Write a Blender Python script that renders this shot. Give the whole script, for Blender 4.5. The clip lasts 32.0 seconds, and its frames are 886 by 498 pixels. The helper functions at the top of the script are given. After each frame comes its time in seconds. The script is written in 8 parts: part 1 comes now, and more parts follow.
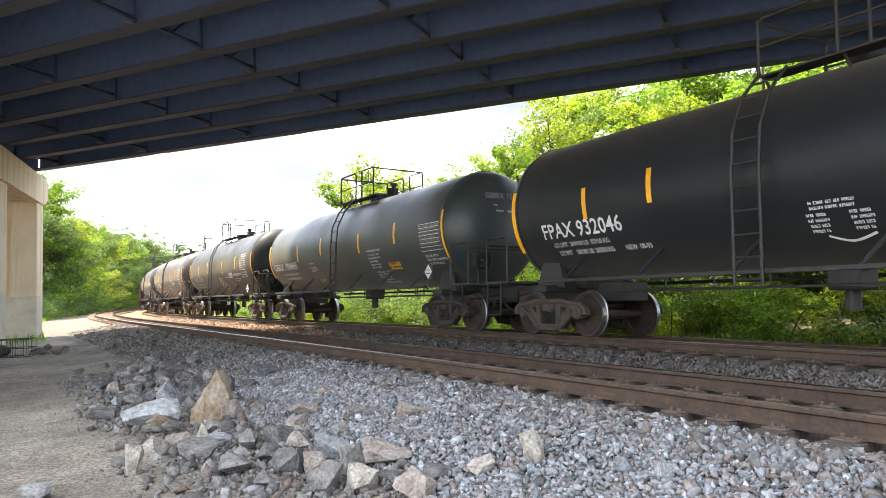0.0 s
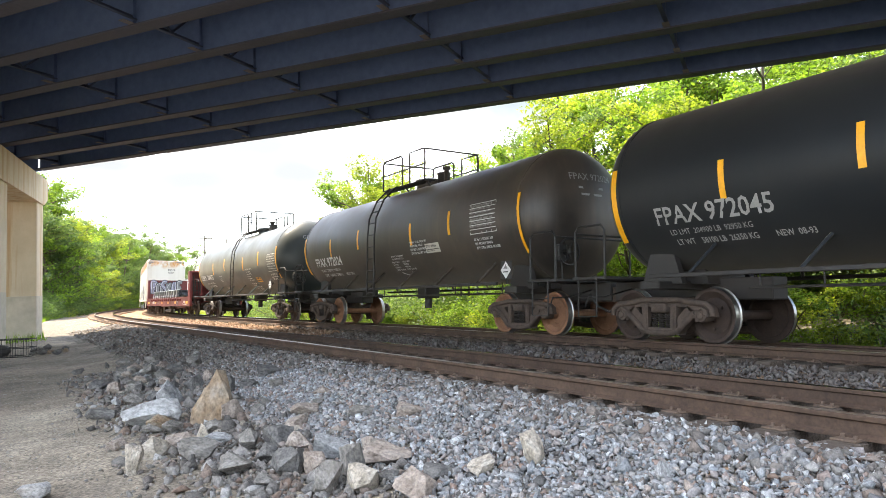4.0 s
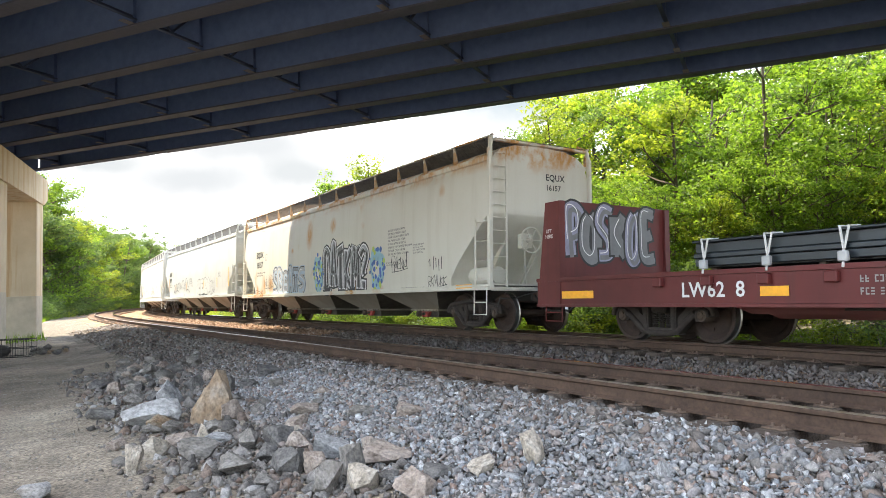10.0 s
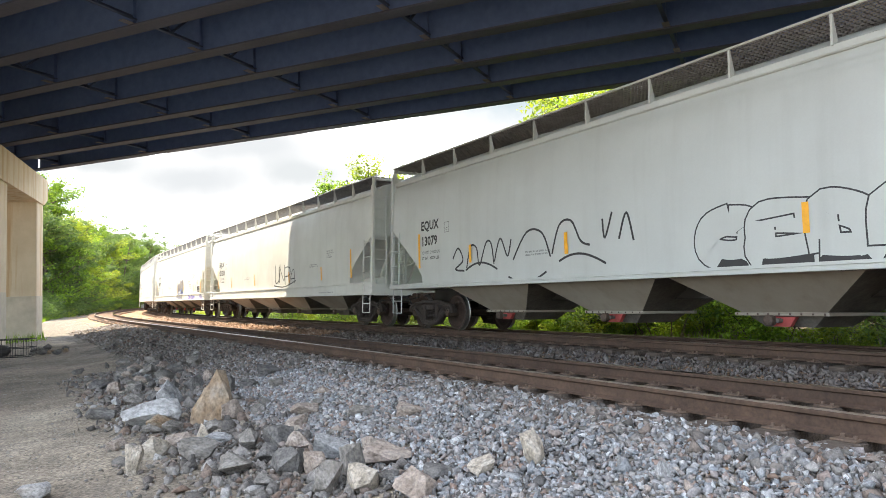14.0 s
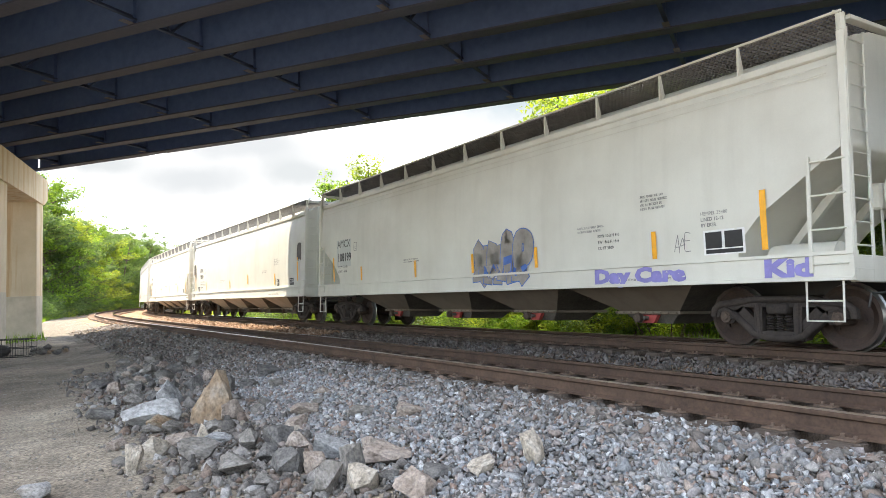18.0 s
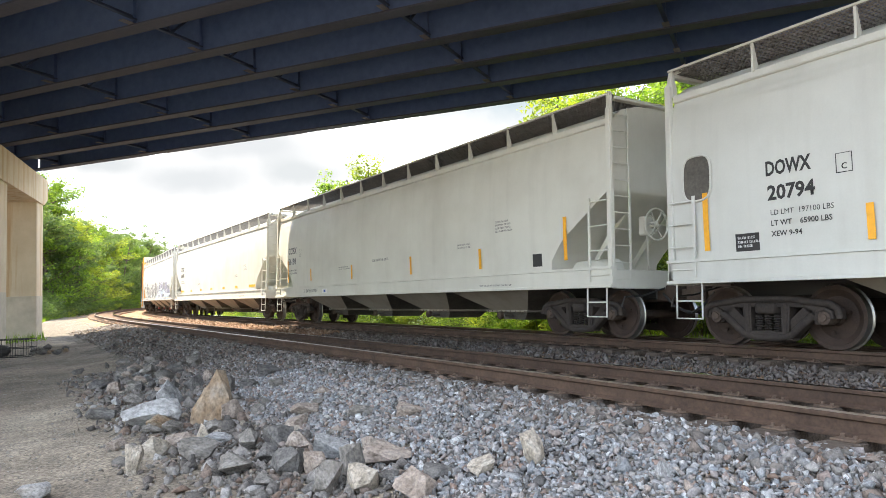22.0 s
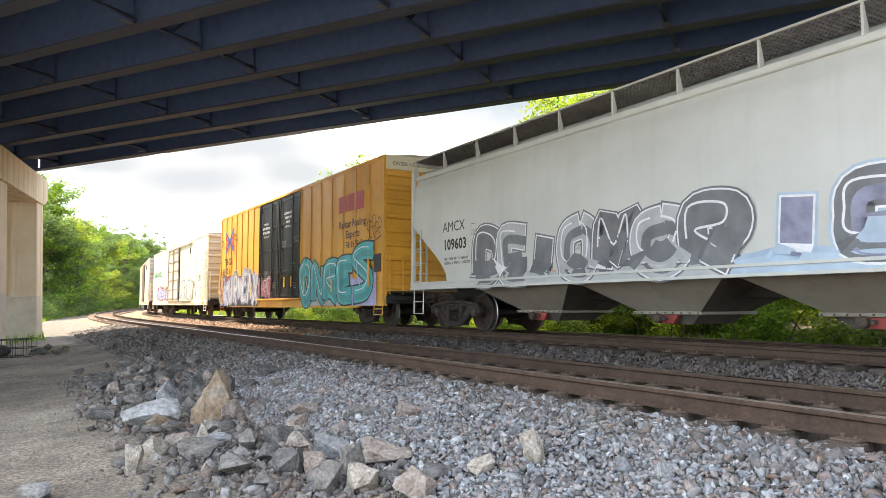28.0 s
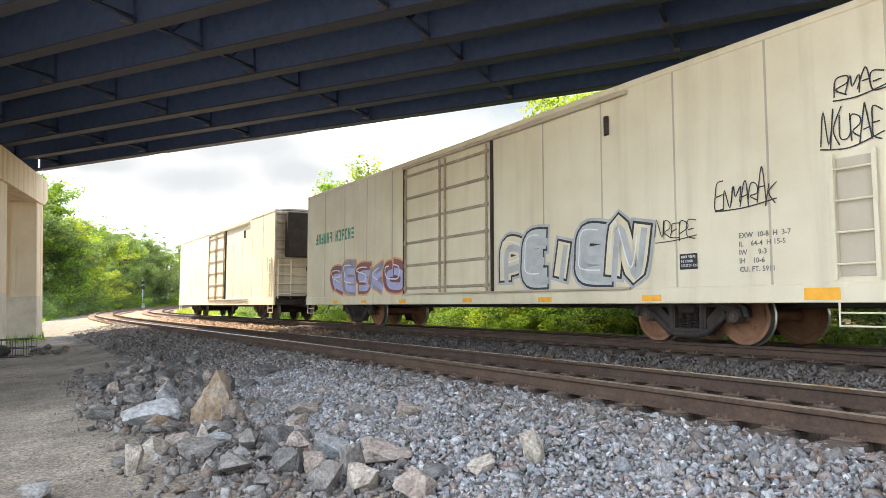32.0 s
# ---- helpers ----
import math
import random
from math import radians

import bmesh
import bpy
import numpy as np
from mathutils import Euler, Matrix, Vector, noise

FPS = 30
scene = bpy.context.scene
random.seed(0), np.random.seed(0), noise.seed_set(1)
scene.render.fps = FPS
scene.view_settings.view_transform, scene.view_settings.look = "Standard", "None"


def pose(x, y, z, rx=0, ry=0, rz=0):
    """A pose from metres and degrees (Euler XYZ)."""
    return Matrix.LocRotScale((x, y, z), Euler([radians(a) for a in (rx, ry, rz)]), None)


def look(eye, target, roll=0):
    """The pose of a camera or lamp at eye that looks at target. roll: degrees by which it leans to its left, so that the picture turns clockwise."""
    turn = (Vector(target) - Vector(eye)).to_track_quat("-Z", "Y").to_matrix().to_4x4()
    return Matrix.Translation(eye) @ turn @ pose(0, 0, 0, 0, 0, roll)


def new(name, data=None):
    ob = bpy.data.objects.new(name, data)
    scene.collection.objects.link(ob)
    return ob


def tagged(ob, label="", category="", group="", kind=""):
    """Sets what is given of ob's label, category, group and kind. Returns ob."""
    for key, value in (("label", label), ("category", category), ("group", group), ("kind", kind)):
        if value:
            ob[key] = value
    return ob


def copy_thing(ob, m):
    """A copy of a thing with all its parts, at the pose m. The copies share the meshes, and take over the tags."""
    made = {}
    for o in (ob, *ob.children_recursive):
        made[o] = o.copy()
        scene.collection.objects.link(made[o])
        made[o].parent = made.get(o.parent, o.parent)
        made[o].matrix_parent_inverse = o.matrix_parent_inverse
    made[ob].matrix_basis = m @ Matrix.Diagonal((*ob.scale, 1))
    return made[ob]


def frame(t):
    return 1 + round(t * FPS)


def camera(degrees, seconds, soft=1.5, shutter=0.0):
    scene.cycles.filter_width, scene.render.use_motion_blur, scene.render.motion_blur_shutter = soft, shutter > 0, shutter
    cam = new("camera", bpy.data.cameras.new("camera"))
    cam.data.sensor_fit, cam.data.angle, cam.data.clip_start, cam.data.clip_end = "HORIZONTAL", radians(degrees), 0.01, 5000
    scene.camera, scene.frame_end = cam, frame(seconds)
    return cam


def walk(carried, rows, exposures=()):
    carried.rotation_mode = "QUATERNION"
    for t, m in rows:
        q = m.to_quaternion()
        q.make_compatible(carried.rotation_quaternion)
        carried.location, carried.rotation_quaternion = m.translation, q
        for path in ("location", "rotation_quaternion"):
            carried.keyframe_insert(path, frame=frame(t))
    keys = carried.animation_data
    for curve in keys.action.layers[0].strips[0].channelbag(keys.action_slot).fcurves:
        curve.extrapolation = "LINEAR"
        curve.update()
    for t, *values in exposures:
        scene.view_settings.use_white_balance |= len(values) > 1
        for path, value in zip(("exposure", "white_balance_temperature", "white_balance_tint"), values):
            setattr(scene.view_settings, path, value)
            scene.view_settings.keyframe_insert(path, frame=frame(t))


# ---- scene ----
# camera: stands still under the overpass
EYE = 0.9387
cam = camera(63.457, 32.0, 0.6)
STAND = pose(0, 0, EYE, 90 + 3.564, 0, 0) @ pose(0, 0, 0, 0, 0, -1.603)
walk(cam, [(0.0, STAND), (32.0, STAND)], exposures=[(0.0, 2.42, 6500, 10), (7.2, 2.42, 6500, 10), (9.0, 2.27, 6500, 10), (32.0, 2.22, 6500, 10)])

# daylight
SUN_AZ, SUN_EL = 155.0, 64.0
world = bpy.data.worlds.new("sky")
scene.world = world
world.use_nodes = True
wn, wl = world.node_tree.nodes, world.node_tree.links
sky = wn.new("ShaderNodeTexSky")
sky.sky_type, sky.sun_disc = "NISHITA", False
sky.sun_elevation, sky.sun_rotation = radians(SUN_EL), radians(90 - SUN_AZ)
sky.air_density, sky.dust_density = 1.1, 1.2
wtc = wn.new("ShaderNodeTexCoord")
wmap = wn.new("ShaderNodeMapping")
wmap.inputs["Scale"].default_value = (1, 1, 3.2)
wcl = wn.new("ShaderNodeTexNoise")
wcl.inputs["Scale"].default_value, wcl.inputs["Detail"].default_value = 1.7, 7
wrmp = wn.new("ShaderNodeValToRGB")
wrmp.color_ramp.elements[0].position, wrmp.color_ramp.elements[1].position = 0.42, 0.66
wmix = wn.new("ShaderNodeMix")
wmix.data_type = "RGBA"
wmix.inputs[7].default_value = (8.6, 8.8, 9.0, 1)
wl.new(wtc.outputs["Generated"], wmap.inputs[0])
wl.new(wmap.outputs[0], wcl.inputs[0])
wl.new(wcl.outputs[0], wrmp.inputs[0])
wl.new(wrmp.outputs[0], wmix.inputs[0])
wl.new(sky.outputs[0], wmix.inputs[6])
# thin low clouds with grey undersides
cloud_col = wmix.outputs[2]
for (cx, cy, cz), (wide, tall), grey in (((-0.2558, 0.9464, 0.200), (0.13, 0.036), (1.46, 1.51, 1.54)), ((-0.3232, 0.9332, 0.158), (0.09, 0.026), (1.44, 1.49, 1.52)), ((-0.19, 0.9600, 0.170), (0.09, 0.028), (1.42, 1.48, 1.50)),
                                         ((0.105, 0.9600, 0.262), (0.13, 0.045), (1.22, 1.40, 1.50)), ((-0.42, 0.8900, 0.175), (0.07, 0.022), (1.40, 1.46, 1.48))):
    place_ = wn.new("ShaderNodeMapping")
    place_.inputs["Scale"].default_value = (1 / wide, 1 / wide, 1 / tall)
    place_.inputs["Location"].default_value = (-cx / wide - 0.55, -cy / wide - 0.55, -cz / tall - 0.9)
    puff = wn.new("ShaderNodeTexNoise")
    puff.inputs["Scale"].default_value, puff.inputs["Detail"].default_value = 11.0, 7
    bend_ = wn.new("ShaderNodeVectorMath")
    bend_.operation = "MULTIPLY_ADD"
    bend_.inputs[1].default_value = (1.1, 1.1, 1.8)
    fall = wn.new("ShaderNodeTexGradient")
    fall.gradient_type = "SPHERICAL"
    wl.new(wtc.outputs["Generated"], place_.inputs[0])
    wl.new(wtc.outputs["Generated"], puff.inputs[0])
    wl.new(puff.outputs["Color"], bend_.inputs[0])
    wl.new(place_.outputs[0], bend_.inputs[2])
    wl.new(bend_.outputs[0], fall.inputs[0])
    for lo, hi, shade in ((0.0, 0.10, (1.78, 1.80, 1.80)), (0.08, 0.75, grey)):
        soft_ = wn.new("ShaderNodeMapRange")
        soft_.interpolation_type = "SMOOTHSTEP"
        soft_.inputs[1].default_value, soft_.inputs[2].default_value = lo, hi
        wl.new(fall.outputs["Fac"], soft_.inputs[0])
        veil = wn.new("ShaderNodeMix")
        veil.data_type, veil.blend_type = "RGBA", "DARKEN"
        veil.inputs[7].default_value = (*shade, 1)
        wl.new(soft_.outputs[0], veil.inputs[0])
        wl.new(cloud_col, veil.inputs[6])
        cloud_col = veil.outputs[2]
wl.new(cloud_col, wn["Background"].inputs[0])
wn["Background"].inputs[1].default_value = 0.125
sun = new("sun", bpy.data.lights.new("sun", "SUN"))
sun.data.energy, sun.data.angle, sun.data.color = 3.2, radians(0.6), (1.0, 0.86, 0.67)
sun.matrix_world = look((60 * math.cos(radians(SUN_AZ)), 60 * math.sin(radians(SUN_AZ)), 60 * math.tan(radians(SUN_EL))), (0, 0, 0))

# ---------------- materials ----------------


def ramp(nt, src, stops):
    r = nt.nodes.new("ShaderNodeValToRGB")
    el = r.color_ramp.elements
    while len(el) < len(stops):
        el.new(0.5)
    for e, (at, col) in zip(el, stops):
        e.position, e.color = at, (*col, 1)
    nt.links.new(src, r.inputs[0])
    return r.outputs[0]


def noise_tex(nt, scale, detail=4, vec=None, stretch=None, rough=0.6):
    n = nt.nodes.new("ShaderNodeTexNoise")
    n.inputs["Scale"].default_value, n.inputs["Detail"].default_value, n.inputs["Roughness"].default_value = scale, detail, rough
    c = nt.nodes.new("ShaderNodeTexCoord")
    v = vec or c.outputs["Object"]
    if stretch:
        m = nt.nodes.new("ShaderNodeMapping")
        m.inputs["Scale"].default_value = stretch
        nt.links.new(v, m.inputs[0])
        v = m.outputs[0]
    nt.links.new(v, n.inputs["Vector"])
    return n.outputs[0]


def blend(nt, fac, a, b, mode="MIX"):
    m = nt.nodes.new("ShaderNodeMix")
    m.data_type, m.blend_type = "RGBA", mode
    for sock, val in ((m.inputs[0], fac), (m.inputs[6], a), (m.inputs[7], b)):
        if isinstance(val, bpy.types.NodeSocket):
            nt.links.new(val, sock)
        elif isinstance(val, (int, float)):
            sock.default_value = val
        else:
            sock.default_value = (*val, 1)
    return m.outputs[2]


def material(name, rough=0.6, metal=0.0, spec=0.5):
    m = bpy.data.materials.new(name)
    m.use_nodes = True
    b = m.node_tree.nodes["Principled BSDF"]
    b.inputs["Roughness"].default_value, b.inputs["Metallic"].default_value = rough, metal
    b.inputs["Specular IOR Level"].default_value = spec
    return m, m.node_tree, b


def bump(nt, b, height, strength=0.3, dist=0.01):
    n = nt.nodes.new("ShaderNodeBump")
    n.inputs["Strength"].default_value, n.inputs["Distance"].default_value = strength, dist
    nt.links.new(height, n.inputs["Height"])
    nt.links.new(n.outputs[0], b.inputs["Normal"])


def tone(c, k):
    return tuple(min(1.0, v * k) for v in c)


def paint(name, col, rough=0.45, dirt=(0.16, 0.12, 0.09), dirt_amt=0.45, streak=0.5, wave=0.0, metal=0.0):
    """Weathered vehicle paint: dust blotches, rain streaks down the sides, fine scratches."""
    m, nt, b = material(name, rough, metal)
    big = noise_tex(nt, 0.55, 5)
    st = noise_tex(nt, 1.0, 6, stretch=(3.2, 3.2, 0.16))
    fine = noise_tex(nt, 38, 3)
    c = blend(nt, ramp(nt, big, [(0.35, (0, 0, 0)), (0.75, (dirt_amt,) * 3)]), col, tone(dirt, 1.0))
    c = blend(nt, ramp(nt, st, [(0.5, (0, 0, 0)), (0.8, (streak * 0.6,) * 3)]), c, tone(dirt, 0.8))
    c = blend(nt, 0.05, c, ramp(nt, fine, [(0.3, tone(col, 0.6)), (0.7, tone(col, 1.25))]))
    nt.links.new(c, b.inputs["Base Color"])
    rr = ramp(nt, big, [(0.3, (rough - 0.08,) * 3), (0.8, (min(0.95, rough + 0.25),) * 3)])
    nt.links.new(rr, b.inputs["Roughness"])
    h = noise_tex(nt, 1.3, 2, stretch=(1.0, 1.0, 0.4))
    bump(nt, b, h if wave else fine, 0.5 if wave else 0.06, wave or 0.004)
    return m


def plain(name, col, rough=0.6, metal=0.0, vary=0.25, scale=9.0):
    m, nt, b = material(name, rough, metal)
    n = noise_tex(nt, scale, 5)
    nt.links.new(ramp(nt, n, [(0.3, tone(col, 1 - vary)), (0.7, tone(col, 1 + vary))]), b.inputs["Base Color"])
    bump(nt, b, n, 0.12, 0.004)
    return m


def rusty(name, dark, light, rough=0.8, scale=6.0, metal=0.0):
    m, nt, b = material(name, rough, metal, 0.3)
    n = noise_tex(nt, scale, 8, rough=0.7)
    f = noise_tex(nt, scale * 9, 3)
    c = ramp(nt, n, [(0.3, dark), (0.52, tuple((a + c) / 2 for a, c in zip(dark, light))), (0.72, light)])
    nt.links.new(blend(nt, 0.35, c, ramp(nt, f, [(0.3, tone(dark, 0.7)), (0.7, light)])), b.inputs["Base Color"])
    bump(nt, b, f, 0.25, 0.004)
    return m


def island_stone(name, cols, rough=0.9, scale=30.0):
    """Loose stones: every piece its own tint, with speckle."""
    m, nt, b = material(name, rough, 0, 0.3)
    g = nt.nodes.new("ShaderNodeNewGeometry")
    steps = [(i / max(1, len(cols) - 1), c) for i, c in enumerate(cols)]
    c = ramp(nt, g.outputs["Random Per Island"], steps)
    n = noise_tex(nt, scale, 5)
    c = blend(nt, 0.45, c, ramp(nt, n, [(0.34, (0.22,) * 3), (0.5, (0.85,) * 3), (0.66, (1.4, 1.37, 1.32))]), "MULTIPLY")
    n2 = noise_tex(nt, scale * 3.2, 3)
    c = blend(nt, 0.35, c, ramp(nt, n2, [(0.36, (0.45,) * 3), (0.64, (1.35,) * 3)]), "MULTIPLY")
    nt.links.new(c, b.inputs["Base Color"])
    bump(nt, b, n, 0.8, 0.012)
    return m


def leaf_mat(name, cols, glow=0.45):
    m, nt, b = material(name, 0.5, 0, 0.35)
    g = nt.nodes.new("ShaderNodeNewGeometry")
    c = ramp(nt, g.outputs["Random Per Island"], [(i / (len(cols) - 1), k) for i, k in enumerate(cols)])
    big = noise_tex(nt, 0.35, 3)
    c = blend(nt, 0.6, c, ramp(nt, big, [(0.35, (0.5, 0.58, 0.62)), (0.65, (1.2, 1.2, 0.95))]), "MULTIPLY")
    nt.links.new(c, b.inputs["Base Color"])
    t = nt.nodes.new("ShaderNodeBsdfTranslucent")
    nt.links.new(blend(nt, 1.0, c, (1.38, 1.42, 0.62), "MULTIPLY"), t.inputs[0])
    mx = nt.nodes.new("ShaderNodeMixShader")
    mx.inputs[0].default_value = glow
    nt.links.new(b.outputs[0], mx.inputs[1])
    nt.links.new(t.outputs[0], mx.inputs[2])
    nt.links.new(mx.outputs[0], nt.nodes["Material Output"].inputs[0])
    return m


def concrete_mat():
    m, nt, b = material("pier concrete", 0.85, 0, 0.3)
    n = noise_tex(nt, 0.8, 6)
    s = noise_tex(nt, 1.4, 6, stretch=(2.2, 2.2, 0.12))
    f = noise_tex(nt, 45, 4)
    c = ramp(nt, n, [(0.3, (0.54, 0.43, 0.27)), (0.7, (0.70, 0.58, 0.40))])
    c = blend(nt, ramp(nt, s, [(0.50, (0, 0, 0)), (0.68, (0.85,) * 3)]), c, (0.44, 0.24, 0.075))
    c = blend(nt, 0.2, c, ramp(nt, f, [(0.3, (0.3, 0.28, 0.25)), (0.7, (0.6, 0.57, 0.5))]))
    nt.links.new(c, b.inputs["Base Color"])
    bump(nt, b, f, 0.3, 0.006)
    return m


def wood_mat(name, dark, light):
    m, nt, b = material(name, 0.9, 0, 0.2)
    n = noise_tex(nt, 3.0, 8, stretch=(14, 1.0, 14))
    i = nt.nodes.new("ShaderNodeObjectInfo")
    c = ramp(nt, n, [(0.3, dark), (0.7, light)])
    c = blend(nt, 0.4, c, ramp(nt, i.outputs["Random"], [(0, (0.7, 0.66, 0.62)), (1, (1.25, 1.2, 1.15))]), "MULTIPLY")
    nt.links.new(c, b.inputs["Base Color"])
    bump(nt, b, n, 0.5, 0.01)
    return m


def ground_mat():
    """Dirt and grit, dusty tracks, weeds."""
    m, nt, b = material("dirt ground", 0.95, 0, 0.2)
    n, f, p = noise_tex(nt, 0.3, 7), noise_tex(nt, 26, 5), noise_tex(nt, 3.2, 6)
    c = ramp(nt, n, [(0.32, (0.115, 0.098, 0.079)), (0.5, (0.24, 0.206, 0.166)), (0.68, (0.35, 0.306, 0.248))])
    c = blend(nt, 0.5, c, ramp(nt, p, [(0.35, (0.55, 0.55, 0.55)), (0.65, (1.2, 1.17, 1.1))]), "MULTIPLY")
    c = blend(nt, 0.6, c, ramp(nt, f, [(0.36, (0.25, 0.24, 0.23)), (0.5, (0.9,) * 3), (0.64, (1.7, 1.68, 1.62))]), "MULTIPLY")
    nt.links.new(c, b.inputs["Base Color"])
    bump(nt, b, blend(nt, 0.5, f, p), 0.6, 0.03)
    return m


def ballast_bed_mat(name="ballast bed", cols=((0.17, 0.105, 0.068), (0.30, 0.195, 0.125), (0.43, 0.315, 0.225))):
    """The far bed, where single stones are too small to tell apart."""
    m, nt, b = material(name, 0.95, 0, 0.2)
    v = nt.nodes.new("ShaderNodeTexVoronoi")
    v.inputs["Scale"].default_value = 15
    tc = nt.nodes.new("ShaderNodeTexCoord")
    nt.links.new(tc.outputs["Object"], v.inputs["Vector"])
    hsv = nt.nodes.new("ShaderNodeSeparateColor")
    nt.links.new(v.outputs["Color"], hsv.inputs[0])
    c = ramp(nt, hsv.outputs[0], [(0.5 * i, k) for i, k in enumerate(cols)])
    big = noise_tex(nt, 0.5, 4)
    c = blend(nt, 0.5, c, ramp(nt, big, [(0.35, (0.75, 0.68, 0.6)), (0.65, (1.15, 1.12, 1.1))]), "MULTIPLY")
    nt.links.new(c, b.inputs["Base Color"])
    bump(nt, b, v.outputs["Distance"], 0.9, 0.05)
    return m


# BED mixes rust with the orange of warm sun on the far curve
GROUND, BED = ground_mat(), ballast_bed_mat()
BED_GREY = ballast_bed_mat("grey shoulder ballast", ((0.085, 0.078, 0.066), (0.165, 0.152, 0.128), (0.26, 0.24, 0.205)))
STONE = island_stone("ballast stone", [(0.09, 0.086, 0.082), (0.22, 0.222, 0.224), (0.31, 0.322, 0.335), (0.24, 0.165, 0.13), (0.40, 0.42, 0.435), (0.16, 0.142, 0.132), (0.50, 0.515, 0.52), (0.29, 0.235, 0.20), (0.25, 0.27, 0.29), (0.13, 0.12, 0.115)], scale=34)
STONE_MID = island_stone("grey-brown ballast stone", [(0.075, 0.068, 0.062), (0.145, 0.134, 0.122), (0.20, 0.188, 0.175), (0.175, 0.125, 0.098), (0.265, 0.253, 0.24), (0.12, 0.103, 0.093), (0.35, 0.34, 0.328)], scale=34)
GRIT = island_stone("dirt-coloured grit", [(0.16, 0.145, 0.122), (0.25, 0.225, 0.19), (0.21, 0.19, 0.165), (0.31, 0.285, 0.245), (0.26, 0.25, 0.235)], scale=34)
STONE_BROWN = island_stone("rust-dusted ballast stone", [(0.085, 0.07, 0.062), (0.14, 0.12, 0.108), (0.19, 0.17, 0.155), (0.12, 0.094, 0.08), (0.24, 0.225, 0.215)], scale=34)
RAIL_SIDE = rusty("rusty rail", (0.038, 0.025, 0.019), (0.12, 0.075, 0.051), 0.8, 3.0)
RAIL_TOP, _nt, _b = material("worn rail head", 0.12, 1.0)
_b.inputs["Base Color"].default_value = (0.72, 0.70, 0.67, 1)
# brighter, more orange version of the rusty stone: warm sunlight in the colour
STONE_RUST_LIT = island_stone("rusty ballast stone in sunlit orange", [(0.17, 0.105, 0.065), (0.27, 0.17, 0.11), (0.34, 0.25, 0.18), (0.24, 0.145, 0.09), (0.40, 0.31, 0.24)], scale=34)
TIE_WOOD = wood_mat("creosote tie", (0.035, 0.027, 0.023), (0.15, 0.122, 0.10))
STEEL_PLATE = rusty("tie plate steel", (0.07, 0.05, 0.04), (0.2, 0.14, 0.1))
# dark girder paint, lifted and blued to carry the veiling haze
GIRDER = rusty("haze-blue girder paint", (0.064, 0.106, 0.225), (0.096, 0.150, 0.300), 0.6, 0.5)
# darker and bluer than the girders, to cancel warm ground bounce from below
FLANGE = rusty("bounce-darkened flange paint", (0.052, 0.058, 0.086), (0.070, 0.076, 0.104), 0.7, 1.0)
BRACE = rusty("pale brace steel", (0.11, 0.11, 0.125), (0.19, 0.18, 0.18), 0.7, 2.0)
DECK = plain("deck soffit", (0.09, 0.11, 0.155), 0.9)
CONCRETE = concrete_mat()
LEAF_A = leaf_mat("broad leaves", [(0.075, 0.130, 0.022), (0.135, 0.218, 0.034), (0.190, 0.290, 0.046), (0.245, 0.345, 0.064)], 0.56)
LEAF_B = leaf_mat("yellow green leaves", [(0.122, 0.172, 0.022), (0.203, 0.262, 0.035), (0.275, 0.328, 0.048), (0.335, 0.365, 0.070)], 0.56)
LEAF_C = leaf_mat("dark leaves", [(0.058, 0.100, 0.046), (0.096, 0.150, 0.062), (0.138, 0.200, 0.078), (0.185, 0.240, 0.092)], 0.50)
BARK = rusty("bark", (0.05, 0.04, 0.03), (0.16, 0.13, 0.10), 0.95, 4.0)

TANK_BLACK = paint("black tank paint", (0.009, 0.012, 0.015), 0.42, (0.030, 0.030, 0.030), 0.35, 0.35)
TANK_GREEN = paint("dull green-black tank paint", (0.030, 0.040, 0.041), 0.4, (0.07, 0.074, 0.068), 0.35, 0.35)
TANK_BROWN = paint("dusty brown-black tank paint", (0.024, 0.021, 0.019), 0.42, (0.15, 0.11, 0.075), 0.5, 0.65)
for _m in (TANK_BLACK, TANK_GREEN, TANK_BROWN):
    _b = _m.node_tree.nodes["Principled BSDF"]  # a film of road dust
    _b.inputs["Sheen Weight"].default_value, _b.inputs["Sheen Roughness"].default_value = 0.14, 0.5
    _b.inputs["Sheen Tint"].default_value = (1.0, 0.88, 0.70, 1)
FRAME_BLACK = paint("black underframe", (0.017, 0.017, 0.017), 0.6, (0.06, 0.047, 0.037), 0.6, 0.5)
TRUCK = rusty("truck castings", (0.035, 0.027, 0.023), (0.125, 0.09, 0.07), 0.85, 4.0)
TRUCK_DARK = rusty("dark truck castings", (0.02, 0.017, 0.016), (0.07, 0.056, 0.048), 0.85, 4.0)
WHEEL_FACE = rusty("wheel face", (0.022, 0.017, 0.015), (0.075, 0.048, 0.036), 0.75, 5.0)
WHEEL_RUST = rusty("rusty wheel face", (0.16, 0.075, 0.04), (0.32, 0.17, 0.10), 0.85, 5.0)
TREAD = plain("polished tread", (0.34, 0.33, 0.31), 0.35, 0.9, 0.2)
RED_PAINT = paint("oxide red paint", (0.135, 0.017, 0.016), 0.55, (0.045, 0.022, 0.018), 0.65, 0.7)
WHITE_HOP = paint("off-white hopper paint", (0.66, 0.65, 0.575), 0.5, (0.30, 0.27, 0.22), 0.30, 0.22, 0.02)
WHITE_RUST = paint("rust-stained off-white hopper paint", (0.65, 0.635, 0.56), 0.5, (0.42, 0.34, 0.22), 0.14, 0.4, 0.02)


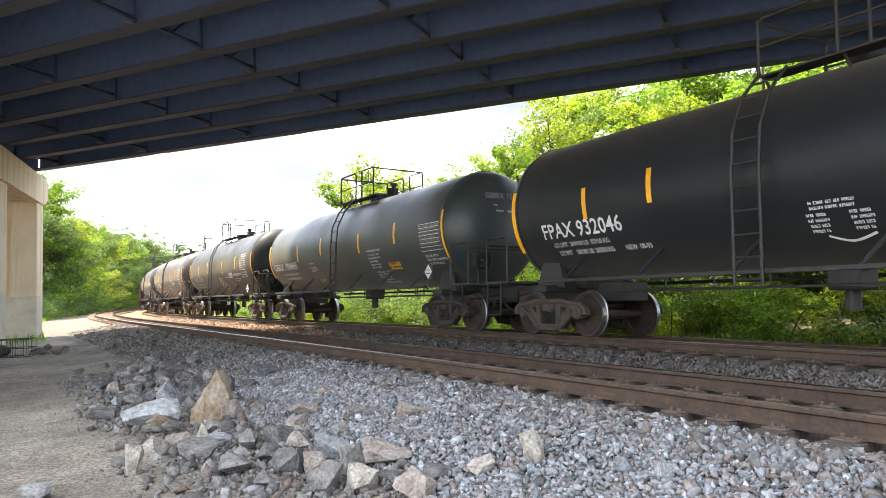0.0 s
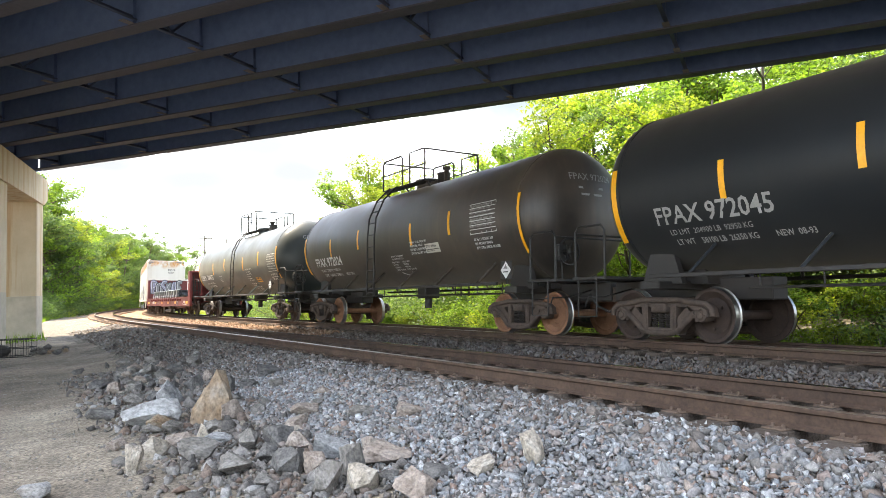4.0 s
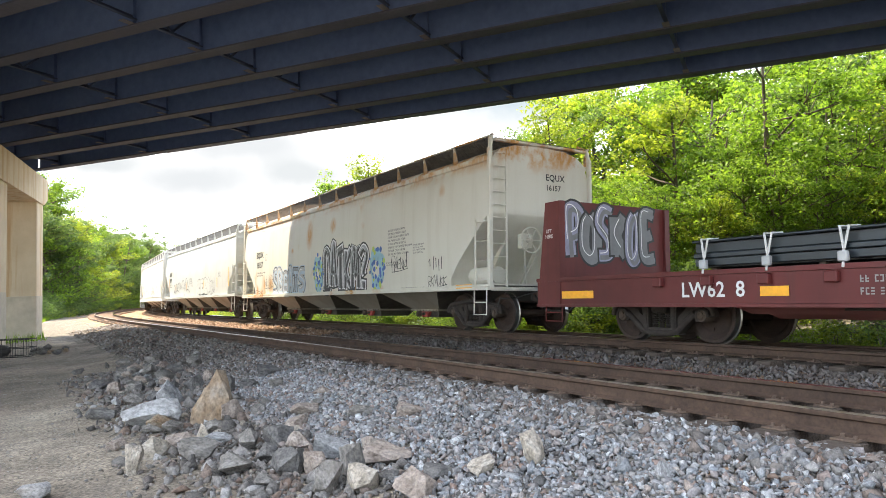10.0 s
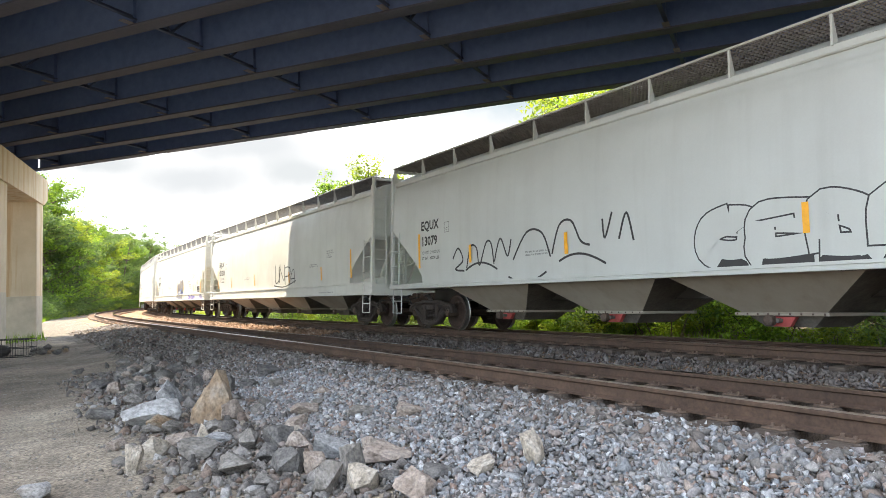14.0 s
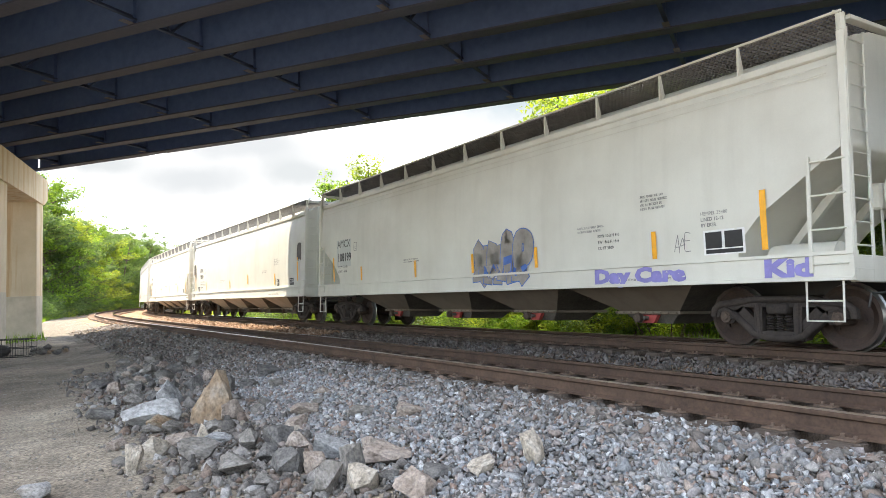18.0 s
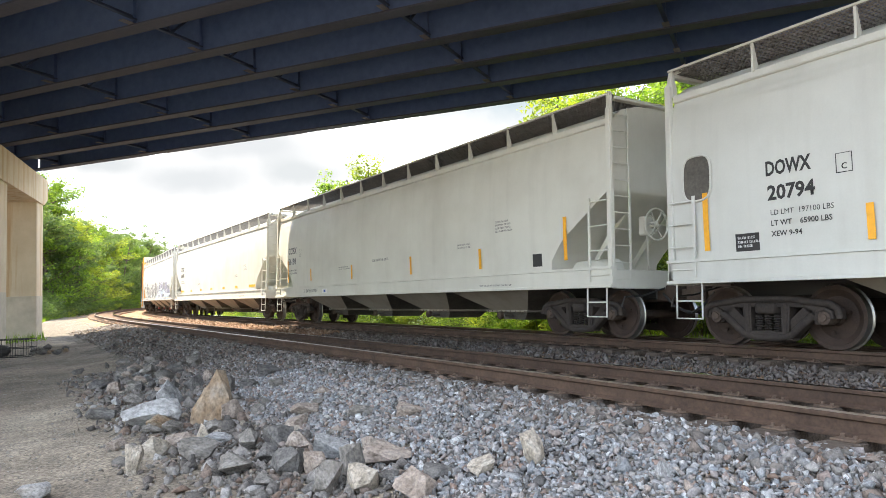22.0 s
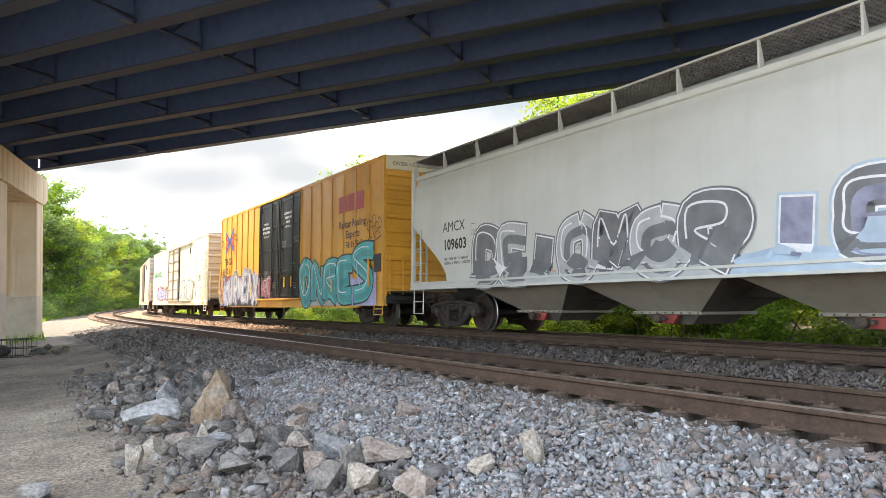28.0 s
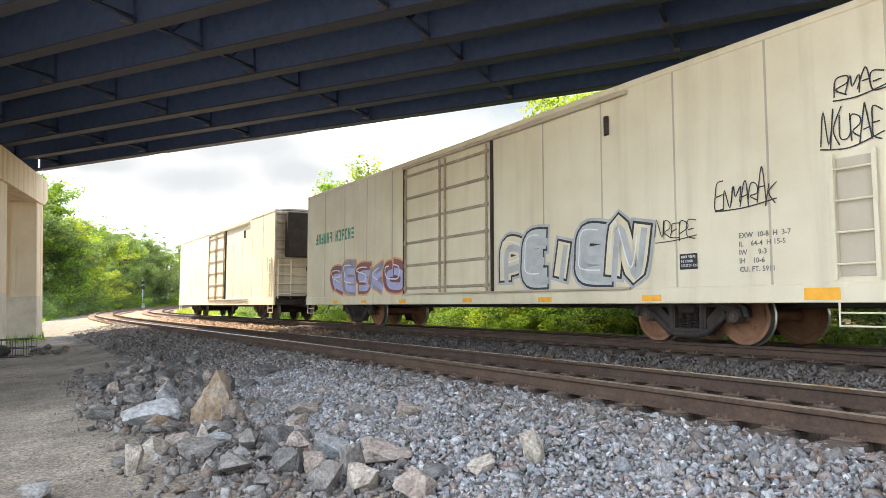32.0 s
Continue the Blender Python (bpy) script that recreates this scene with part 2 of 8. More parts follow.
def add_rust(m, top):
    """Orange rust: scattered spots with short runs, and a broken band along the top edge."""
    nt = m.node_tree
    b = nt.nodes["Principled BSDF"]
    old = b.inputs["Base Color"].links[0].from_socket
    spots = noise_tex(nt, 0.62, 3, stretch=(1, 1, 0.62))
    fine = noise_tex(nt, 7.0, 5, stretch=(1.4, 1.4, 0.6))
    c = nt.nodes.new("ShaderNodeTexCoord")
    sep = nt.nodes.new("ShaderNodeSeparateXYZ")
    nt.links.new(c.outputs["Object"], sep.inputs[0])
    near = nt.nodes.new("ShaderNodeMapRange")
    near.inputs[1].default_value, near.inputs[2].default_value = top - 0.42, top
    nt.links.new(sep.outputs[2], near.inputs[0])
    band = blend(nt, 1.0, near.outputs[0], ramp(nt, noise_tex(nt, 1.6, 5), [(0.44, (0, 0, 0)), (0.56, (1, 1, 1))]), "MULTIPLY")
    mask = blend(nt, 1.0, ramp(nt, spots, [(0.615, (0, 0, 0)), (0.71, (1, 1, 1))]), band, "ADD")
    for at, wide in (((-1.55, -1.5, 3.15), (0.36, 1.0, 0.62)), ((0.6, -1.5, 3.3), (0.3, 1.0, 0.3)), ((-5.9, -1.5, 1.45), (0.4, 1.0, 0.5)), ((-3.3, -1.5, 2.7), (0.16, 1.0, 0.12))):
        mp = nt.nodes.new("ShaderNodeMapping")
        mp.inputs["Scale"].default_value = tuple(1 / w for w in wide)
        mp.inputs["Location"].default_value = tuple(-a / w for a, w in zip(at, wide))
        sp = nt.nodes.new("ShaderNodeTexGradient")
        sp.gradient_type = "SPHERICAL"
        nt.links.new(c.outputs["Object"], mp.inputs[0])
        nt.links.new(mp.outputs[0], sp.inputs[0])
        mask = blend(nt, 1.0, mask, ramp(nt, sp.outputs["Fac"], [(0.0, (0, 0, 0)), (0.7, (0.9,) * 3)]), "ADD")
    mask = blend(nt, 1.0, mask, ramp(nt, fine, [(0.32, (0.35,) * 3), (0.55, (1,) * 3)]), "MULTIPLY")
    nt.links.new(blend(nt, mask, old, (0.52, 0.26, 0.065)), b.inputs["Base Color"])


add_rust(WHITE_RUST, 4.12)
GREY_HOP = paint("light grey hopper paint", (0.50, 0.52, 0.495), 0.40, (0.26, 0.25, 0.22), 0.25, 0.3, 0.02)
MID_HOP = paint("pale grey hopper paint", (0.60, 0.605, 0.56), 0.48, (0.27, 0.25, 0.21), 0.28, 0.25, 0.02)
CREAM_HOP = paint("cream hopper paint", (0.62, 0.60, 0.53), 0.5, (0.30, 0.24, 0.17), 0.35, 0.3, 0.02)
GRATE = rusty("galvanised grating", (0.16, 0.155, 0.148), (0.32, 0.31, 0.295), 0.6, 5.0, 0.2)
YELLOW_BOX = paint("yellow boxcar paint", (0.80, 0.405, 0.038), 0.5, (0.32, 0.155, 0.05), 0.42, 0.6)
BLACK_DOOR = paint("black door paint", (0.012, 0.012, 0.013), 0.4, (0.045, 0.038, 0.033), 0.35, 0.3)
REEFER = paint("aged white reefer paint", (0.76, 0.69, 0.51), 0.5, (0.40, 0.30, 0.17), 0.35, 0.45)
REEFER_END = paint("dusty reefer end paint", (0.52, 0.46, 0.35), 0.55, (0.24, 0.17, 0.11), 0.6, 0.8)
STRIPE = plain("yellow reflective sheeting", (0.85, 0.40, 0.01), 0.4, 0, 0.12)
ORANGE = plain("faded orange sheeting", (0.72, 0.32, 0.12), 0.45, 0, 0.15)
INK_WHITE = plain("white stencil paint", (0.72, 0.72, 0.70), 0.6, 0, 0.1)
INK_DIM = plain("dusty white stencil paint", (0.30, 0.295, 0.28), 0.7, 0, 0.15)
INK_BLACK = plain("black stencil paint", (0.025, 0.025, 0.025), 0.6, 0, 0.2)
INK_GREY = plain("worn black stencil paint", (0.15, 0.15, 0.15), 0.7, 0, 0.2)
INK_RED = plain("red lettering paint", (0.42, 0.045, 0.035), 0.55, 0, 0.15)
INK_BROWN = plain("dark brown lettering paint", (0.05, 0.03, 0.02), 0.6, 0, 0.2)
TEAL = plain("turquoise spray paint", (0.07, 0.44, 0.46), 0.5, 0, 0.2, 2.5)
VIOLET = plain("violet spray paint", (0.22, 0.20, 0.50), 0.5, 0, 0.25, 2.5)
SILVER = plain("silver spray paint", (0.42, 0.43, 0.43), 0.45, 0, 0.2, 2.5)
GRAPHITE = plain("graphite spray paint", (0.16, 0.165, 0.17), 0.5, 0, 0.25, 2.5)
SPRAY_BLACK = plain("black spray paint", (0.02, 0.02, 0.022), 0.5, 0, 0.2)
SPRAY_WHITE = plain("white spray paint", (0.75, 0.75, 0.76), 0.5, 0, 0.1)
SPRAY_BLUE = plain("blue spray paint", (0.06, 0.14, 0.42), 0.5, 0, 0.25, 3)
MAROON = plain("maroon spray paint", (0.20, 0.05, 0.07), 0.5, 0, 0.2, 3)
LOGO_BLUE = plain("blue emblem paint", (0.02, 0.07, 0.36), 0.5, 0, 0.1)
LOGO_GREEN = plain("green emblem paint", (0.02, 0.28, 0.16), 0.5, 0, 0.12)
SHEET = plain("dark sheet stock", (0.022, 0.030, 0.036), 0.38, 0.2, 0.3, 2.0)
STRAP = plain("white strap", (0.62, 0.62, 0.60), 0.6, 0, 0.1)
RUBBER = plain("black hose rubber", (0.02, 0.02, 0.02), 0.6)
GATE_RED = plain("faded red gate paint", (0.30, 0.05, 0.045), 0.6, 0, 0.4, 4)
PALE_SPRAY = plain("pale grey spray paint", (0.46, 0.48, 0.48), 0.5, 0, 0.15, 2.0)
PALE_BLUE = plain("pale blue spray paint", (0.40, 0.50, 0.60), 0.5, 0, 0.15, 2.0)
PALE_VIOLET = plain("pale violet spray paint", (0.40, 0.40, 0.66), 0.5, 0, 0.2, 2.0)
VIOLET_GREY = plain("grey violet spray paint", (0.24, 0.24, 0.33), 0.5, 0, 0.35, 3.0)
SKY_BLUE = plain("light blue spray paint", (0.28, 0.48, 0.56), 0.5, 0, 0.2, 3.0)
DOOR_FRAME = paint("worn dark grey door frame", (0.022, 0.022, 0.024), 0.4, (0.07, 0.062, 0.055), 0.4, 0.4)
# grimy steel, with the shade of down-facing chute sheets in its dark tone
CHUTE_DARK = rusty("grimy, shade-darkened chute steel", (0.06, 0.056, 0.05), (0.17, 0.155, 0.135), 0.75, 2.0)
# lighter, more orange than TIE_WOOD: dust plus sunlight put into the colour
TIE_DUSTY_LIT = wood_mat("dusty tie in sunlit brown", (0.10, 0.07, 0.05), (0.28, 0.20, 0.145))
RAIL_DULL = rusty("dull rail head", (0.20, 0.15, 0.11), (0.34, 0.27, 0.21), 0.4, 2.0, 0.6)
LATTICE = rusty("rust-edged cream bars", (0.24, 0.16, 0.09), (0.52, 0.46, 0.35), 0.7, 3.0)
CHUTE_TAN = paint("grimy tan chute paint", (0.20, 0.165, 0.125), 0.6, (0.085, 0.06, 0.042), 0.6, 0.7)
CHUTE_PALE = paint("dusty pale chute paint", (0.31, 0.285, 0.24), 0.6, (0.16, 0.12, 0.085), 0.6, 0.7)
TANK_BLACK.node_tree.nodes["Principled BSDF"].inputs["Specular IOR Level"].default_value = 0.22
TEAL_DEEP = plain("deep turquoise spray paint", (0.05, 0.31, 0.33), 0.5, 0, 0.2, 2.5)
BROWN_SPRAY = plain("brown-grey spray paint", (0.27, 0.245, 0.215), 0.5, 0, 0.3, 3)
LIME = plain("yellow-green spray paint", (0.42, 0.52, 0.10), 0.5, 0, 0.15, 3)
TINT = plain("mixed grey blue and pink spray paint", (0.24, 0.25, 0.27), 0.5, 0, 0.5, 3.5)
for _m in (BLACK_DOOR, DOOR_FRAME):
    _m.node_tree.nodes["Principled BSDF"].inputs["Specular IOR Level"].default_value = 0.15

# ---------------- mesh helpers ----------------


class Geo:
    """Collects the vertices and faces of one mesh."""

    def __init__(self):
        self.v, self.f, self.mi = [], [], []

    def add(self, vs, fs, m=None, slot=0):
        o = len(self.v)
        self.v += [tuple(m @ Vector(p)) for p in vs] if m is not None else [tuple(p) for p in vs]
        self.f += [tuple(i + o for i in f) for f in fs]
        self.mi += [slot] * len(fs)
        return self

    def box(self, x0, x1, y0, y1, z0, z1, b=0.008, m=None, slot=0):
        """A box with chamfered edges."""
        lo, hi = (min(x0, x1), min(y0, y1), min(z0, z1)), (max(x0, x1), max(y0, y1), max(z0, z1))
        b = min(b, 0.3 * min(h - l for l, h in zip(lo, hi)))
        vs, at = [], {}
        for i in range(8):
            s = [(i >> k) & 1 for k in range(3)]
            for a in range(3):
                p = [hi[k] if s[k] else lo[k] for k in range(3)]
                for k in range(3):
                    if k != a:
                        p[k] += -b if s[k] else b
                at[i, a] = len(vs)
                vs.append(p)
        fs = []
        for a in range(3):
            u, w = (a + 1) % 3, (a + 2) % 3
            for side in (0, 1):
                c = [(side << a) | (p << u) | (q << w) for p, q in ((0, 0), (1, 0), (1, 1), (0, 1))]
                fs.append([at[i, a] for i in (c if side else c[::-1])])
            for p in (0, 1):
                for q in (0, 1):
                    i, j = (p << u) | (q << w), (1 << a) | (p << u) | (q << w)
                    e = [at[i, u], at[j, u], at[j, w], at[i, w]]
                    fs.append(e if p != q else e[::-1])
        for i in range(8):
            t = [at[i, 0], at[i, 1], at[i, 2]]
            fs.append(t if bin(i).count("1") % 2 else t[::-1])
        return self.add(vs, fs, m, slot)

    def prism(self, poly, y0, y1, m=None, slot=0):
        """A polygon in x and z, drawn out along y."""
        n = len(poly)
        vs = [(x, y0, z) for x, z in poly] + [(x, y1, z) for x, z in poly]
        fs = [list(range(n)), list(range(2 * n - 1, n - 1, -1))] + [[(i + 1) % n, i, i + n, (i + 1) % n + n] for i in range(n)]
        return self.add(vs, fs, m, slot)

    def tube(self, pts, r, n=8, r2=None, slot=0):
        """A round bar along points; r to r2 tapers it."""
        pts = [Vector(p) for p in pts]
        vs, fs = [], []
        for i, p in enumerate(pts):
            d = (pts[min(i + 1, len(pts) - 1)] - pts[max(i - 1, 0)]).normalized()
            a = d.orthogonal().normalized() if i == 0 else (a - d * a.dot(d)).normalized()
            c = d.cross(a)
            rr = r if r2 is None else r + (r2 - r) * i / (len(pts) - 1)
            vs += [p + (a * math.cos(2 * math.pi * k / n) + c * math.sin(2 * math.pi * k / n)) * rr for k in range(n)]
        for i in range(len(pts) - 1):
            fs += [[i * n + k, i * n + (k + 1) % n, (i + 1) * n + (k + 1) % n, (i + 1) * n + k] for k in range(n)]
        fs += [list(range(n - 1, -1, -1)), [(len(pts) - 1) * n + k for k in range(n)]]
        return self.add(vs, fs, None, slot)

    def lathe(self, prof, n=24, m=None, slot=0):
        """A profile of (radius, along) turned round the x axis; m places it."""
        vs = [(x, r * math.cos(2 * math.pi * k / n), r * math.sin(2 * math.pi * k / n)) for r, x in prof for k in range(n)]
        fs = [[i * n + k, i * n + (k + 1) % n, (i + 1) * n + (k + 1) % n, (i + 1) * n + k] for i in range(len(prof) - 1) for k in range(n)]
        fs += [list(range(n - 1, -1, -1)), [(len(prof) - 1) * n + k for k in range(n)]]
        return self.add(vs, fs, m, slot)

    def mesh(self, name, *mats, smooth=None):
        me = bpy.data.meshes.new(name)
        me.from_pydata(self.v, [], self.f)
        for m in mats:
            me.materials.append(m)
        if len(mats) > 1:
            me.polygons.foreach_set("material_index", self.mi)
        if smooth:
            me.polygons.foreach_set("use_smooth", [True] * len(self.f))
            me.set_sharp_from_angle(angle=radians(smooth))
        return me


def part(name, geo, mat, parent, label="", smooth=None):
    """Links a Geo or mesh as one mesh object under a thing or part."""
    me = geo.mesh(name, *(mat if isinstance(mat, tuple) else (mat,)), smooth=smooth) if isinstance(geo, Geo) else geo
    ob = new(name, me)
    ob.parent = parent
    return tagged(ob, label)


def np_mesh(name, verts, faces, mat):
    """A mesh from arrays; faces all of one size."""
    me = bpy.data.meshes.new(name)
    k = faces.shape[1]
    me.vertices.add(len(verts))
    me.vertices.foreach_set("co", np.ascontiguousarray(verts, np.float32).ravel())
    me.loops.add(faces.size)
    me.loops.foreach_set("vertex_index", np.ascontiguousarray(faces, np.int32).ravel())
    me.polygons.add(len(faces))
    me.polygons.foreach_set("loop_start", np.arange(0, faces.size, k, dtype=np.int32))
    me.update(calc_edges=True)
    me.validate()
    me.materials.append(mat)
    return me


# ---------------- the line of the railway ----------------
# near track through (0, 11.58), heading 121 degrees, easing into a curve to the right; far track beside it
GAP, CANT, HALF = 4.7147, 0.0476, 0.7525
FAR_Z = -0.007
_S = np.arange(-420.0, 420.01, 0.1)
_K = np.where(_S > 0, 0.00138234 - 9.5843e-5 * np.clip(_S, 0, 60), 0.00138234)
_TH = radians(121.0263) + np.cumsum(_K) * 0.1
_TH -= np.interp(0, _S, _TH) - radians(121.0263)
_X, _Y = np.cumsum(np.cos(_TH)) * 0.1, np.cumsum(np.sin(_TH)) * 0.1
_X, _Y = _X - np.interp(0, _S, _X), _Y - np.interp(0, _S, _Y) + 11.57983


def along(s, off):
    """Place on the plan at s along the near track and off beside it (positive: away from the camera), and the heading."""
    t = np.interp(s, _S, _TH)
    return np.interp(s, _S, _X) + off * np.sin(t), np.interp(s, _S, _Y) - off * np.cos(t), t


def beside(x, y):
    """For arrays of places: s and the signed distance from the near track's centre line."""
    cs = np.arange(-200, 300, 1.0)
    cx, cy, ct = along(cs, 0.0)
    x, y = np.asarray(x, float), np.asarray(y, float)
    best, at = np.full(x.shape, 1e9), np.zeros(x.shape, int)
    for i in range(len(cs)):
        d = (x - cx[i]) ** 2 + (y - cy[i]) ** 2
        w = d < best
        best[w], at[w] = d[w], i
    t = ct[at]
    dx, dy = x - cx[at], y - cy[at]
    return cs[at] + dx * np.cos(t) + dy * np.sin(t), dx * np.sin(t) - dy * np.cos(t)


PROFILE_U = [-60, -9, -5.6, -4.2, -2.9, -1.55, -1.15, -0.95, -0.6, 0.6, 1.4, 2.36, 3.3, 4.1, 5.3, 6.1, 7.9, 10, 16, 40]
PROFILE_Z = [-0.7, -0.82, -0.80, -0.68, -0.46, -0.225, -0.205, -0.33, -0.40, -0.40, -0.29, -0.34, -0.27, -0.31, -0.35, -0.29, -0.75, -0.8, 0.1, 2.5]


def ground_z(x, y):
    s, u = beside(x, y)
    z = np.interp(u, PROFILE_U, PROFILE_Z)
    rough = np.array([noise.noise((a * 0.35, b * 0.35, 0)) for a, b in zip(np.ravel(x), np.ravel(y))]).reshape(np.shape(x))
    fine = np.array([noise.noise((a * 1.7, b * 1.7, 5)) for a, b in zip(np.ravel(x), np.ravel(y))]).reshape(np.shape(x))
    amp = np.where((u < -1.7) | (u > 6.6), 1.0, 0.0)
    near_pier = np.clip((s - 8) / 10, 0, 1) * (u < -3)
    return z + amp * (0.05 * rough + 0.02 * fine) + near_pier * 0.22 * np.clip((-u - 3) / 2, 0, 1)


def gz(x, y):
    return float(ground_z(np.array([x]), np.array([y]))[0])


def spaced(lo, hi, step, far):
    """Even steps from lo to hi, then ever wider ones out to far on both sides."""
    mid = list(np.arange(lo, hi, step))
    out, d = [], step
    a = hi
    while a < far:
        out.append(a)
        d *= 1.35
        a += d
    low, d, a = [], step, lo
    while a > -far:
        d *= 1.35
        a -= d
        low.append(a)
    return np.array(low[::-1] + mid + out)


gx, gy = spaced(-24, 12, 0.4, 1500), spaced(-6, 44, 0.4, 1500)
GX, GY = np.meshgrid(gx, gy)
GZ = ground_z(GX, GY)
nxs, nys = len(gx), len(gy)
idx = np.arange(nxs * nys).reshape(nys, nxs)
quads = np.stack([idx[:-1, :-1], idx[:-1, 1:], idx[1:, 1:], idx[1:, :-1]], -1).reshape(-1, 4)
gme = np_mesh("ground", np.stack([GX, GY, GZ], -1).reshape(-1, 3), quads, GROUND)
gme.materials.append(BED)
gme.materials.append(BED_GREY)
fs_, fu = beside(GX, GY)
fs4 = fs_.reshape(-1)[quads].mean(1)
fu4 = fu.reshape(-1)[quads].mean(1)
wob = np.array([noise.noise((GX.reshape(-1)[q[0]] * 0.8, GY.reshape(-1)[q[0]] * 0.8, 3)) for q in quads])
gme.polygons.foreach_set("material_index", ((fu4 > -3.5 - 1.9 * np.clip((fs4 - 18) / 16, 0, 1) + 0.6 * wob) & (fu4 < 7.6)).astype(np.int32) * np.where(fu4 < -1.9 + 0.3 * wob, 2, 1))
gme.polygons.foreach_set("use_smooth", np.ones(len(quads), bool))
tagged(new("ground", gme), "dusty grey-brown dirt ground with gravel along the railway", "ground", kind="structure")

# ---------------- tracks ----------------


def rail_geo(off, z, s0, s1):
    """A rail of true section: foot, web and head; the head's top is worn bright."""
    sec = [(-0.076, -0.17), (-0.076, -0.158), (-0.012, -0.135), (-0.009, -0.055), (-0.036, -0.040), (-0.037, -0.012), (-0.032, -0.0043),
           (0.029, 0.0), (0.037, -0.012), (0.036, -0.040), (0.009, -0.055), (0.012, -0.135), (0.076, -0.158), (0.076, -0.17)]
    ss = np.concatenate([np.arange(s0, 60, 0.75), np.arange(60, s1 + 0.1, 1.5)])
    g, n = Geo(), len(sec)
    for s in ss:
        for u, dz in sec:
            x, y, _ = along(s, off + u)
            g.v.append((float(x), float(y), z + dz))
    for i in range(len(ss) - 1):
        for k in range(n):
            g.f.append((i * n + k, i * n + (k + 1) % n, (i + 1) * n + (k + 1) % n, (i + 1) * n + k))
            g.mi.append(1 if k == 6 else 0)
    g.f += [tuple(range(n)), tuple((len(ss) - 1) * n + k for k in reversed(range(n)))]
    g.mi += [0, 0]
    return g


def track(off, z, label, dull):
    t = tagged(new("railway_track"), label, "railway track", "the two tracks", "structure")
    part("rail", rail_geo(off - HALF, z, -70, 200), (RAIL_SIDE, dull), t, "rusty steel rail with a worn bright head")
    part("rail", rail_geo(off + HALF, z - CANT, -70, 200), (RAIL_SIDE, RAIL_TOP), t)
    rnd = random.Random(int(off * 10) + 5)
    tie = Geo().box(-1.3, 1.3, -0.115, 0.115, -0.18, 0, 0.012).mesh("tie", TIE_WOOD)
    rest, hw = Geo(), Geo()
    lean = math.degrees(math.asin(CANT / 1.505))
    s = -16.0
    while s < 120:
        x, y, th = along(s, off)
        m = pose(float(x), float(y), z - CANT / 2 - 0.181, 0, 0, math.degrees(th) - 90 + rnd.uniform(-1, 1)) @ pose(0, rnd.uniform(-0.02, 0.02), 0, 0, lean, 0)
        if s < 46:
            o = part("tie", tie, None, t)
            o.matrix_basis = m
        else:
            rest.box(-1.3, 1.3, -0.115, 0.115, -0.18, 0, 0.01, m)
        if s < 30:
            for d in (-HALF, HALF):
                mm = m @ Matrix.Translation((d, 0, 0))
                hw.box(-0.19, 0.19, -0.095, 0.095, 0.0005, 0.016, 0.004, mm)
                for a, b in ((-0.10, 0.05), (0.10, -0.05), (-0.13, -0.06), (0.13, 0.06)):
                    hw.box(a - 0.014, a + 0.014, b - 0.012, b + 0.012, 0.014, 0.045, 0.004, mm)
        s += 0.53
    tagged(part("distant_ties", rest, TIE_DUSTY_LIT, t), kind="stuff")
    tagged(part("tie_plates_and_spikes", hw, STEEL_PLATE, t), kind="stuff")
    return t


track(0.0, 0.0, "near railway track with rusty rails on creosoted timber ties", RAIL_DULL)
track(GAP, FAR_Z, "far railway track with rusty rails that carries the train", RAIL_DULL)

# ---------------- loose stone ----------------


def stone_shapes(n, seed, flat=0.72):
    """Angular convex stones."""
    rnd, out = random.Random(seed), []
    for _ in range(n):
        bm = bmesh.new()
        wide, tall = rnd.uniform(0.6, 0.95), rnd.uniform(0.5, 0.95) * flat / 0.72
        for _k in range(9):
            d = Vector((rnd.gauss(0, 1), rnd.gauss(0, 1), rnd.gauss(0, 1))).normalized()
            d *= rnd.uniform(0.85, 1.15) / max(abs(d.x), abs(d.y), abs(d.z)) ** 0.6
            bm.verts.new((d.x * 1.1, d.y * wide, d.z * tall))
        bmesh.ops.convex_hull(bm, input=bm.verts)
        for v in [v for v in bm.verts if not v.link_faces]:
            bm.verts.remove(v)
        bmesh.ops.triangulate(bm, faces=bm.faces)
        bm.verts.index_update()
        out.append((np.array([v.co[:] for v in bm.verts]), np.array([[v.index for v in f.verts] for f in bm.faces])))
        bm.free()
    return out


SHAPES = stone_shapes(26, 3)


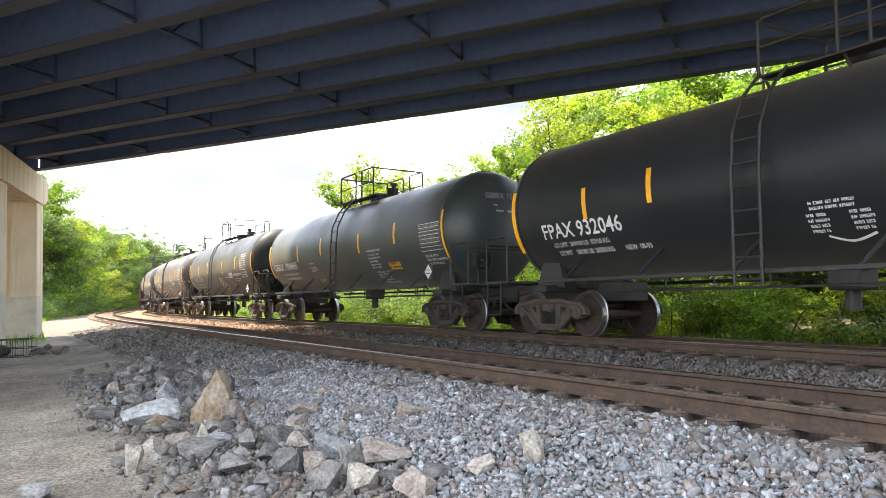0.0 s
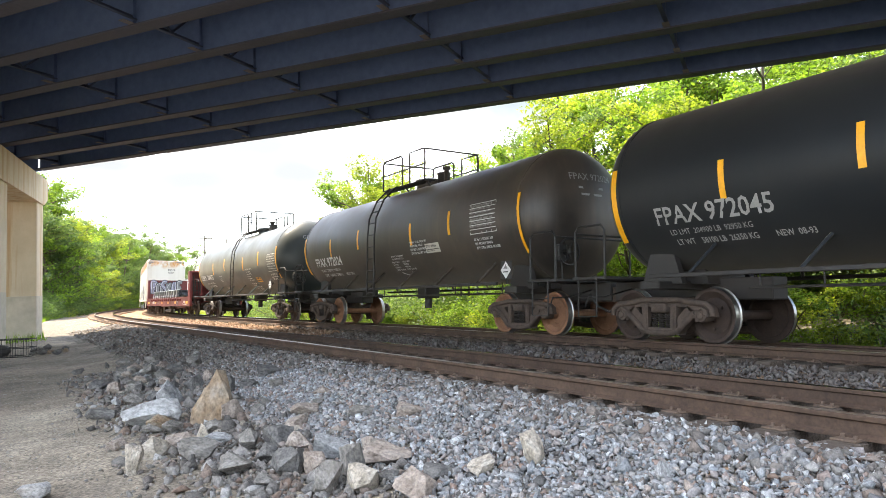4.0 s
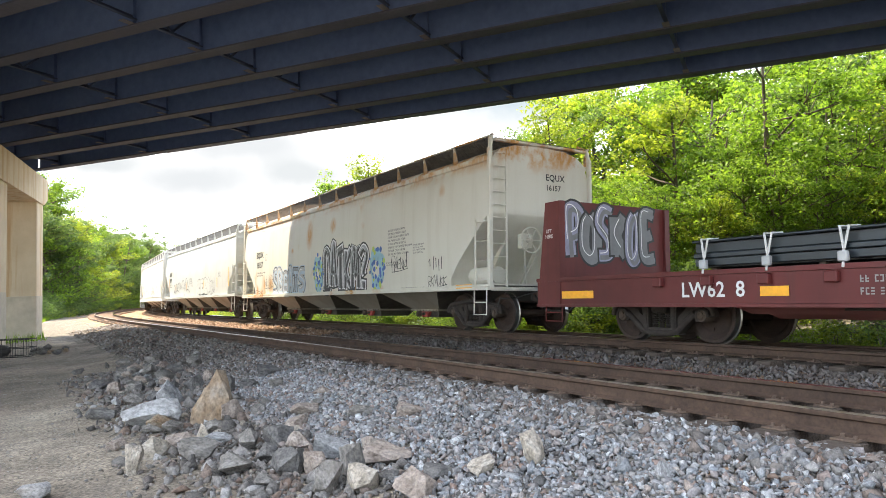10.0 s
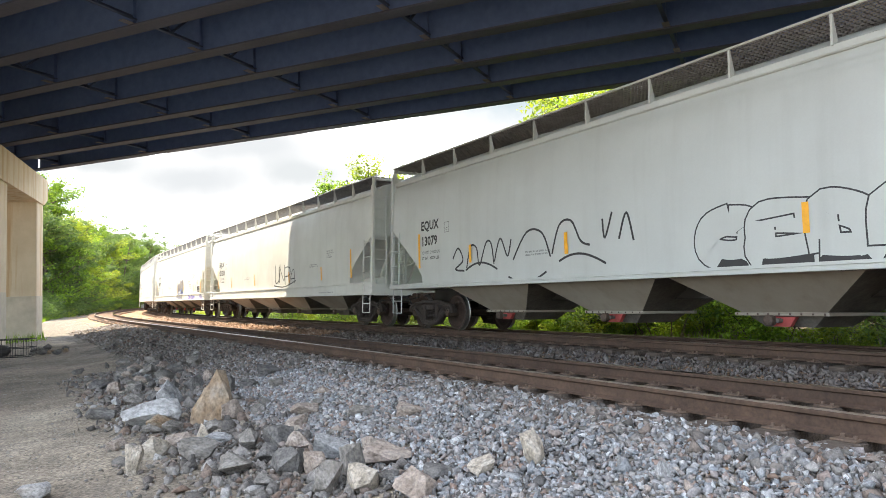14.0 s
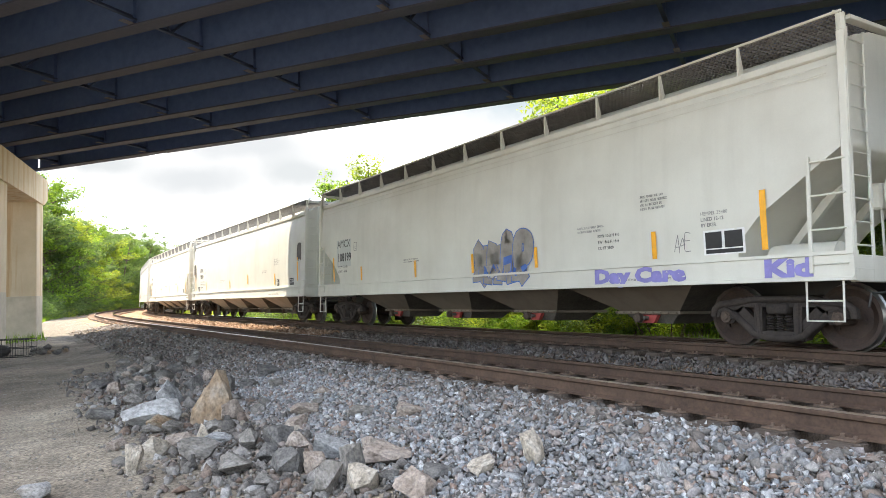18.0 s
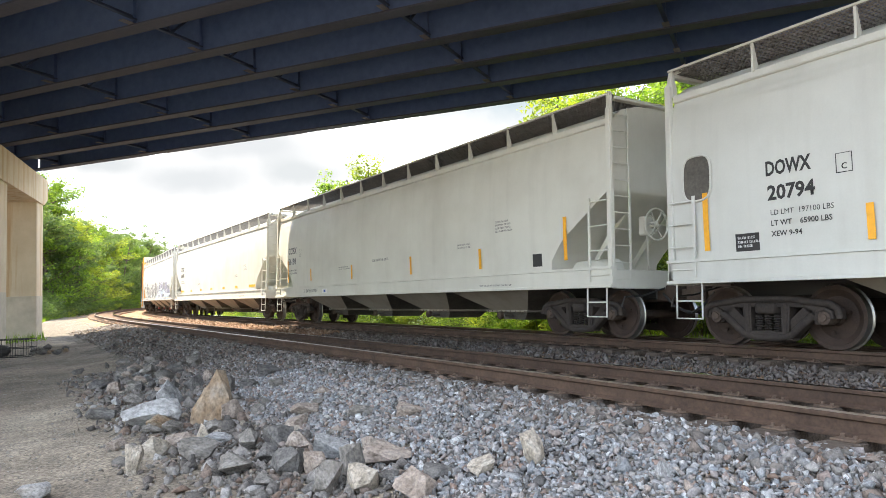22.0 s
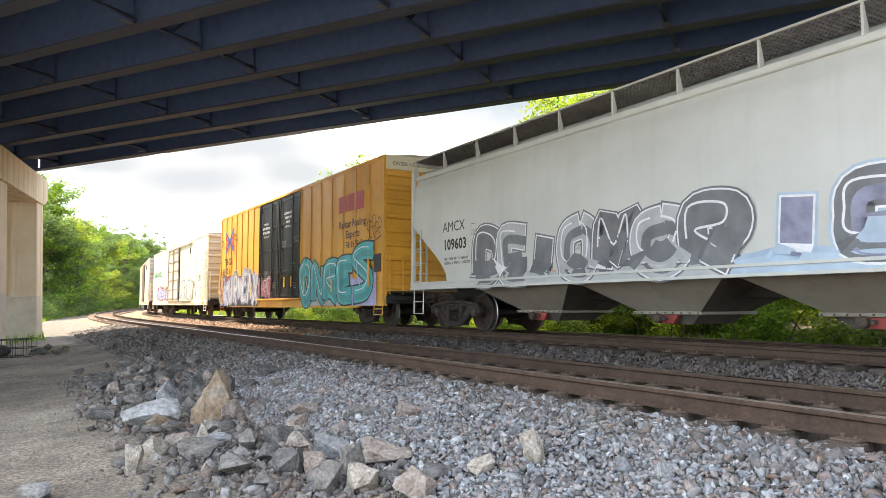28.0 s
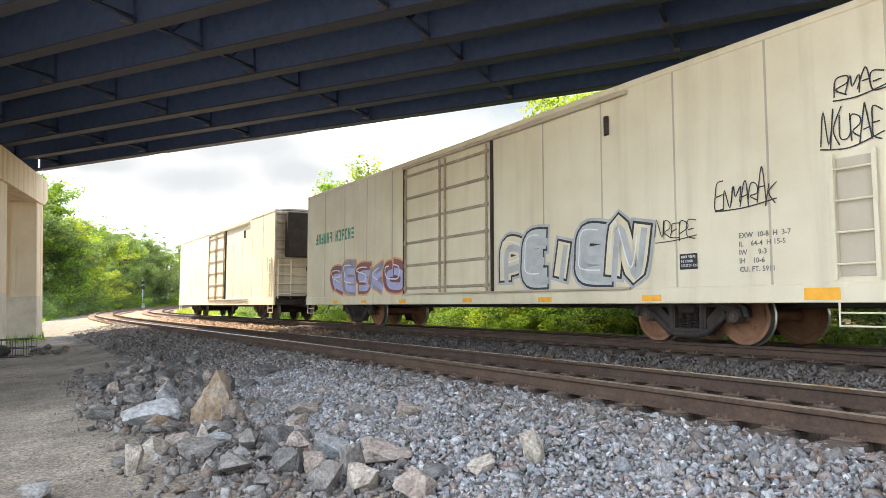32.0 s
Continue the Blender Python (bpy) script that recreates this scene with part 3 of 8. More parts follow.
def scatter(name, label, xs, ys, zs, size, mat, seed, sink=0.3):
    """Stones at places, one joined mesh."""
    rng = np.random.default_rng(seed)
    n = len(xs)
    pick = rng.integers(0, len(SHAPES), n)
    q = rng.normal(size=(n, 4))
    q /= np.linalg.norm(q, axis=1)[:, None]
    w, a, b, c = q.T
    R = np.stack([np.stack([1 - 2 * (b * b + c * c), 2 * (a * b - c * w), 2 * (a * c + b * w)], -1),
                  np.stack([2 * (a * b + c * w), 1 - 2 * (a * a + c * c), 2 * (b * c - a * w)], -1),
                  np.stack([2 * (a * c - b * w), 2 * (b * c + a * w), 1 - 2 * (a * a + b * b)], -1)], 1)
    V, F, o = [], [], 0
    for k, (v, f) in enumerate(SHAPES):
        i = np.where(pick == k)[0]
        if not len(i):
            continue
        P = np.einsum("nij,vj->nvi", R[i], v) * size[i][:, None, None]
        P += np.stack([xs[i], ys[i], zs[i] + size[i] * sink], -1)[:, None, :]
        V.append(P.reshape(-1, 3))
        F.append((f[None] + (np.arange(len(i)) * len(v))[:, None, None]).reshape(-1, 3) + o)
        o += len(i) * len(v)
    ob = new(name, np_mesh(name, np.concatenate(V), np.concatenate(F), mat))
    return tagged(ob, label, "gravel", kind="stuff")


def bed_stones(n, s0, s1, u0, u1, size, seed):
    rng = np.random.default_rng(seed)
    s, u = rng.uniform(s0, s1, n), rng.uniform(u0, u1, n)
    x, y, _ = along(s, u)
    z = np.interp(u, PROFILE_U, PROFILE_Z) + rng.uniform(-0.2, 0.9, n) * size
    return x, y, z, size * rng.lognormal(0, 0.33, n)


def join(*sets):
    return [np.concatenate(c) for c in zip(*sets)]


near = join(bed_stones(40000, -10.5, 2.0, -3.45, -0.98, 0.0232, 1), bed_stones(4800, 1.0, 5.0, -3.3, -1.8, 0.025, 21))
gone = join(bed_stones(2600, -8, 8, -4.4, -3.2, 0.026, 9), bed_stones(14000, 2.0, 12, -3.3, -0.98, 0.031, 2), bed_stones(2500, -9.5, 14, -0.95, 1.3, 0.032, 3),
            bed_stones(5200, 12, 30, -3.4, -0.98, 0.042, 4), bed_stones(3600, -9.5, 2.0, -1.9, -0.98, 0.029, 22))
scatter("ballast", "grey-brown crushed-stone ballast along the near track's shoulder", *gone, STONE_MID, 16)
scatter("ballast", "loose grey and pinkish crushed-stone ballast beside the near track", *near, STONE, 11)
mid = join(bed_stones(12500, -10, 12, 1.3, 3.5, 0.030, 5), bed_stones(2500, -10, 14, 3.5, 6.4, 0.04, 7))
scatter("ballast", "dark grey crushed-stone ballast between the two tracks", *mid, STONE_BROWN, 12)
# beyond the overpass the stones take the sun-coloured orange
far = join(bed_stones(6500, 12, 45, 1.3, 3.5, 0.044, 6), bed_stones(4000, 14, 45, -1.2, 1.2, 0.046, 10))
scatter("ballast", "rusty ballast along the curve, coloured a sunlit orange-brown", *far, STONE_RUST_LIT, 14)
rng = np.random.default_rng(8)
px, py = rng.uniform(-14, 0, 34000), rng.uniform(4, 30, 34000)
ps, pu = beside(px, py)
ok = (pu < -3.3) & (pu > -10)
scatter("grit", "small loose stones strewn over the dirt", px[ok], py[ok], ground_z(px[ok], py[ok]), 0.0088 * rng.lognormal(0, 0.42, ok.sum()), GRIT, 13)
# rubble between the larger rocks
rs, ru = rng.uniform(-5.0, 8.5, 5200), rng.normal(-3.95, 0.5, 5200)
keep = (ru < -3.0) & (ru > -5.1)
rx, ry, _ = along(rs[keep], ru[keep])
scatter("rubble", "broken grey-brown stone rubble lying between the rocks", rx, ry, ground_z(rx, ry), 0.032 * rng.lognormal(0, 0.45, keep.sum()), STONE_MID, 15)

# ---------------- overpass ----------------
BDIR = 155.2
bridge_m = pose(0, 0, 0, 0, 0, BDIR)  # local x along the girders (to the left of the view), local y towards the camera's back


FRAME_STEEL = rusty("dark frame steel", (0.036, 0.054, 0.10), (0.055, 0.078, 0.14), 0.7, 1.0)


def bridge():
    b = tagged(new("overpass"), "dark steel-girder road overpass above the railway", "bridge", kind="structure")
    b.matrix_basis = bridge_m
    zb, deep, n = 6.9, 1.25, 9
    rows = [21.1 - 1.985 * i for i in range(n)]
    stiff = Geo().box(-0.006, 0.006, 0.009, 0.10, zb + 0.041, zb + deep - 0.031, 0.002).mesh("stiffener", GIRDER)
    for i, d in enumerate(rows):
        y = -d
        for x0, x1 in ((-75, 29.3), (29.45, 80)):
            g = Geo()
            # bottom flange: its underside shade is held in the FLANGE colour
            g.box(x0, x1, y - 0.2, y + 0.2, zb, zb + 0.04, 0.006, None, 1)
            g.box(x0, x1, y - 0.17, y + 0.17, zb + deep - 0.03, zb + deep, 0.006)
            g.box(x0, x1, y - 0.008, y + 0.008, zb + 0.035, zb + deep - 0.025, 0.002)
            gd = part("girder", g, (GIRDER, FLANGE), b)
            for k in range(-4, 9):
                x = 5.2 * k + 2.0
                if x0 < x < x1:
                    for turn in (0, 180):
                        o = part("stiffener", stiff, None, gd)
                        o.matrix_basis = pose(x, y, 0, 0, 0, turn)
    # cross frames: a slim bottom angle and two diagonals between neighbouring girders
    for i in range(n - 1):
        y0, y1 = -rows[i] + 0.02, -rows[i + 1] - 0.02
        for k in range(-4, 8):
            x = 5.2 * k + 2.0
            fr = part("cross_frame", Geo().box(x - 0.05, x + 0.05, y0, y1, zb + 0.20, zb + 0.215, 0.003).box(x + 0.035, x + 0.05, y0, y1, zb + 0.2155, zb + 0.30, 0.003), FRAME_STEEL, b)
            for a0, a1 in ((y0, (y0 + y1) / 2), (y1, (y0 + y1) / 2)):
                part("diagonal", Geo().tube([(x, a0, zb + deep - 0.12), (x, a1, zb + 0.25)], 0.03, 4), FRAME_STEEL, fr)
            part("gusset", Geo().box(x - 0.10, x + 0.06, y0, y0 + 0.42, zb + 0.06, zb + 0.075, 0.003), BRACE, fr, "pale steel gusset at the lower flange")
    near_y = -rows[-1] + 1.0
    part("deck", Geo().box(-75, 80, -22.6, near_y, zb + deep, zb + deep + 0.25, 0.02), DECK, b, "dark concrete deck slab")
    for y in (-22.6, near_y - 0.3):
        part("parapet", Geo().box(-75, 80, y, y + 0.3, zb + deep + 0.25, zb + deep + 1.05, 0.03), CONCRETE, b)
    return b


bridge()


def pier():
    p = tagged(new("bridge_pier"), "cream concrete bridge pier with square columns and rust-stained cap", "bridge pier", kind="structure")
    # origin at the far column's corner; x along the cap towards the camera, y towards the tracks
    p.matrix_basis = pose(-17.55, 30.9, 0, 0, 0, -71.3)
    cap = Geo().prism([(-1.9, 5.75), (-1.9, 6.62), (25, 6.62), (25, 5.42), (-1.2, 5.42)], -1.35, 0.06)
    part("cap", cap, CONCRETE, p, "rust-streaked concrete pier cap")
    for i in range(4):
        x = -1.0 + 6.3 * i
        g = Geo().box(x - 0.3, x + 0.95, -1.32, -0.02, -1.2, 5.419, 0.03)
        part("column", g, CONCRETE, p)
        part("paint_patch", Geo().box(x - 0.304, x + 0.954, -1.324, -0.016, -0.8, 1.35 + 0.1 * (i % 2), 0.03), PATCH, p, "lighter cover-up paint")
    for i in range(9):
        x = 0.35 + 2.70 * i - 1.0
        part("bearing", Geo().box(x - 0.25, x + 0.25, -0.95, -0.35, 6.62, 6.895, 0.02), GIRDER, p)
    return p


PATCH = plain("pale cover-up paint", (0.47, 0.42, 0.33), 0.85, 0, 0.15, 2.0)
pier()

# ---------------- rocks ----------------


def rock_mat(name, a, b, c):
    m, nt, bs = material(name, 0.9, 0, 0.25)
    n, f = noise_tex(nt, 2.2, 7), noise_tex(nt, 11, 7)
    k = ramp(nt, n, [(0.32, a), (0.52, b), (0.7, c)])
    k = blend(nt, 0.6, k, ramp(nt, f, [(0.34, (0.3,) * 3), (0.5, (0.95,) * 3), (0.66, (1.5, 1.48, 1.44))]), "MULTIPLY")
    nt.links.new(k, bs.inputs["Base Color"])
    bump(nt, bs, blend(nt, 0.4, f, n), 0.6, 0.02)
    return m


ROCKS = [rock_mat("grey granite", (0.105, 0.097, 0.087), (0.18, 0.168, 0.153), (0.26, 0.246, 0.228)),
         rock_mat("pinkish granite", (0.19, 0.15, 0.125), (0.28, 0.235, 0.20), (0.36, 0.315, 0.28)),
         rock_mat("tan stained granite", (0.22, 0.145, 0.085), (0.25, 0.195, 0.14), (0.24, 0.215, 0.185)),
         rock_mat("dark granite", (0.075, 0.072, 0.070), (0.13, 0.124, 0.118), (0.19, 0.182, 0.172)),
         rock_mat("pale granite", (0.20, 0.198, 0.195), (0.29, 0.29, 0.29), (0.38, 0.383, 0.385)),
         rock_mat("buff granite", (0.24, 0.21, 0.165), (0.34, 0.30, 0.25), (0.42, 0.385, 0.33))]
ROCK_WORDS = ["angular grey granite rock", "pinkish-grey broken granite rock", "tan iron-stained broken rock", "dark grey angular rock", "pale grey broken granite rock", "pale buff broken granite rock"]


def broken_mesh(seed, cuts, fine, kind, spike=False):
    """A unit rock: a block split by break planes, its faces roughened."""
    rnd = random.Random(seed)
    bm = bmesh.new()
    if spike:
        for p in ((-0.5, -0.3, -0.5), (0.42, -0.38, -0.5), (0.5, 0.3, -0.5), (-0.4, 0.35, -0.5), (-0.44, -0.2, -0.15), (0.46, 0.0, -0.05), (0.43, -0.25, 0.05), (0.10, -0.08, 0.5), (0.24, 0.1, 0.44), (-0.16, 0.05, 0.16), (0.30, -0.22, 0.22), (-0.30, -0.32, -0.2)):
            bm.verts.new(p)
        bmesh.ops.convex_hull(bm, input=bm.verts)
    else:
        flat = rnd.uniform(0.75, 1.0)
        for _k in range(15):
            d = Vector((rnd.gauss(0, 1), rnd.gauss(0, 1), rnd.gauss(0, 1))).normalized() * rnd.uniform(0.75, 1.1)
            bm.verts.new((d.x, d.y, d.z * flat))
        bmesh.ops.convex_hull(bm, input=bm.verts)
        for v in [v for v in bm.verts if not v.link_faces]:
            bm.verts.remove(v)
        for _ in range(cuts // 2):
            n = Vector((rnd.gauss(0, 1), rnd.gauss(0, 1), rnd.gauss(0.2, 0.9))).normalized()
            cut = bmesh.ops.bisect_plane(bm, geom=list(bm.verts) + list(bm.edges) + list(bm.faces), plane_co=n * rnd.uniform(0.5, 0.8), plane_no=n, clear_outer=True)
            edges = [e for e in cut["geom_cut"] if isinstance(e, bmesh.types.BMEdge)]
            if len(edges) > 2:
                bmesh.ops.contextual_create(bm, geom=edges)
    bmesh.ops.triangulate(bm, faces=bm.faces)
    for _ in range(3 if fine else 2):
        long = [e for e in bm.edges if e.calc_length() > 0.22 * (0.5 if spike else 1.0)]
        bmesh.ops.subdivide_edges(bm, edges=long, cuts=1)
        bmesh.ops.triangulate(bm, faces=bm.faces)
    k = 0.5 if spike else 1.0
    for v in bm.verts:
        q = v.co / k
        v.co += v.co.normalized() * k * (0.07 * noise.noise(q * 1.6 + Vector((seed, 3, 0))) + 0.05 * noise.noise(q * 4.5 + Vector((0, seed, 1))))
    me = bpy.data.meshes.new("rock")
    bm.to_mesh(me)
    bm.free()
    P = np.array([v.co[:] for v in me.vertices])
    lo, hi = P.min(0), P.max(0)
    for v in me.vertices:
        v.co = [(c - (a + b) / 2) / (b - a) for c, a, b in zip(v.co, lo, hi)]
    me.materials.append(ROCKS[kind])
    return me


STOCK = {}


def rock(x, y, w, h, kind, seed, spike=0.0, turn=None, lift=0.0, fine=False):
    """A broken rock w wide and h high that sits in the ground at x, y; small ones share a stock of shapes."""
    rnd = random.Random(seed)
    if fine:
        me = broken_mesh(seed, 7, True, kind, spike > 0)
    else:
        key = (kind, seed % 9)
        if key not in STOCK:
            STOCK[key] = broken_mesh(17 * key[1] + 101 * kind + 5, 8, False, kind)
        me = STOCK[key]
    ob = new("rock", me)
    tilt = (0, 0) if fine else (rnd.uniform(-28, 28), rnd.uniform(-28, 28))
    m = pose(x, y, gz(x, y) + 0.36 * h + lift, tilt[0], tilt[1], rnd.uniform(0, 360) if turn is None else turn)
    ob.matrix_basis = m @ Matrix.Diagonal((w, w * rnd.uniform(0.6, 0.9), h, 1))
    return tagged(ob, ROCK_WORDS[kind] + " lying on the dirt and gravel", "rock", "rocks beside the track")


def on_ground(x, y):
    """The plan of the ground point that the view's direction (x, y) meets, in the camera's own raster of 1568 by 882."""
    half = math.tan(radians(63.457 / 2))
    way = STAND.to_3x3() @ Vector(((2 * x / 1568 - 1) * half, (882 - 2 * y) / 1568 * half, -1))
    z = -0.6
    for _ in range(6):
        k = (z - EYE) / way.z
        z = gz(way.x * k, way.y * k)
    return way.x * k, way.y * k, k


# raster place of the foot, width, height in raster units, kind
FRONT = [(735, 888, 66, 54, 1), (572, 880, 58, 58, 0), (642, 874, 60, 46, 5), (623, 853, 52, 62, 0), (686, 828, 74, 38, 1), (585, 819, 54, 46, 4), (558, 842, 40, 38, 1), (500, 848, 44, 48, 3),
         (526, 840, 30, 42, 3), (526, 802, 44, 34, 1), (469, 822, 36, 32, 3), (489, 793, 54, 34, 3), (412, 845, 52, 38, 0), (347, 816, 60, 34, 0), (467, 868, 32, 26, 0), (775, 850, 55, 26, 3), (686, 860, 34, 24, 3)]
MIDDLE = [(372, 750, 62, 86, 2), (258, 762, 96, 50, 4), (296, 722, 50, 44, 4), (282, 764, 60, 28, 2), (406, 750, 40, 38, 1), (415, 714, 22, 18, 0), (312, 793, 50, 24, 1), (355, 790, 34, 34, 5), (262, 813, 55, 35, 5), (236, 842, 26, 52, 5),
          (201, 797, 30, 18, 1), (266, 768, 32, 16, 0), (301, 770, 42, 20, 0), (385, 768, 50, 20, 0), (386, 791, 44, 22, 4), (435, 802, 40, 38, 0), (522, 762, 48, 22, 1), (536, 738, 44, 20, 1), (636, 744, 36, 24, 0)]
HEAP = [(198, 698, 30, 20, 1), (170, 692, 40, 16, 3), (203, 721, 20, 17, 4), (174, 744, 50, 18, 3), (233, 718, 38, 18, 0), (236, 698, 30, 20, 0), (252, 678, 22, 22, 4), (270, 649, 34, 20, 0), (305, 666, 34, 18, 3),
        (342, 649, 34, 18, 0), (336, 692, 30, 26, 3), (365, 678, 26, 22, 1), (224, 664, 34, 14, 3), (215, 649, 30, 12, 0), (305, 698, 30, 24, 3), (472, 669, 36, 22, 3), (402, 702, 24, 34, 3), (270, 665, 26, 14, 0)]
SINGLE = [(945, 825, 54, 58, 5), (857, 845, 46, 36, 5), (898, 707, 36, 20, 1), (1178, 858, 36, 38, 4), (726, 738, 44, 24, 1), (488, 687, 22, 16, 0), (567, 695, 28, 16, 1), (48, 886, 56, 26, 4), (598, 770, 26, 14, 1), (455, 735, 30, 16, 0),
          (440, 690, 26, 16, 3), (560, 722, 26, 14, 0), (660, 800, 30, 26, 1), (700, 772, 26, 15, 0)]
for group in (FRONT, MIDDLE, HEAP, SINGLE):
    for i, (a, b, w, h, kind) in enumerate(group):
        x, y, k = on_ground(a, b)
        f = k / 1268 * 1.02
        sharp = (a, b) == (372, 750)
        rock(x, y + w * f * 0.3, w * f * 1.22, h * f * 1.22, kind, int(a * 3 + b), 1.0 if sharp else 0.0, 0.0 if sharp else None, fine=True)
# smaller broken pieces among them
rnd = random.Random(21)
for i in range(150):
    s, u = rnd.uniform(-4.6, 8.0), rnd.gauss(-3.75, 0.42)
    if u > -3.1 - 0.06 * max(0, s) or u < -4.6:
        continue
    x, y, _ = along(s, u)
    w = rnd.uniform(0.06, 0.15) * (1 + 0.03 * max(0, s))
    rock(float(x), float(y), w, w * rnd.uniform(0.5, 0.8), rnd.choice([0, 0, 1, 3, 4, 0, 5, 3, 1]), 1000 + i)
for i in range(80):
    s, u = rnd.gauss(5.6, 1.7), rnd.gauss(-3.75, 0.4)
    x, y, _ = along(s, u)
    w = rnd.uniform(0.12, 0.30)
    rock(float(x), float(y), w, w * rnd.uniform(0.5, 0.75), rnd.choice([0, 3, 0, 3, 1, 1]), 3000 + i, lift=0.16 * math.exp(-((s - 5.6) / 1.8) ** 2 - ((u + 3.75) / 0.4) ** 2))

# ---------------- vegetation ----------------


def leaves(rng, centres, radii, n, size, droop=0.4):
    """n bent leaf blades in clumps round the centres, as arrays of verts and faces."""
    k = rng.integers(0, len(centres), n)
    d = rng.normal(size=(n, 3))
    d /= np.linalg.norm(d, axis=1)[:, None]
    r = radii[k] * rng.uniform(0.25, 1.0, n) ** 0.5
    c = centres[k] + d * r[:, None] * np.array([1, 1, 0.52])
    ax = rng.normal(size=(n, 3))
    ax[:, 2] = ax[:, 2] * 0.5 - droop
    ax /= np.linalg.norm(ax, axis=1)[:, None]
    sd = np.cross(ax, rng.normal(size=(n, 3)) * 0.6 + np.array([0, 0, 1.0]))
    sd /= np.linalg.norm(sd, axis=1)[:, None] + 1e-9
    up = np.cross(sd, ax)
    L = size * rng.uniform(0.6, 1.3, n)[:, None]
    V = np.stack([c - ax * L * 0.5, c + sd * L * 0.3 + up * L * 0.08, c + ax * L * 0.55, c - sd * L * 0.3 + up * L * 0.08], 1)
    F = np.arange(n * 4).reshape(n, 4)
    F = np.concatenate([F[:, [0, 1, 2]], F[:, [0, 2, 3]]])
    return V.reshape(-1, 3), F


def limb(g, p, d, length, r, depth, rnd, tips):
    """A crooked, tapering limb that branches."""
    pts = [p]
    for i in range(4):
        d = (d + Vector((rnd.gauss(0, 0.16), rnd.gauss(0, 0.16), rnd.gauss(0.03, 0.08)))).normalized()
        pts.append(pts[-1] + d * length / 4)
    g.tube(pts, r, 6 if depth else 8, r * 0.45)
    if depth >= 2:
        tips.append(pts[-1])
        tips.append(pts[2])
        return
    for i in range(5 if depth == 0 else 3):
        t = rnd.uniform(0.35, 1.0)
        q = pts[min(4, int(t * 4))]
        e = (d * 0.55 + Vector((rnd.gauss(0, 0.75), rnd.gauss(0, 0.75), rnd.uniform(-0.1, 0.6)))).normalized()
        limb(g, q, e, length * rnd.uniform(0.5, 0.7), r * 0.42, depth + 1, rnd, tips)
    tips.append(pts[-1])


def tree(name, label, height, spread, n, size, leafmat, seed, low=0.25):
    rnd, rng = random.Random(seed), np.random.default_rng(seed)
    t = tagged(new(name), label, "tree", "woods beside the railway")
    g, tips = Geo(), []
    r = height * 0.013 + 0.03
    p, d = Vector((0, 0, -0.3)), Vector((0, 0, 1))
    trunk = [p]
    for i in range(9):
        d = (d + Vector((rnd.gauss(0, 0.06), rnd.gauss(0, 0.06), 0.1))).normalized()
        trunk.append(trunk[-1] + d * height * 0.095)
    g.tube(trunk, r, 9, r * 0.25)
    for i in range(15):
        f = rnd.uniform(low, 1.0)
        q = trunk[min(9, int(f * 9))]
        a = rnd.uniform(0, 6.283)
        e = Vector((math.cos(a), math.sin(a), rnd.uniform(0.15, 0.8))).normalized()
        limb(g, q, e, spread * rnd.uniform(0.45, 0.85) * (1.15 - 0.55 * f), r * 0.27, 1, rnd, tips)
    part("trunk", g, BARK, t, "thin grey-brown trunk with crooked limbs", smooth=50)
    C = np.array([tuple(v) for v in tips])
    rad = rng.uniform(0.4, 1.0, len(C)) * spread * 0.18
    V, F = leaves(rng, C, rad, n, size)
    part("crown", np_mesh("crown", V, F, leafmat), None, t, "airy crown of small green leaves")
    return t


def bush(label, w, h, n, size, leafmat, seed):
    rng = np.random.default_rng(seed)
    k = 16
    C = np.stack([rng.uniform(-w / 2, w / 2, k), rng.uniform(-w / 3, w / 3, k), rng.uniform(0.15, 0.85, k) * h], -1)
    C[:, 2] *= 1 - 0.6 * np.abs(C[:, 0]) / w
    V, F = leaves(rng, C, rng.uniform(0.2, 0.42, k) * h, n, size, 0.1)
    V[:, 2] = np.maximum(V[:, 2], -0.05)
    b = tagged(new("bush"), label, "bush", "undergrowth beside the railway")
    part("foliage", np_mesh("foliage", V, F, leafmat), None, b)
    g = Geo()
    for c in C[:9]:
        g.tube([(0.3 * c[0], 0.3 * c[1], -0.1), tuple(0.7 * c), tuple(c)], 0.018, 5, 0.006)
    tagged(part("twigs", g, BARK, b), kind="stuff")
    return b


rnd = random.Random(4)
TALL = [10.5, 9.5, 12.5, 8.0]
KIND = [tree("tree", "slender broadleaf tree with bright green leaves beside the railway", TALL[0], 4.6, 10000, 0.150, LEAF_A, 31, 0.08),
        tree("tree", "yellow-green broadleaf tree with an open airy crown", TALL[1], 4.4, 8500, 0.155, LEAF_B, 32, 0.12),
        tree("tree", "tall dark green tree at the back of the woods", TALL[2], 5.4, 11500, 0.18, LEAF_C, 33, 0.1),
        tree("tree", "young broadleaf tree with light green drooping leaves", TALL[3], 4.4, 9500, 0.140, LEAF_A, 34, 0.05)]
USED = [False] * 4


def plant(k, x, y, scale=1.0, turn=None, stock=KIND, used=USED):
    m = pose(x, y, gz(x, y) - 0.1, 0, 0, rnd.uniform(0, 360) if turn is None else turn)
    if not used[k]:
        used[k] = True
        stock[k].matrix_basis = m @ Matrix.Scale(scale, 4)
        return stock[k]
    o = copy_thing(stock[k], m)
    o.scale = (scale,) * 3
    return o


def plant_high(k, bearing, dist, high):
    """Plants at a bearing (sideways per metre ahead) and distance ahead, scaled to a height."""
    return plant(k, bearing * dist, dist, high / TALL[k])


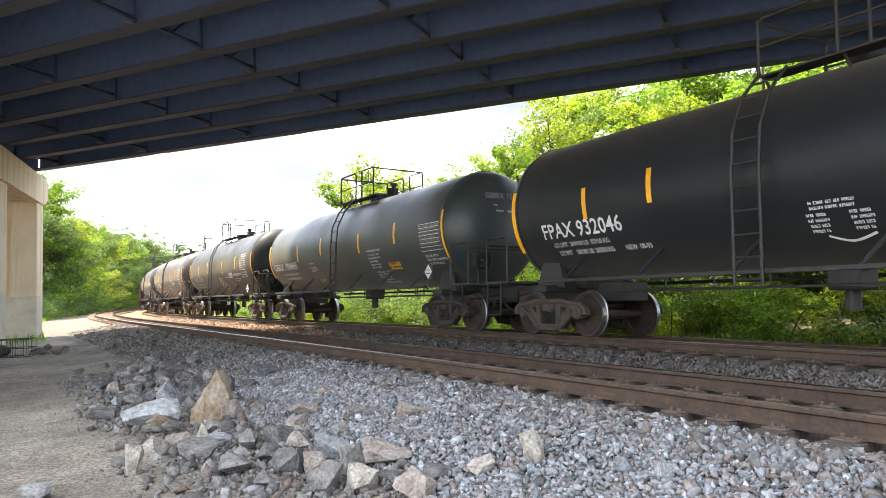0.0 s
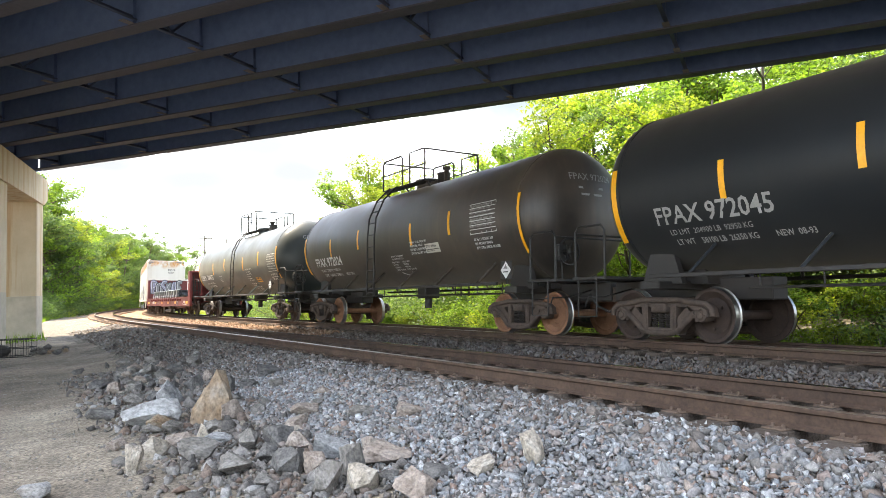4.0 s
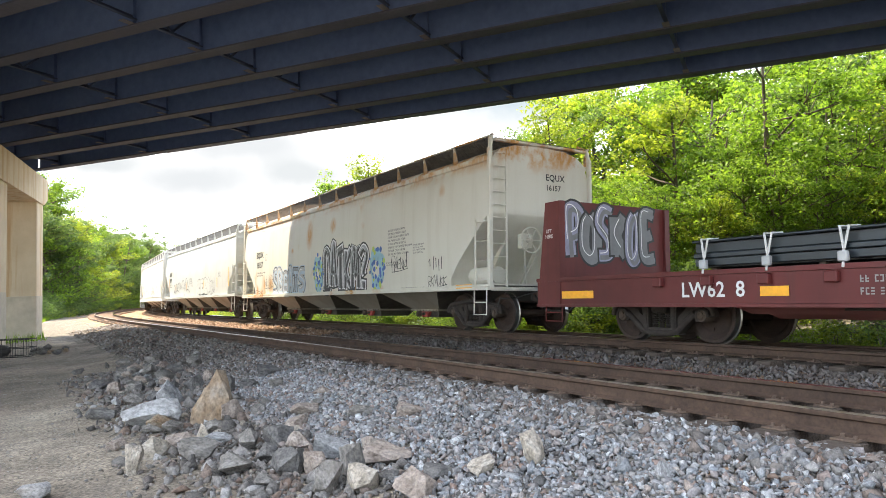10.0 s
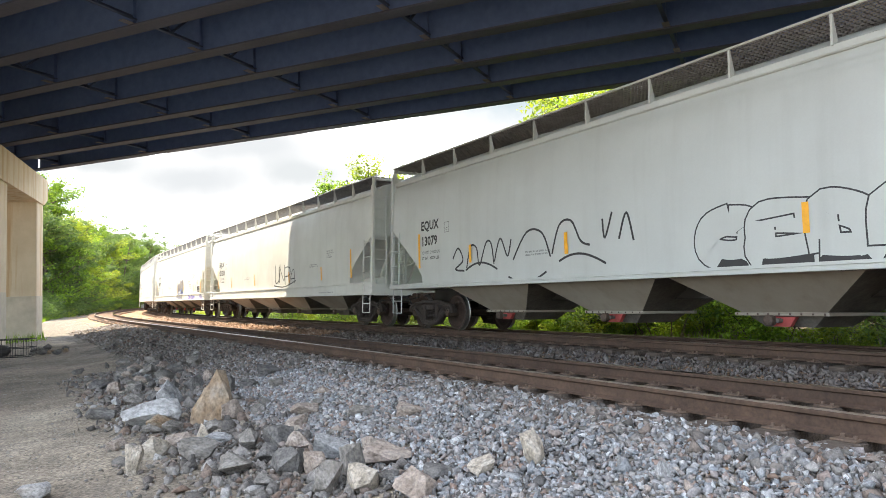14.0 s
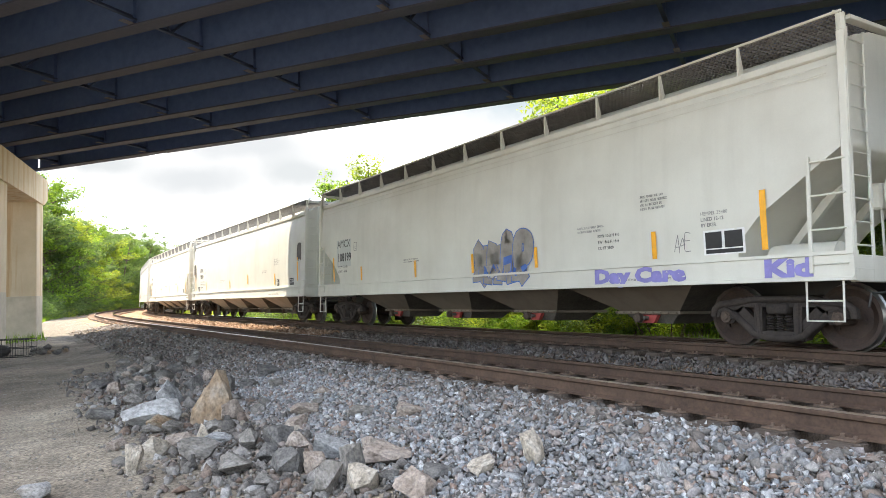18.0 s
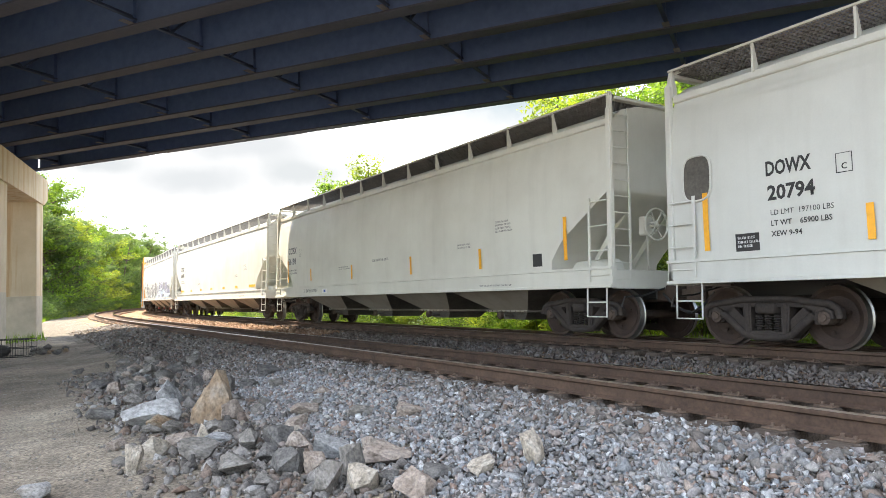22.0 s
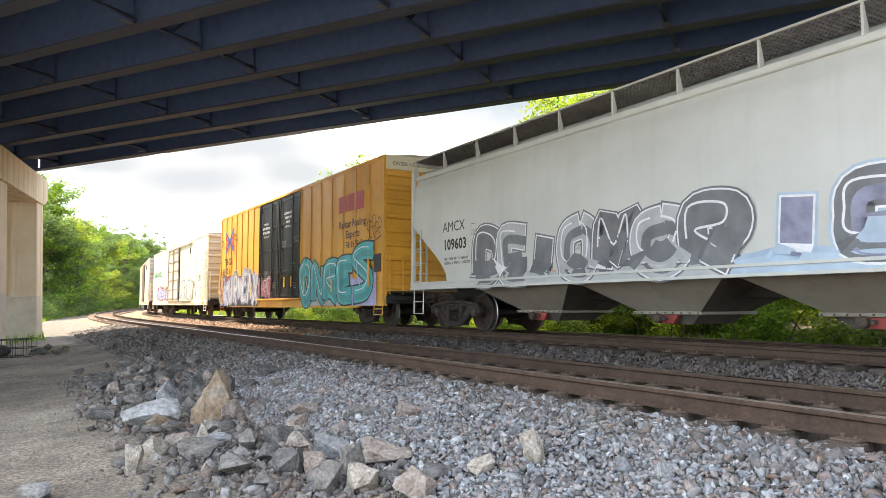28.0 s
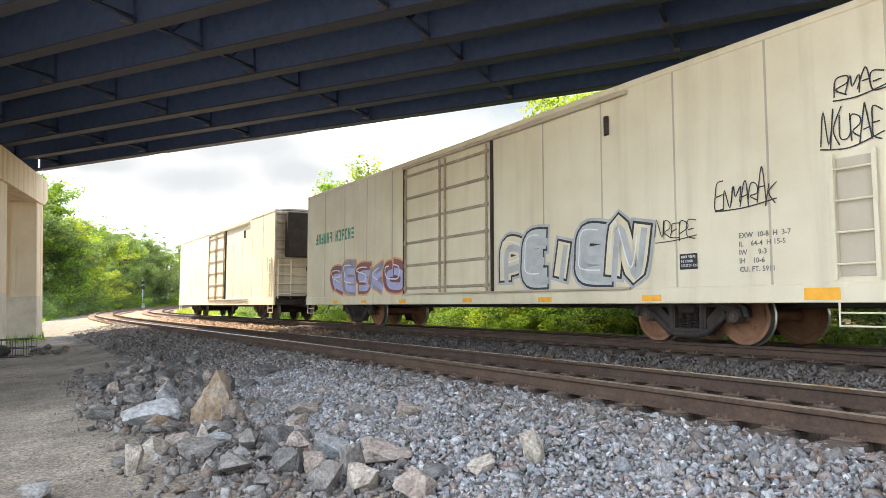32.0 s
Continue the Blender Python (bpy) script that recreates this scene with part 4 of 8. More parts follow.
# far side of the line, thinning out and lower to the left
for bearing, dist, high, k in ((-0.275, 76, 8.0, 1), (-0.235, 68, 8.2, 1), (-0.195, 61, 7.2, 1), (-0.150, 52, 7.6, 1), (-0.108, 43, 8.9, 1), (-0.075, 44, 9.1, 1), (-0.036, 42, 8.0, 0),
                               (-0.010, 45, 7.0, 3), (0.018, 40, 8.2, 1), (0.055, 37, 8.8, 0), (0.095, 35, 9.2, 1), (0.13, 34, 9.6, 0), (0.17, 33, 10.2, 1),
                               (-0.112, 46, 11.0, 0), (-0.090, 47, 11.2, 1), (-0.062, 46, 9.0, 1), (-0.13, 49, 8.8, 1), (-0.165, 54, 7.6, 0), (-0.195, 58, 6.6, 3), (-0.03, 45, 8.6, 1), (-0.225, 64, 6.2, 0)):
    plant_high(k, bearing, dist, high)
for i in range(9):
    b = 0.16 + 0.076 * i
    d = 27.8 / (0.419 * b + 0.908) + rnd.uniform(-0.6, 1.2)
    plant_high([3, 0, 1, 0, 3][i % 5], b, d, rnd.uniform(7.0, 10.5) if i > 1 else 7.0)
for i in range(10):
    b = 0.15 + 0.07 * i
    d = 35 / (0.419 * b + 0.908) + rnd.uniform(-1.5, 1.5)
    plant_high([2, 0, 2, 3, 2][i % 5], b, d, rnd.uniform(10.0, 12.5))
for i in range(10):
    b = 0.21 + 0.07 * i
    d = 43 / (0.419 * b + 0.908) + rnd.uniform(-2, 2)
    plant_high(2, b, d, rnd.uniform(12, 15))
# bright tall trees that close the gaps of the wood
for i in range(8):
    b = 0.20 + 0.055 * i
    d = 39 / (0.419 * b + 0.908) + rnd.uniform(-1.0, 1.0)
    plant_high([1, 0, 3][i % 3], b, d, rnd.uniform(12.5, 14.5))
# low young growth in front of the wood, open to the sun
for i in range(13):
    b = 0.10 + 0.056 * i
    d = 24.9 / (0.419 * b + 0.908) + rnd.uniform(-0.4, 0.5)
    plant_high([3, 1, 0, 3][i % 4], b, d, rnd.uniform(4.2, 6.2))
# young trees that close the edge of the wood behind the tracks
for bearing, dist, high, k in ((-0.02, 41, 6.4, 3), (0.005, 39, 7.2, 1), (0.03, 41, 7.6, 0), (0.05, 38, 7.4, 3), (0.075, 37, 8.0, 1), (0.11, 36, 8.2, 3), (0.145, 35, 8.6, 1)):
    plant_high(k, bearing, dist, high)
# the wooded rise seen past the pier, falling away along the curve
for bearing, rise, dist, k in ((-0.552, 0.186, 84, 0), (-0.535, 0.172, 88, 2), (-0.515, 0.140, 92, 1), (-0.500, 0.119, 97, 0), (-0.487, 0.106, 104, 2), (-0.470, 0.101, 112, 1), (-0.452, 0.100, 122, 0), (-0.436, 0.097, 130, 2), (-0.420, 0.092, 138, 2), (-0.405, 0.083, 146, 2), (-0.392, 0.072, 152, 2)):
    plant_high(k, bearing, dist, rise * dist + 1.5)
# woods on the outside of the curve, far off
for i in range(24):
    s = 72 + i * 4.2 + rnd.uniform(-1, 1)
    x, y, _ = along(s, -7.0 - rnd.uniform(0, 3.0))
    k = [2, 2, 0, 2, 2, 2][i % 6]
    plant(k, float(x), float(y), (20.0 if s < 86 else 15.5) * rnd.uniform(0.9, 1.08) / TALL[k])
for i in range(20):
    s = 78 + i * 5.2 + rnd.uniform(-2, 2)
    x, y, _ = along(s, -13 - rnd.uniform(0, 4))
    plant(2, float(x), float(y), 17.5 * rnd.uniform(0.9, 1.1) / TALL[2])

# trees outside the view on the left, whose shade falls on the bank by the curve
for i in range(11):
    x, y, _ = along(34 + i * 3.9, -11.9 - rnd.uniform(0, 1.6))
    plant([0, 2, 3][i % 3], float(x), float(y), 13.0 * rnd.uniform(0.9, 1.1) / TALL[[0, 2, 3][i % 3]])

BUSHES = [bush("bright green leafy bush on the bank behind the tracks", 3.0, 1.7, 4200, 0.085, LEAF_A, 51),
          bush("yellow-green leafy undergrowth on the bank", 3.2, 1.3, 4200, 0.08, LEAF_B, 52),
          bush("dark green tangled undergrowth", 3.4, 2.2, 4400, 0.095, LEAF_C, 53)]
BUSED = [False] * 3
for i in range(26):
    b = -0.14 + 0.034 * i
    d = 23.8 / (0.419 * b + 0.908) + rnd.uniform(-0.5, 0.6) + (5 if b < 0.0 else 0) + (2 if b < 0.1 else 0)
    plant([0, 2, 1, 0, 1][i % 5], b * d, d, rnd.uniform(0.8, 1.15), None, BUSHES, BUSED)
for i in range(24):
    b = -0.10 + 0.036 * i
    d = 28.5 / (0.419 * b + 0.908) + rnd.uniform(-1, 1) + (5 if b < 0.0 else 0)
    plant([2, 0, 2][i % 3], b * d, d, rnd.uniform(1.2, 1.8), None, BUSHES, BUSED)
for i in range(14):
    b, d = -0.30 + 0.014 * i, 70 - 2.0 * i
    plant(i % 2, b * d + 1.0, d, rnd.uniform(0.8, 1.2), None, BUSHES, BUSED)
for i in range(22):
    x, y, t = along(66 + i * 4.2 + rnd.uniform(-1, 1), -5.4 - rnd.uniform(0, 1.2))
    plant([2, 0, 2, 1][i % 4], float(x), float(y), rnd.uniform(1.0, 1.6), None, BUSHES, BUSED)
for i in range(20):
    x, y, t = along(86 + i * 4.0 + rnd.uniform(-1, 1), -7.2 - rnd.uniform(0, 2.0))
    plant([2, 2, 0][i % 3], float(x), float(y), rnd.uniform(1.8, 2.6), None, BUSHES, BUSED)
for i in range(30):
    x, y, t = along(-16 + i * 2.3 + rnd.uniform(-0.6, 0.6), 10.6 + rnd.uniform(0, 1.2))
    plant([0, 2, 1, 0, 2][i % 5], float(x), float(y), rnd.uniform(0.95, 1.4), None, BUSHES, BUSED)
x, y, t = along(104, -4.2)
plant(1, float(x), float(y), 1.0, None, BUSHES, BUSED)

# ---------------- small things by the pier and along the line ----------------


def cage():
    """A small black wire basket lying at the foot of the pier."""
    x, y, k = on_ground(20, 634)
    c = tagged(new("wire_crate"), "battered black wire crate on the dirt below the pier", "crate")
    c.matrix_basis = pose(x, y, gz(x, y) + 0.01, 0, 0, 12)
    g = Geo()
    for z in (0.02, 0.28, 0.54):
        g.tube([(-0.6, -0.35, z), (0.6, -0.35, z), (0.6, 0.35, z), (-0.6, 0.35, z), (-0.6, -0.35, z)], 0.014, 5)
    part("frame", g, RUBBER, c)
    for i in range(9):
        xx = -0.6 + 0.15 * i
        part("wire", Geo().tube([(xx, -0.35, 0.02), (xx, -0.35, 0.54)], 0.008, 5), RUBBER, c)
        part("wire", Geo().tube([(xx, 0.35, 0.02), (xx, 0.35, 0.54)], 0.008, 5), RUBBER, c)
    part("bag", Geo().lathe([(0.02, -0.3), (0.16, -0.25), (0.2, 0), (0.15, 0.2), (0.02, 0.3)], 9, Matrix.Translation((-0.3, 0, 0.2))), RUBBER, c, "crumpled black bag")
    return c


cage()
rnd = random.Random(77)
for i in range(16):
    x, y, k = on_ground(rnd.uniform(55, 118), rnd.uniform(618, 628))
    w = rnd.uniform(0.15, 0.38)
    rock(x, y, w, w * 0.6, rnd.choice([3, 2, 3]), 2000 + i)


def old_ties():
    """Dark discarded ties heaped beside the line."""
    x0, y0, k = on_ground(106, 561)
    for i in range(6):
        o = tagged(new("discarded_tie", Geo().box(-1.25, 1.25, -0.11, 0.11, 0, 0.18, 0.012).mesh("discarded_tie", TIE_WOOD)), "dark weathered railway tie discarded beside the line", "railway tie", "discarded ties")
        x, y = x0 + rnd.uniform(-1.6, 1.6), y0 + rnd.uniform(-1.2, 1.2)
        o.matrix_basis = pose(x, y, gz(x, y) - 0.02 + 0.12 * (i % 3), 0, rnd.uniform(-4, 4), rnd.uniform(-30, 40))


old_ties()


def pole(x, y, high):
    p = tagged(new("utility_pole"), "weathered wooden utility pole with a crossarm", "utility pole", "line of poles")
    z = gz(x, y)
    p.matrix_basis = pose(x, y, z, 0, 0, 35)
    part("shaft", Geo().tube([(0, 0, -0.3), (0, 0, high * 0.5), (0, 0, high)], 0.14, 9, 0.09), BARK, p)
    part("crossarm", Geo().box(-1.1, 1.1, -0.06, 0.06, high - 0.5, high - 0.38, 0.01), BARK, p)
    for a in (-1.0, -0.5, 0.5, 1.0):
        part("insulator", Geo().lathe([(0.03, 0), (0.05, 0.05), (0.05, 0.1), (0.02, 0.14)], 8, Matrix.Translation((a, 0, high - 0.38)) @ Matrix.Rotation(radians(-90), 4, "Y")), SILVER, p)


for b, d, hh in ((-0.333, 96, 10.4), (-0.303, 110, 10.6)):
    pole(b * d, d, hh)


def signal():
    x, y, _ = along(128, -3.4)
    x, y = float(x), float(y)
    s = tagged(new("signal_mast"), "slim grey railway signal mast beside the curve", "railway signal")
    s.matrix_basis = pose(x, y, gz(x, y), 0, 0, 20)
    part("mast", Geo().tube([(0, 0, -0.2), (0, 0, 5.4)], 0.08, 8), SILVER, s)
    for z in (4.9, 4.0):
        part("signal_head", Geo().lathe([(0.30, 0), (0.30, 0.06), (0.12, 0.08), (0.12, 0.25)], 14, Matrix.Translation((0.1, -0.05, z)) @ Matrix.Rotation(radians(-90), 4, "Z")), RUBBER, s)
    part("case", Geo().box(-0.3, 0.3, 0.2, 0.7, 0, 1.3, 0.02), SILVER, s)


signal()


def grass(name, label, n, place, mat, seed, high=0.35):
    """Blades of grass and weeds, one joined mesh."""
    rng = np.random.default_rng(seed)
    x, y = place(rng, n)
    z = ground_z(x, y)
    a, h = rng.uniform(0, 6.283, n), high * rng.uniform(0.5, 1.3, n)
    dx, dy, w = np.cos(a), np.sin(a), 0.012 + 0.03 * high
    lx, ly = rng.normal(0, 0.35, n) * h, rng.normal(0, 0.35, n) * h
    V = np.stack([np.stack([x - dx * w, y - dy * w, z - 0.02], -1), np.stack([x + dx * w, y + dy * w, z - 0.02], -1), np.stack([x + lx, y + ly, z + h], -1)], 1).reshape(-1, 3)
    return tagged(new(name, np_mesh(name, V, np.arange(3 * n).reshape(n, 3), mat)), label, "grass", kind="stuff")


def strip(s0, s1, u0, u1):
    def f(rng, n):
        x, y, _ = along(rng.uniform(s0, s1, n), rng.uniform(u0, u1, n))
        return x, y
    return f


grass("grass", "bright green weeds on the bank behind the far track", 16000, strip(-14, 60, 7.3, 12), LEAF_A, 301, 0.35)
grass("grass", "sunlit green grass beside the curve", 9000, strip(55, 110, 7.0, 12), LEAF_B, 302, 0.5)
grass("grass", "thin weeds along the foot of the woods", 7000, strip(24, 100, -7.5, -4.6), LEAF_A, 303, 0.35)

# ---------------- rolling stock: shared parts ----------------
# a car's own space: x forwards (to the right of the view), y away from the camera, z up from the rail; its near side is at negative y


def flat_mesh(name, verts, faces, mat):
    me = bpy.data.meshes.new(name)
    me.from_pydata(verts, [], faces)
    me.materials.append(mat)
    return me


def lettering(car, body, x, z, high, mat, surf, name="lettering", label="", squeeze=1.0, bold=0.022):
    """Words painted on the near side, as flat letters that follow the side's curve; x is their left end, z their foot."""
    cu = bpy.data.curves.new(name, "FONT")
    cu.body, cu.size, cu.resolution_u, cu.offset = body, high / 0.70, 2, 0.0 if "M" in body else bold * high
    tmp = bpy.data.objects.new(name, cu)
    me = bpy.data.meshes.new_from_object(tmp)
    bpy.data.objects.remove(tmp)
    bpy.data.curves.remove(cu)
    me.name = name
    for v in me.vertices:
        a, b = v.co.x * squeeze, v.co.y
        v.co = (x + a, surf(z + b) - 0.006, z + b)
    me.materials.clear()
    me.materials.append(mat)
    return part(name, me, None, car, label)


def patch(car, x0, x1, z0, z1, mat, surf, name="panel", label="", lift=0.005, lean=0.0):
    """A painted or stuck-on rectangle on the near side."""
    n = max(1, int((z1 - z0) / 0.15))
    vs = [(x + lean * k / n, surf(z0 + (z1 - z0) * k / n) - lift, z0 + (z1 - z0) * k / n) for k in range(n + 1) for x in (x0, x1)]
    return part(name, flat_mesh(name, vs, [(2 * k, 2 * k + 1, 2 * k + 3, 2 * k + 2) for k in range(n)], mat), None, car, label)


def fine_print(car, x, z, w, rows, high, mat, surf, seed=1, name="fine_print"):
    """Small stencilled lines that cannot be read: rows of letter-sized marks; z is the top row's foot."""
    r, vs, fs = random.Random(seed), [], []
    t = 0.2
    bars = ((0, t, 0, 1), (0.5 - t, 0.5, 0, 1), (0, 0.5, 1 - t, 1), (0, 0.5, 0.4, 0.4 + t), (0, 0.5, 0, t))
    for k in range(rows):
        zz, xx = z - k * high * 1.75, x
        end = x + w * r.uniform(0.72, 1.0)
        while xx < end:
            for _ in range(r.randint(2, 7)):
                for a0, a1, b0, b1 in r.sample(bars, 3):
                    o = len(vs)
                    for a, b in ((a0, b0), (a1, b0), (a1, b1), (a0, b1)):
                        vs.append((xx + a * high, surf(zz + b * high) - 0.006, zz + b * high))
                    fs.append((o, o + 1, o + 2, o + 3))
                xx += high * 0.72
            xx += high * 0.6
    return tagged(part(name, flat_mesh(name, vs, fs, mat), None, car, "small stencilled lines"), kind="stuff")


def stroke_mesh(name, lines, width, mat, surf, lift=0.007):
    """Ribbons along lines of (x, z)."""
    vs, fs = [], []
    for pts in lines:
        for i, (x, z) in enumerate(pts):
            a, b = pts[max(0, i - 1)], pts[min(len(pts) - 1, i + 1)]
            dx, dz = b[0] - a[0], b[1] - a[1]
            k = math.hypot(dx, dz) or 1
            for s in (-0.5, 0.5):
                px, pz = x - dz / k * width * s, z + dx / k * width * s
                vs.append((px, surf(pz) - lift, pz))
        o = len(vs) - 2 * len(pts)
        fs += [(o + 2 * i, o + 2 * i + 2, o + 2 * i + 3, o + 2 * i + 1) for i in range(len(pts) - 1)]
    return flat_mesh(name, vs, fs, mat)


def smooth_line(pts, n=7):
    """A rounded line through points."""
    out = []
    for i in range(len(pts) - 1):
        a, b, c, d = pts[max(0, i - 1)], pts[i], pts[i + 1], pts[min(len(pts) - 1, i + 2)]
        for k in range(n):
            t = k / n
            out.append(tuple(0.5 * (2 * b[j] + (c[j] - a[j]) * t + (2 * a[j] - 5 * b[j] + 4 * c[j] - d[j]) * t * t + (3 * b[j] - a[j] - 3 * c[j] + d[j]) * t ** 3) for j in (0, 1)))
    return out + [pts[-1]]


GLYPH = {}
GLYPH["A"] = [[(0, 0), (0.3, 0.95), (0.55, 1), (1, 0)], [(0.15, 0.38), (0.9, 0.42)]]
GLYPH["B"] = [[(0.05, 0), (0, 1), (0.8, 0.95), (0.9, 0.7), (0.3, 0.52), (1, 0.4), (0.95, 0.05), (0.05, 0)]]
GLYPH["D"] = [[(0.05, 0), (0.08, 1), (0.75, 0.95), (1, 0.5), (0.8, 0.05), (0.05, 0)]]
GLYPH["E"] = [[(1, 0.95), (0.12, 1), (0, 0.5), (0.1, 0.03), (1, 0)], [(0.05, 0.5), (0.8, 0.55)]]
GLYPH["H"] = [[(0.05, 0), (0.08, 1)], [(0.95, 0), (1, 1)], [(0.1, 0.5), (0.95, 0.5)]]
GLYPH["K"] = [[(0.05, 0), (0.1, 1)], [(1, 1), (0.15, 0.5), (1, 0)]]
GLYPH["M"] = [[(0, 0), (0.12, 1), (0.5, 0.3), (0.85, 1), (1, 0)]]
GLYPH["N"] = [[(0, 0), (0.1, 1), (0.85, 0.05), (1, 1)]]
GLYPH["O"] = [[(0.5, 1), (0.05, 0.8), (0.05, 0.2), (0.5, 0), (0.95, 0.2), (0.95, 0.8), (0.5, 1)]]
GLYPH["P"] = [[(0.12, 0), (0.05, 1), (0.85, 0.98), (0.95, 0.6), (0.15, 0.42)]]
GLYPH["R"] = [[(0.1, 0), (0.05, 1), (0.85, 0.98), (0.9, 0.6), (0.2, 0.48), (1, 0)]]
GLYPH["S"] = [[(1, 0.95), (0.3, 1), (0.02, 0.72), (0.85, 0.42), (0.85, 0.08), (0, 0)]]
GLYPH["T"] = [[(0, 0.95), (1, 1)], [(0.5, 0.97), (0.45, 0)]]
GLYPH["U"] = [[(0, 1), (0.05, 0.25), (0.45, 0), (0.9, 0.2), (1, 1)]]
GLYPH["X"] = [[(0, 0), (1, 1)], [(0.05, 1), (0.95, 0)]]
GLYPH["I"] = [[(0.5, 1), (0.45, 0)]]
GLYPH["?"] = [[(0, 0.8), (0.4, 1), (0.95, 0.8), (0.5, 0.45), (0.5, 0.3)], [(0.48, 0.14), (0.5, 0)]]


def scribble(car, x0, x1, z0, z1, mat, surf, seed, width=0.03, n=5):
    """A quick spray-can tag: slanted letter-like strokes that run into one another."""
    r, h, lines = random.Random(seed), z1 - z0, []
    w = (x1 - x0) / n
    for k in range(n):
        tall, low, lean = r.uniform(0.65, 1.15), r.uniform(-0.12, 0.15), r.uniform(0.05, 0.3)
        for st in GLYPH[r.choice("AEKMNPRSU")]:
            pts = [(x0 + w * (k + 0.05 + 1.05 * a + lean * b + r.uniform(-0.1, 0.1)), z0 + h * (low + tall * b + r.uniform(-0.08, 0.08))) for a, b in st]
            lines.append(smooth_line(pts, 4))
    if n > 3:
        lines.append(smooth_line([(x0, z0 - 0.1 * h), ((x0 + x1) / 2, z0 - r.uniform(0.05, 0.2) * h), (x1 + 0.3 * w, z0 + 0.1 * h)]))
    return part("graffiti", stroke_mesh("graffiti", lines, width * 0.55, mat, surf), None, car, "sprayed scrawl")


def burner(car, body, x0, x1, z0, z1, fill, edge, surf, seed, halo=None, edge_w=0.045, thick=0.3, inner=None, jumble=1.0, lift=0.006):
    """A large sprayed piece: fat bent strokes with outline, halo and inner lines, crowding one another."""
    r, n = random.Random(seed), len(body)
    w, h, done = (x1 - x0) / n, z1 - z0, []
    for k, ch in enumerate(body):
        fat = thick * min(w, h) * r.uniform(0.9, 1.15)
        cx, low, tall = x0 + k * w, r.uniform(-0.05, 0.06) * jumble, 1 + r.uniform(-0.12, 0.12) * jumble
        lean, wide = r.uniform(-0.12, 0.16) * jumble, 0.94 + r.uniform(-0.05, 0.14) * jumble
        lines = []
        for st in GLYPH[ch]:
            pts = []
            for a, b in st:
                a, b = 0.12 + 0.8 * a + r.uniform(-0.05, 0.05) * jumble, b + r.uniform(-0.05, 0.05) * jumble
                pts.append((cx + w * (a * wide + lean * (b - 0.5)), z0 + fat / 2 + (h - fat) * (low + tall * b)))
            lines.append(smooth_line(pts, 6))
        base = lift + 0.0026 * k
        for j, (mat, grow, label) in enumerate(([(halo, 4.4 * edge_w, "sprayed halo")] if halo else []) + [(edge, 2 * edge_w, "sprayed outline"), (fill[k % len(fill)], 0.0, "sprayed fill")]):
            ends = []
            for ln in lines:
                (ax, az), (bx, bz), (px, pz), (qx, qz) = ln[0], ln[1], ln[-2], ln[-1]
                da, dq = math.hypot(ax - bx, az - bz) or 1, math.hypot(qx - px, qz - pz) or 1
                e = grow / 2
                ends.append([(ax + (ax - bx) / da * e, az + (az - bz) / da * e)] + ln[1:-1] + [(qx + (qx - px) / dq * e, qz + (qz - pz) / dq * e)])
            done.append(part("graffiti", stroke_mesh("graffiti", ends, fat + grow, mat, surf, base + 0.0007 * j), None, car, label))
        if inner:
            hat = [[(a + 0.10 * fat, b - 0.16 * fat) for a, b in ln] for ln in lines]
            done.append(part("graffiti", stroke_mesh("graffiti", hat, 0.38 * fat, inner, surf, base + 0.0018), None, car, "sprayed shading"))
            hat = [[(a - 0.24 * fat, b + 0.22 * fat) for a, b in ln[2:-2]] for ln in lines if len(ln) > 8]
            if hat:
                done.append(part("graffiti", stroke_mesh("graffiti", hat, 0.07 * fat, SPRAY_WHITE, surf, base + 0.0021), None, car, "thin sprayed highlight"))
    return done


def sprayed_band(car, x0, x1, zlow, ztop, mat, surf, seed, wave=0.12, lift=0.002, label="sprayed background"):
    """A continuous field of paint with an uneven upper edge; ztop is its mean height."""
    r = random.Random(seed)
    ph = [r.uniform(0, 6) for _ in range(3)]
    n = max(8, int((x1 - x0) / 0.06))
    vs = []
    for i in range(n + 1):
        x = x0 + (x1 - x0) * i / n
        top = ztop + wave * (0.6 * math.sin(2.1 * x + ph[0]) + 0.4 * math.sin(5.3 * x + ph[1]) + 0.25 * abs(math.sin(3.7 * x + ph[2])))
        for q in range(5):
            z = zlow + (top - zlow) * q / 4
            vs.append((x, surf(z) - lift, z))
    fs = [(5 * i + q, 5 * i + 5 + q, 5 * i + 6 + q, 5 * i + 1 + q) for i in range(n) for q in range(4)]
    part("graffiti", flat_mesh("graffiti", vs, fs, mat), None, car, label)
    return [(vs[5 * i + 4][0], vs[5 * i + 4][2]) for i in range(n + 1)]


def blob(cx, cz, w, h, r, m=36, power=5.0, deep=0.38):
    """The outline of one bulging, notched block."""
    pts = []
    p1, p2 = r.uniform(0, 6), r.uniform(0, 6)
    notch = [r.uniform(0, 6.283) for _ in range(3)]
    for i in range(m):
        a = 2 * math.pi * i / m
        c, s = math.cos(a), math.sin(a)
        q = (abs(c) ** power + abs(s) ** power) ** (-1 / power) * (0.94 + 0.08 * math.sin(3 * a + p1) + 0.05 * math.sin(7 * a + p2))
        for t in notch:
            d = (a - t + math.pi) % (2 * math.pi) - math.pi
            q *= 1 - deep * math.exp(-(d / 0.16) ** 2)
        pts.append((cx + c * q * w, cz + s * q * h))
    return pts


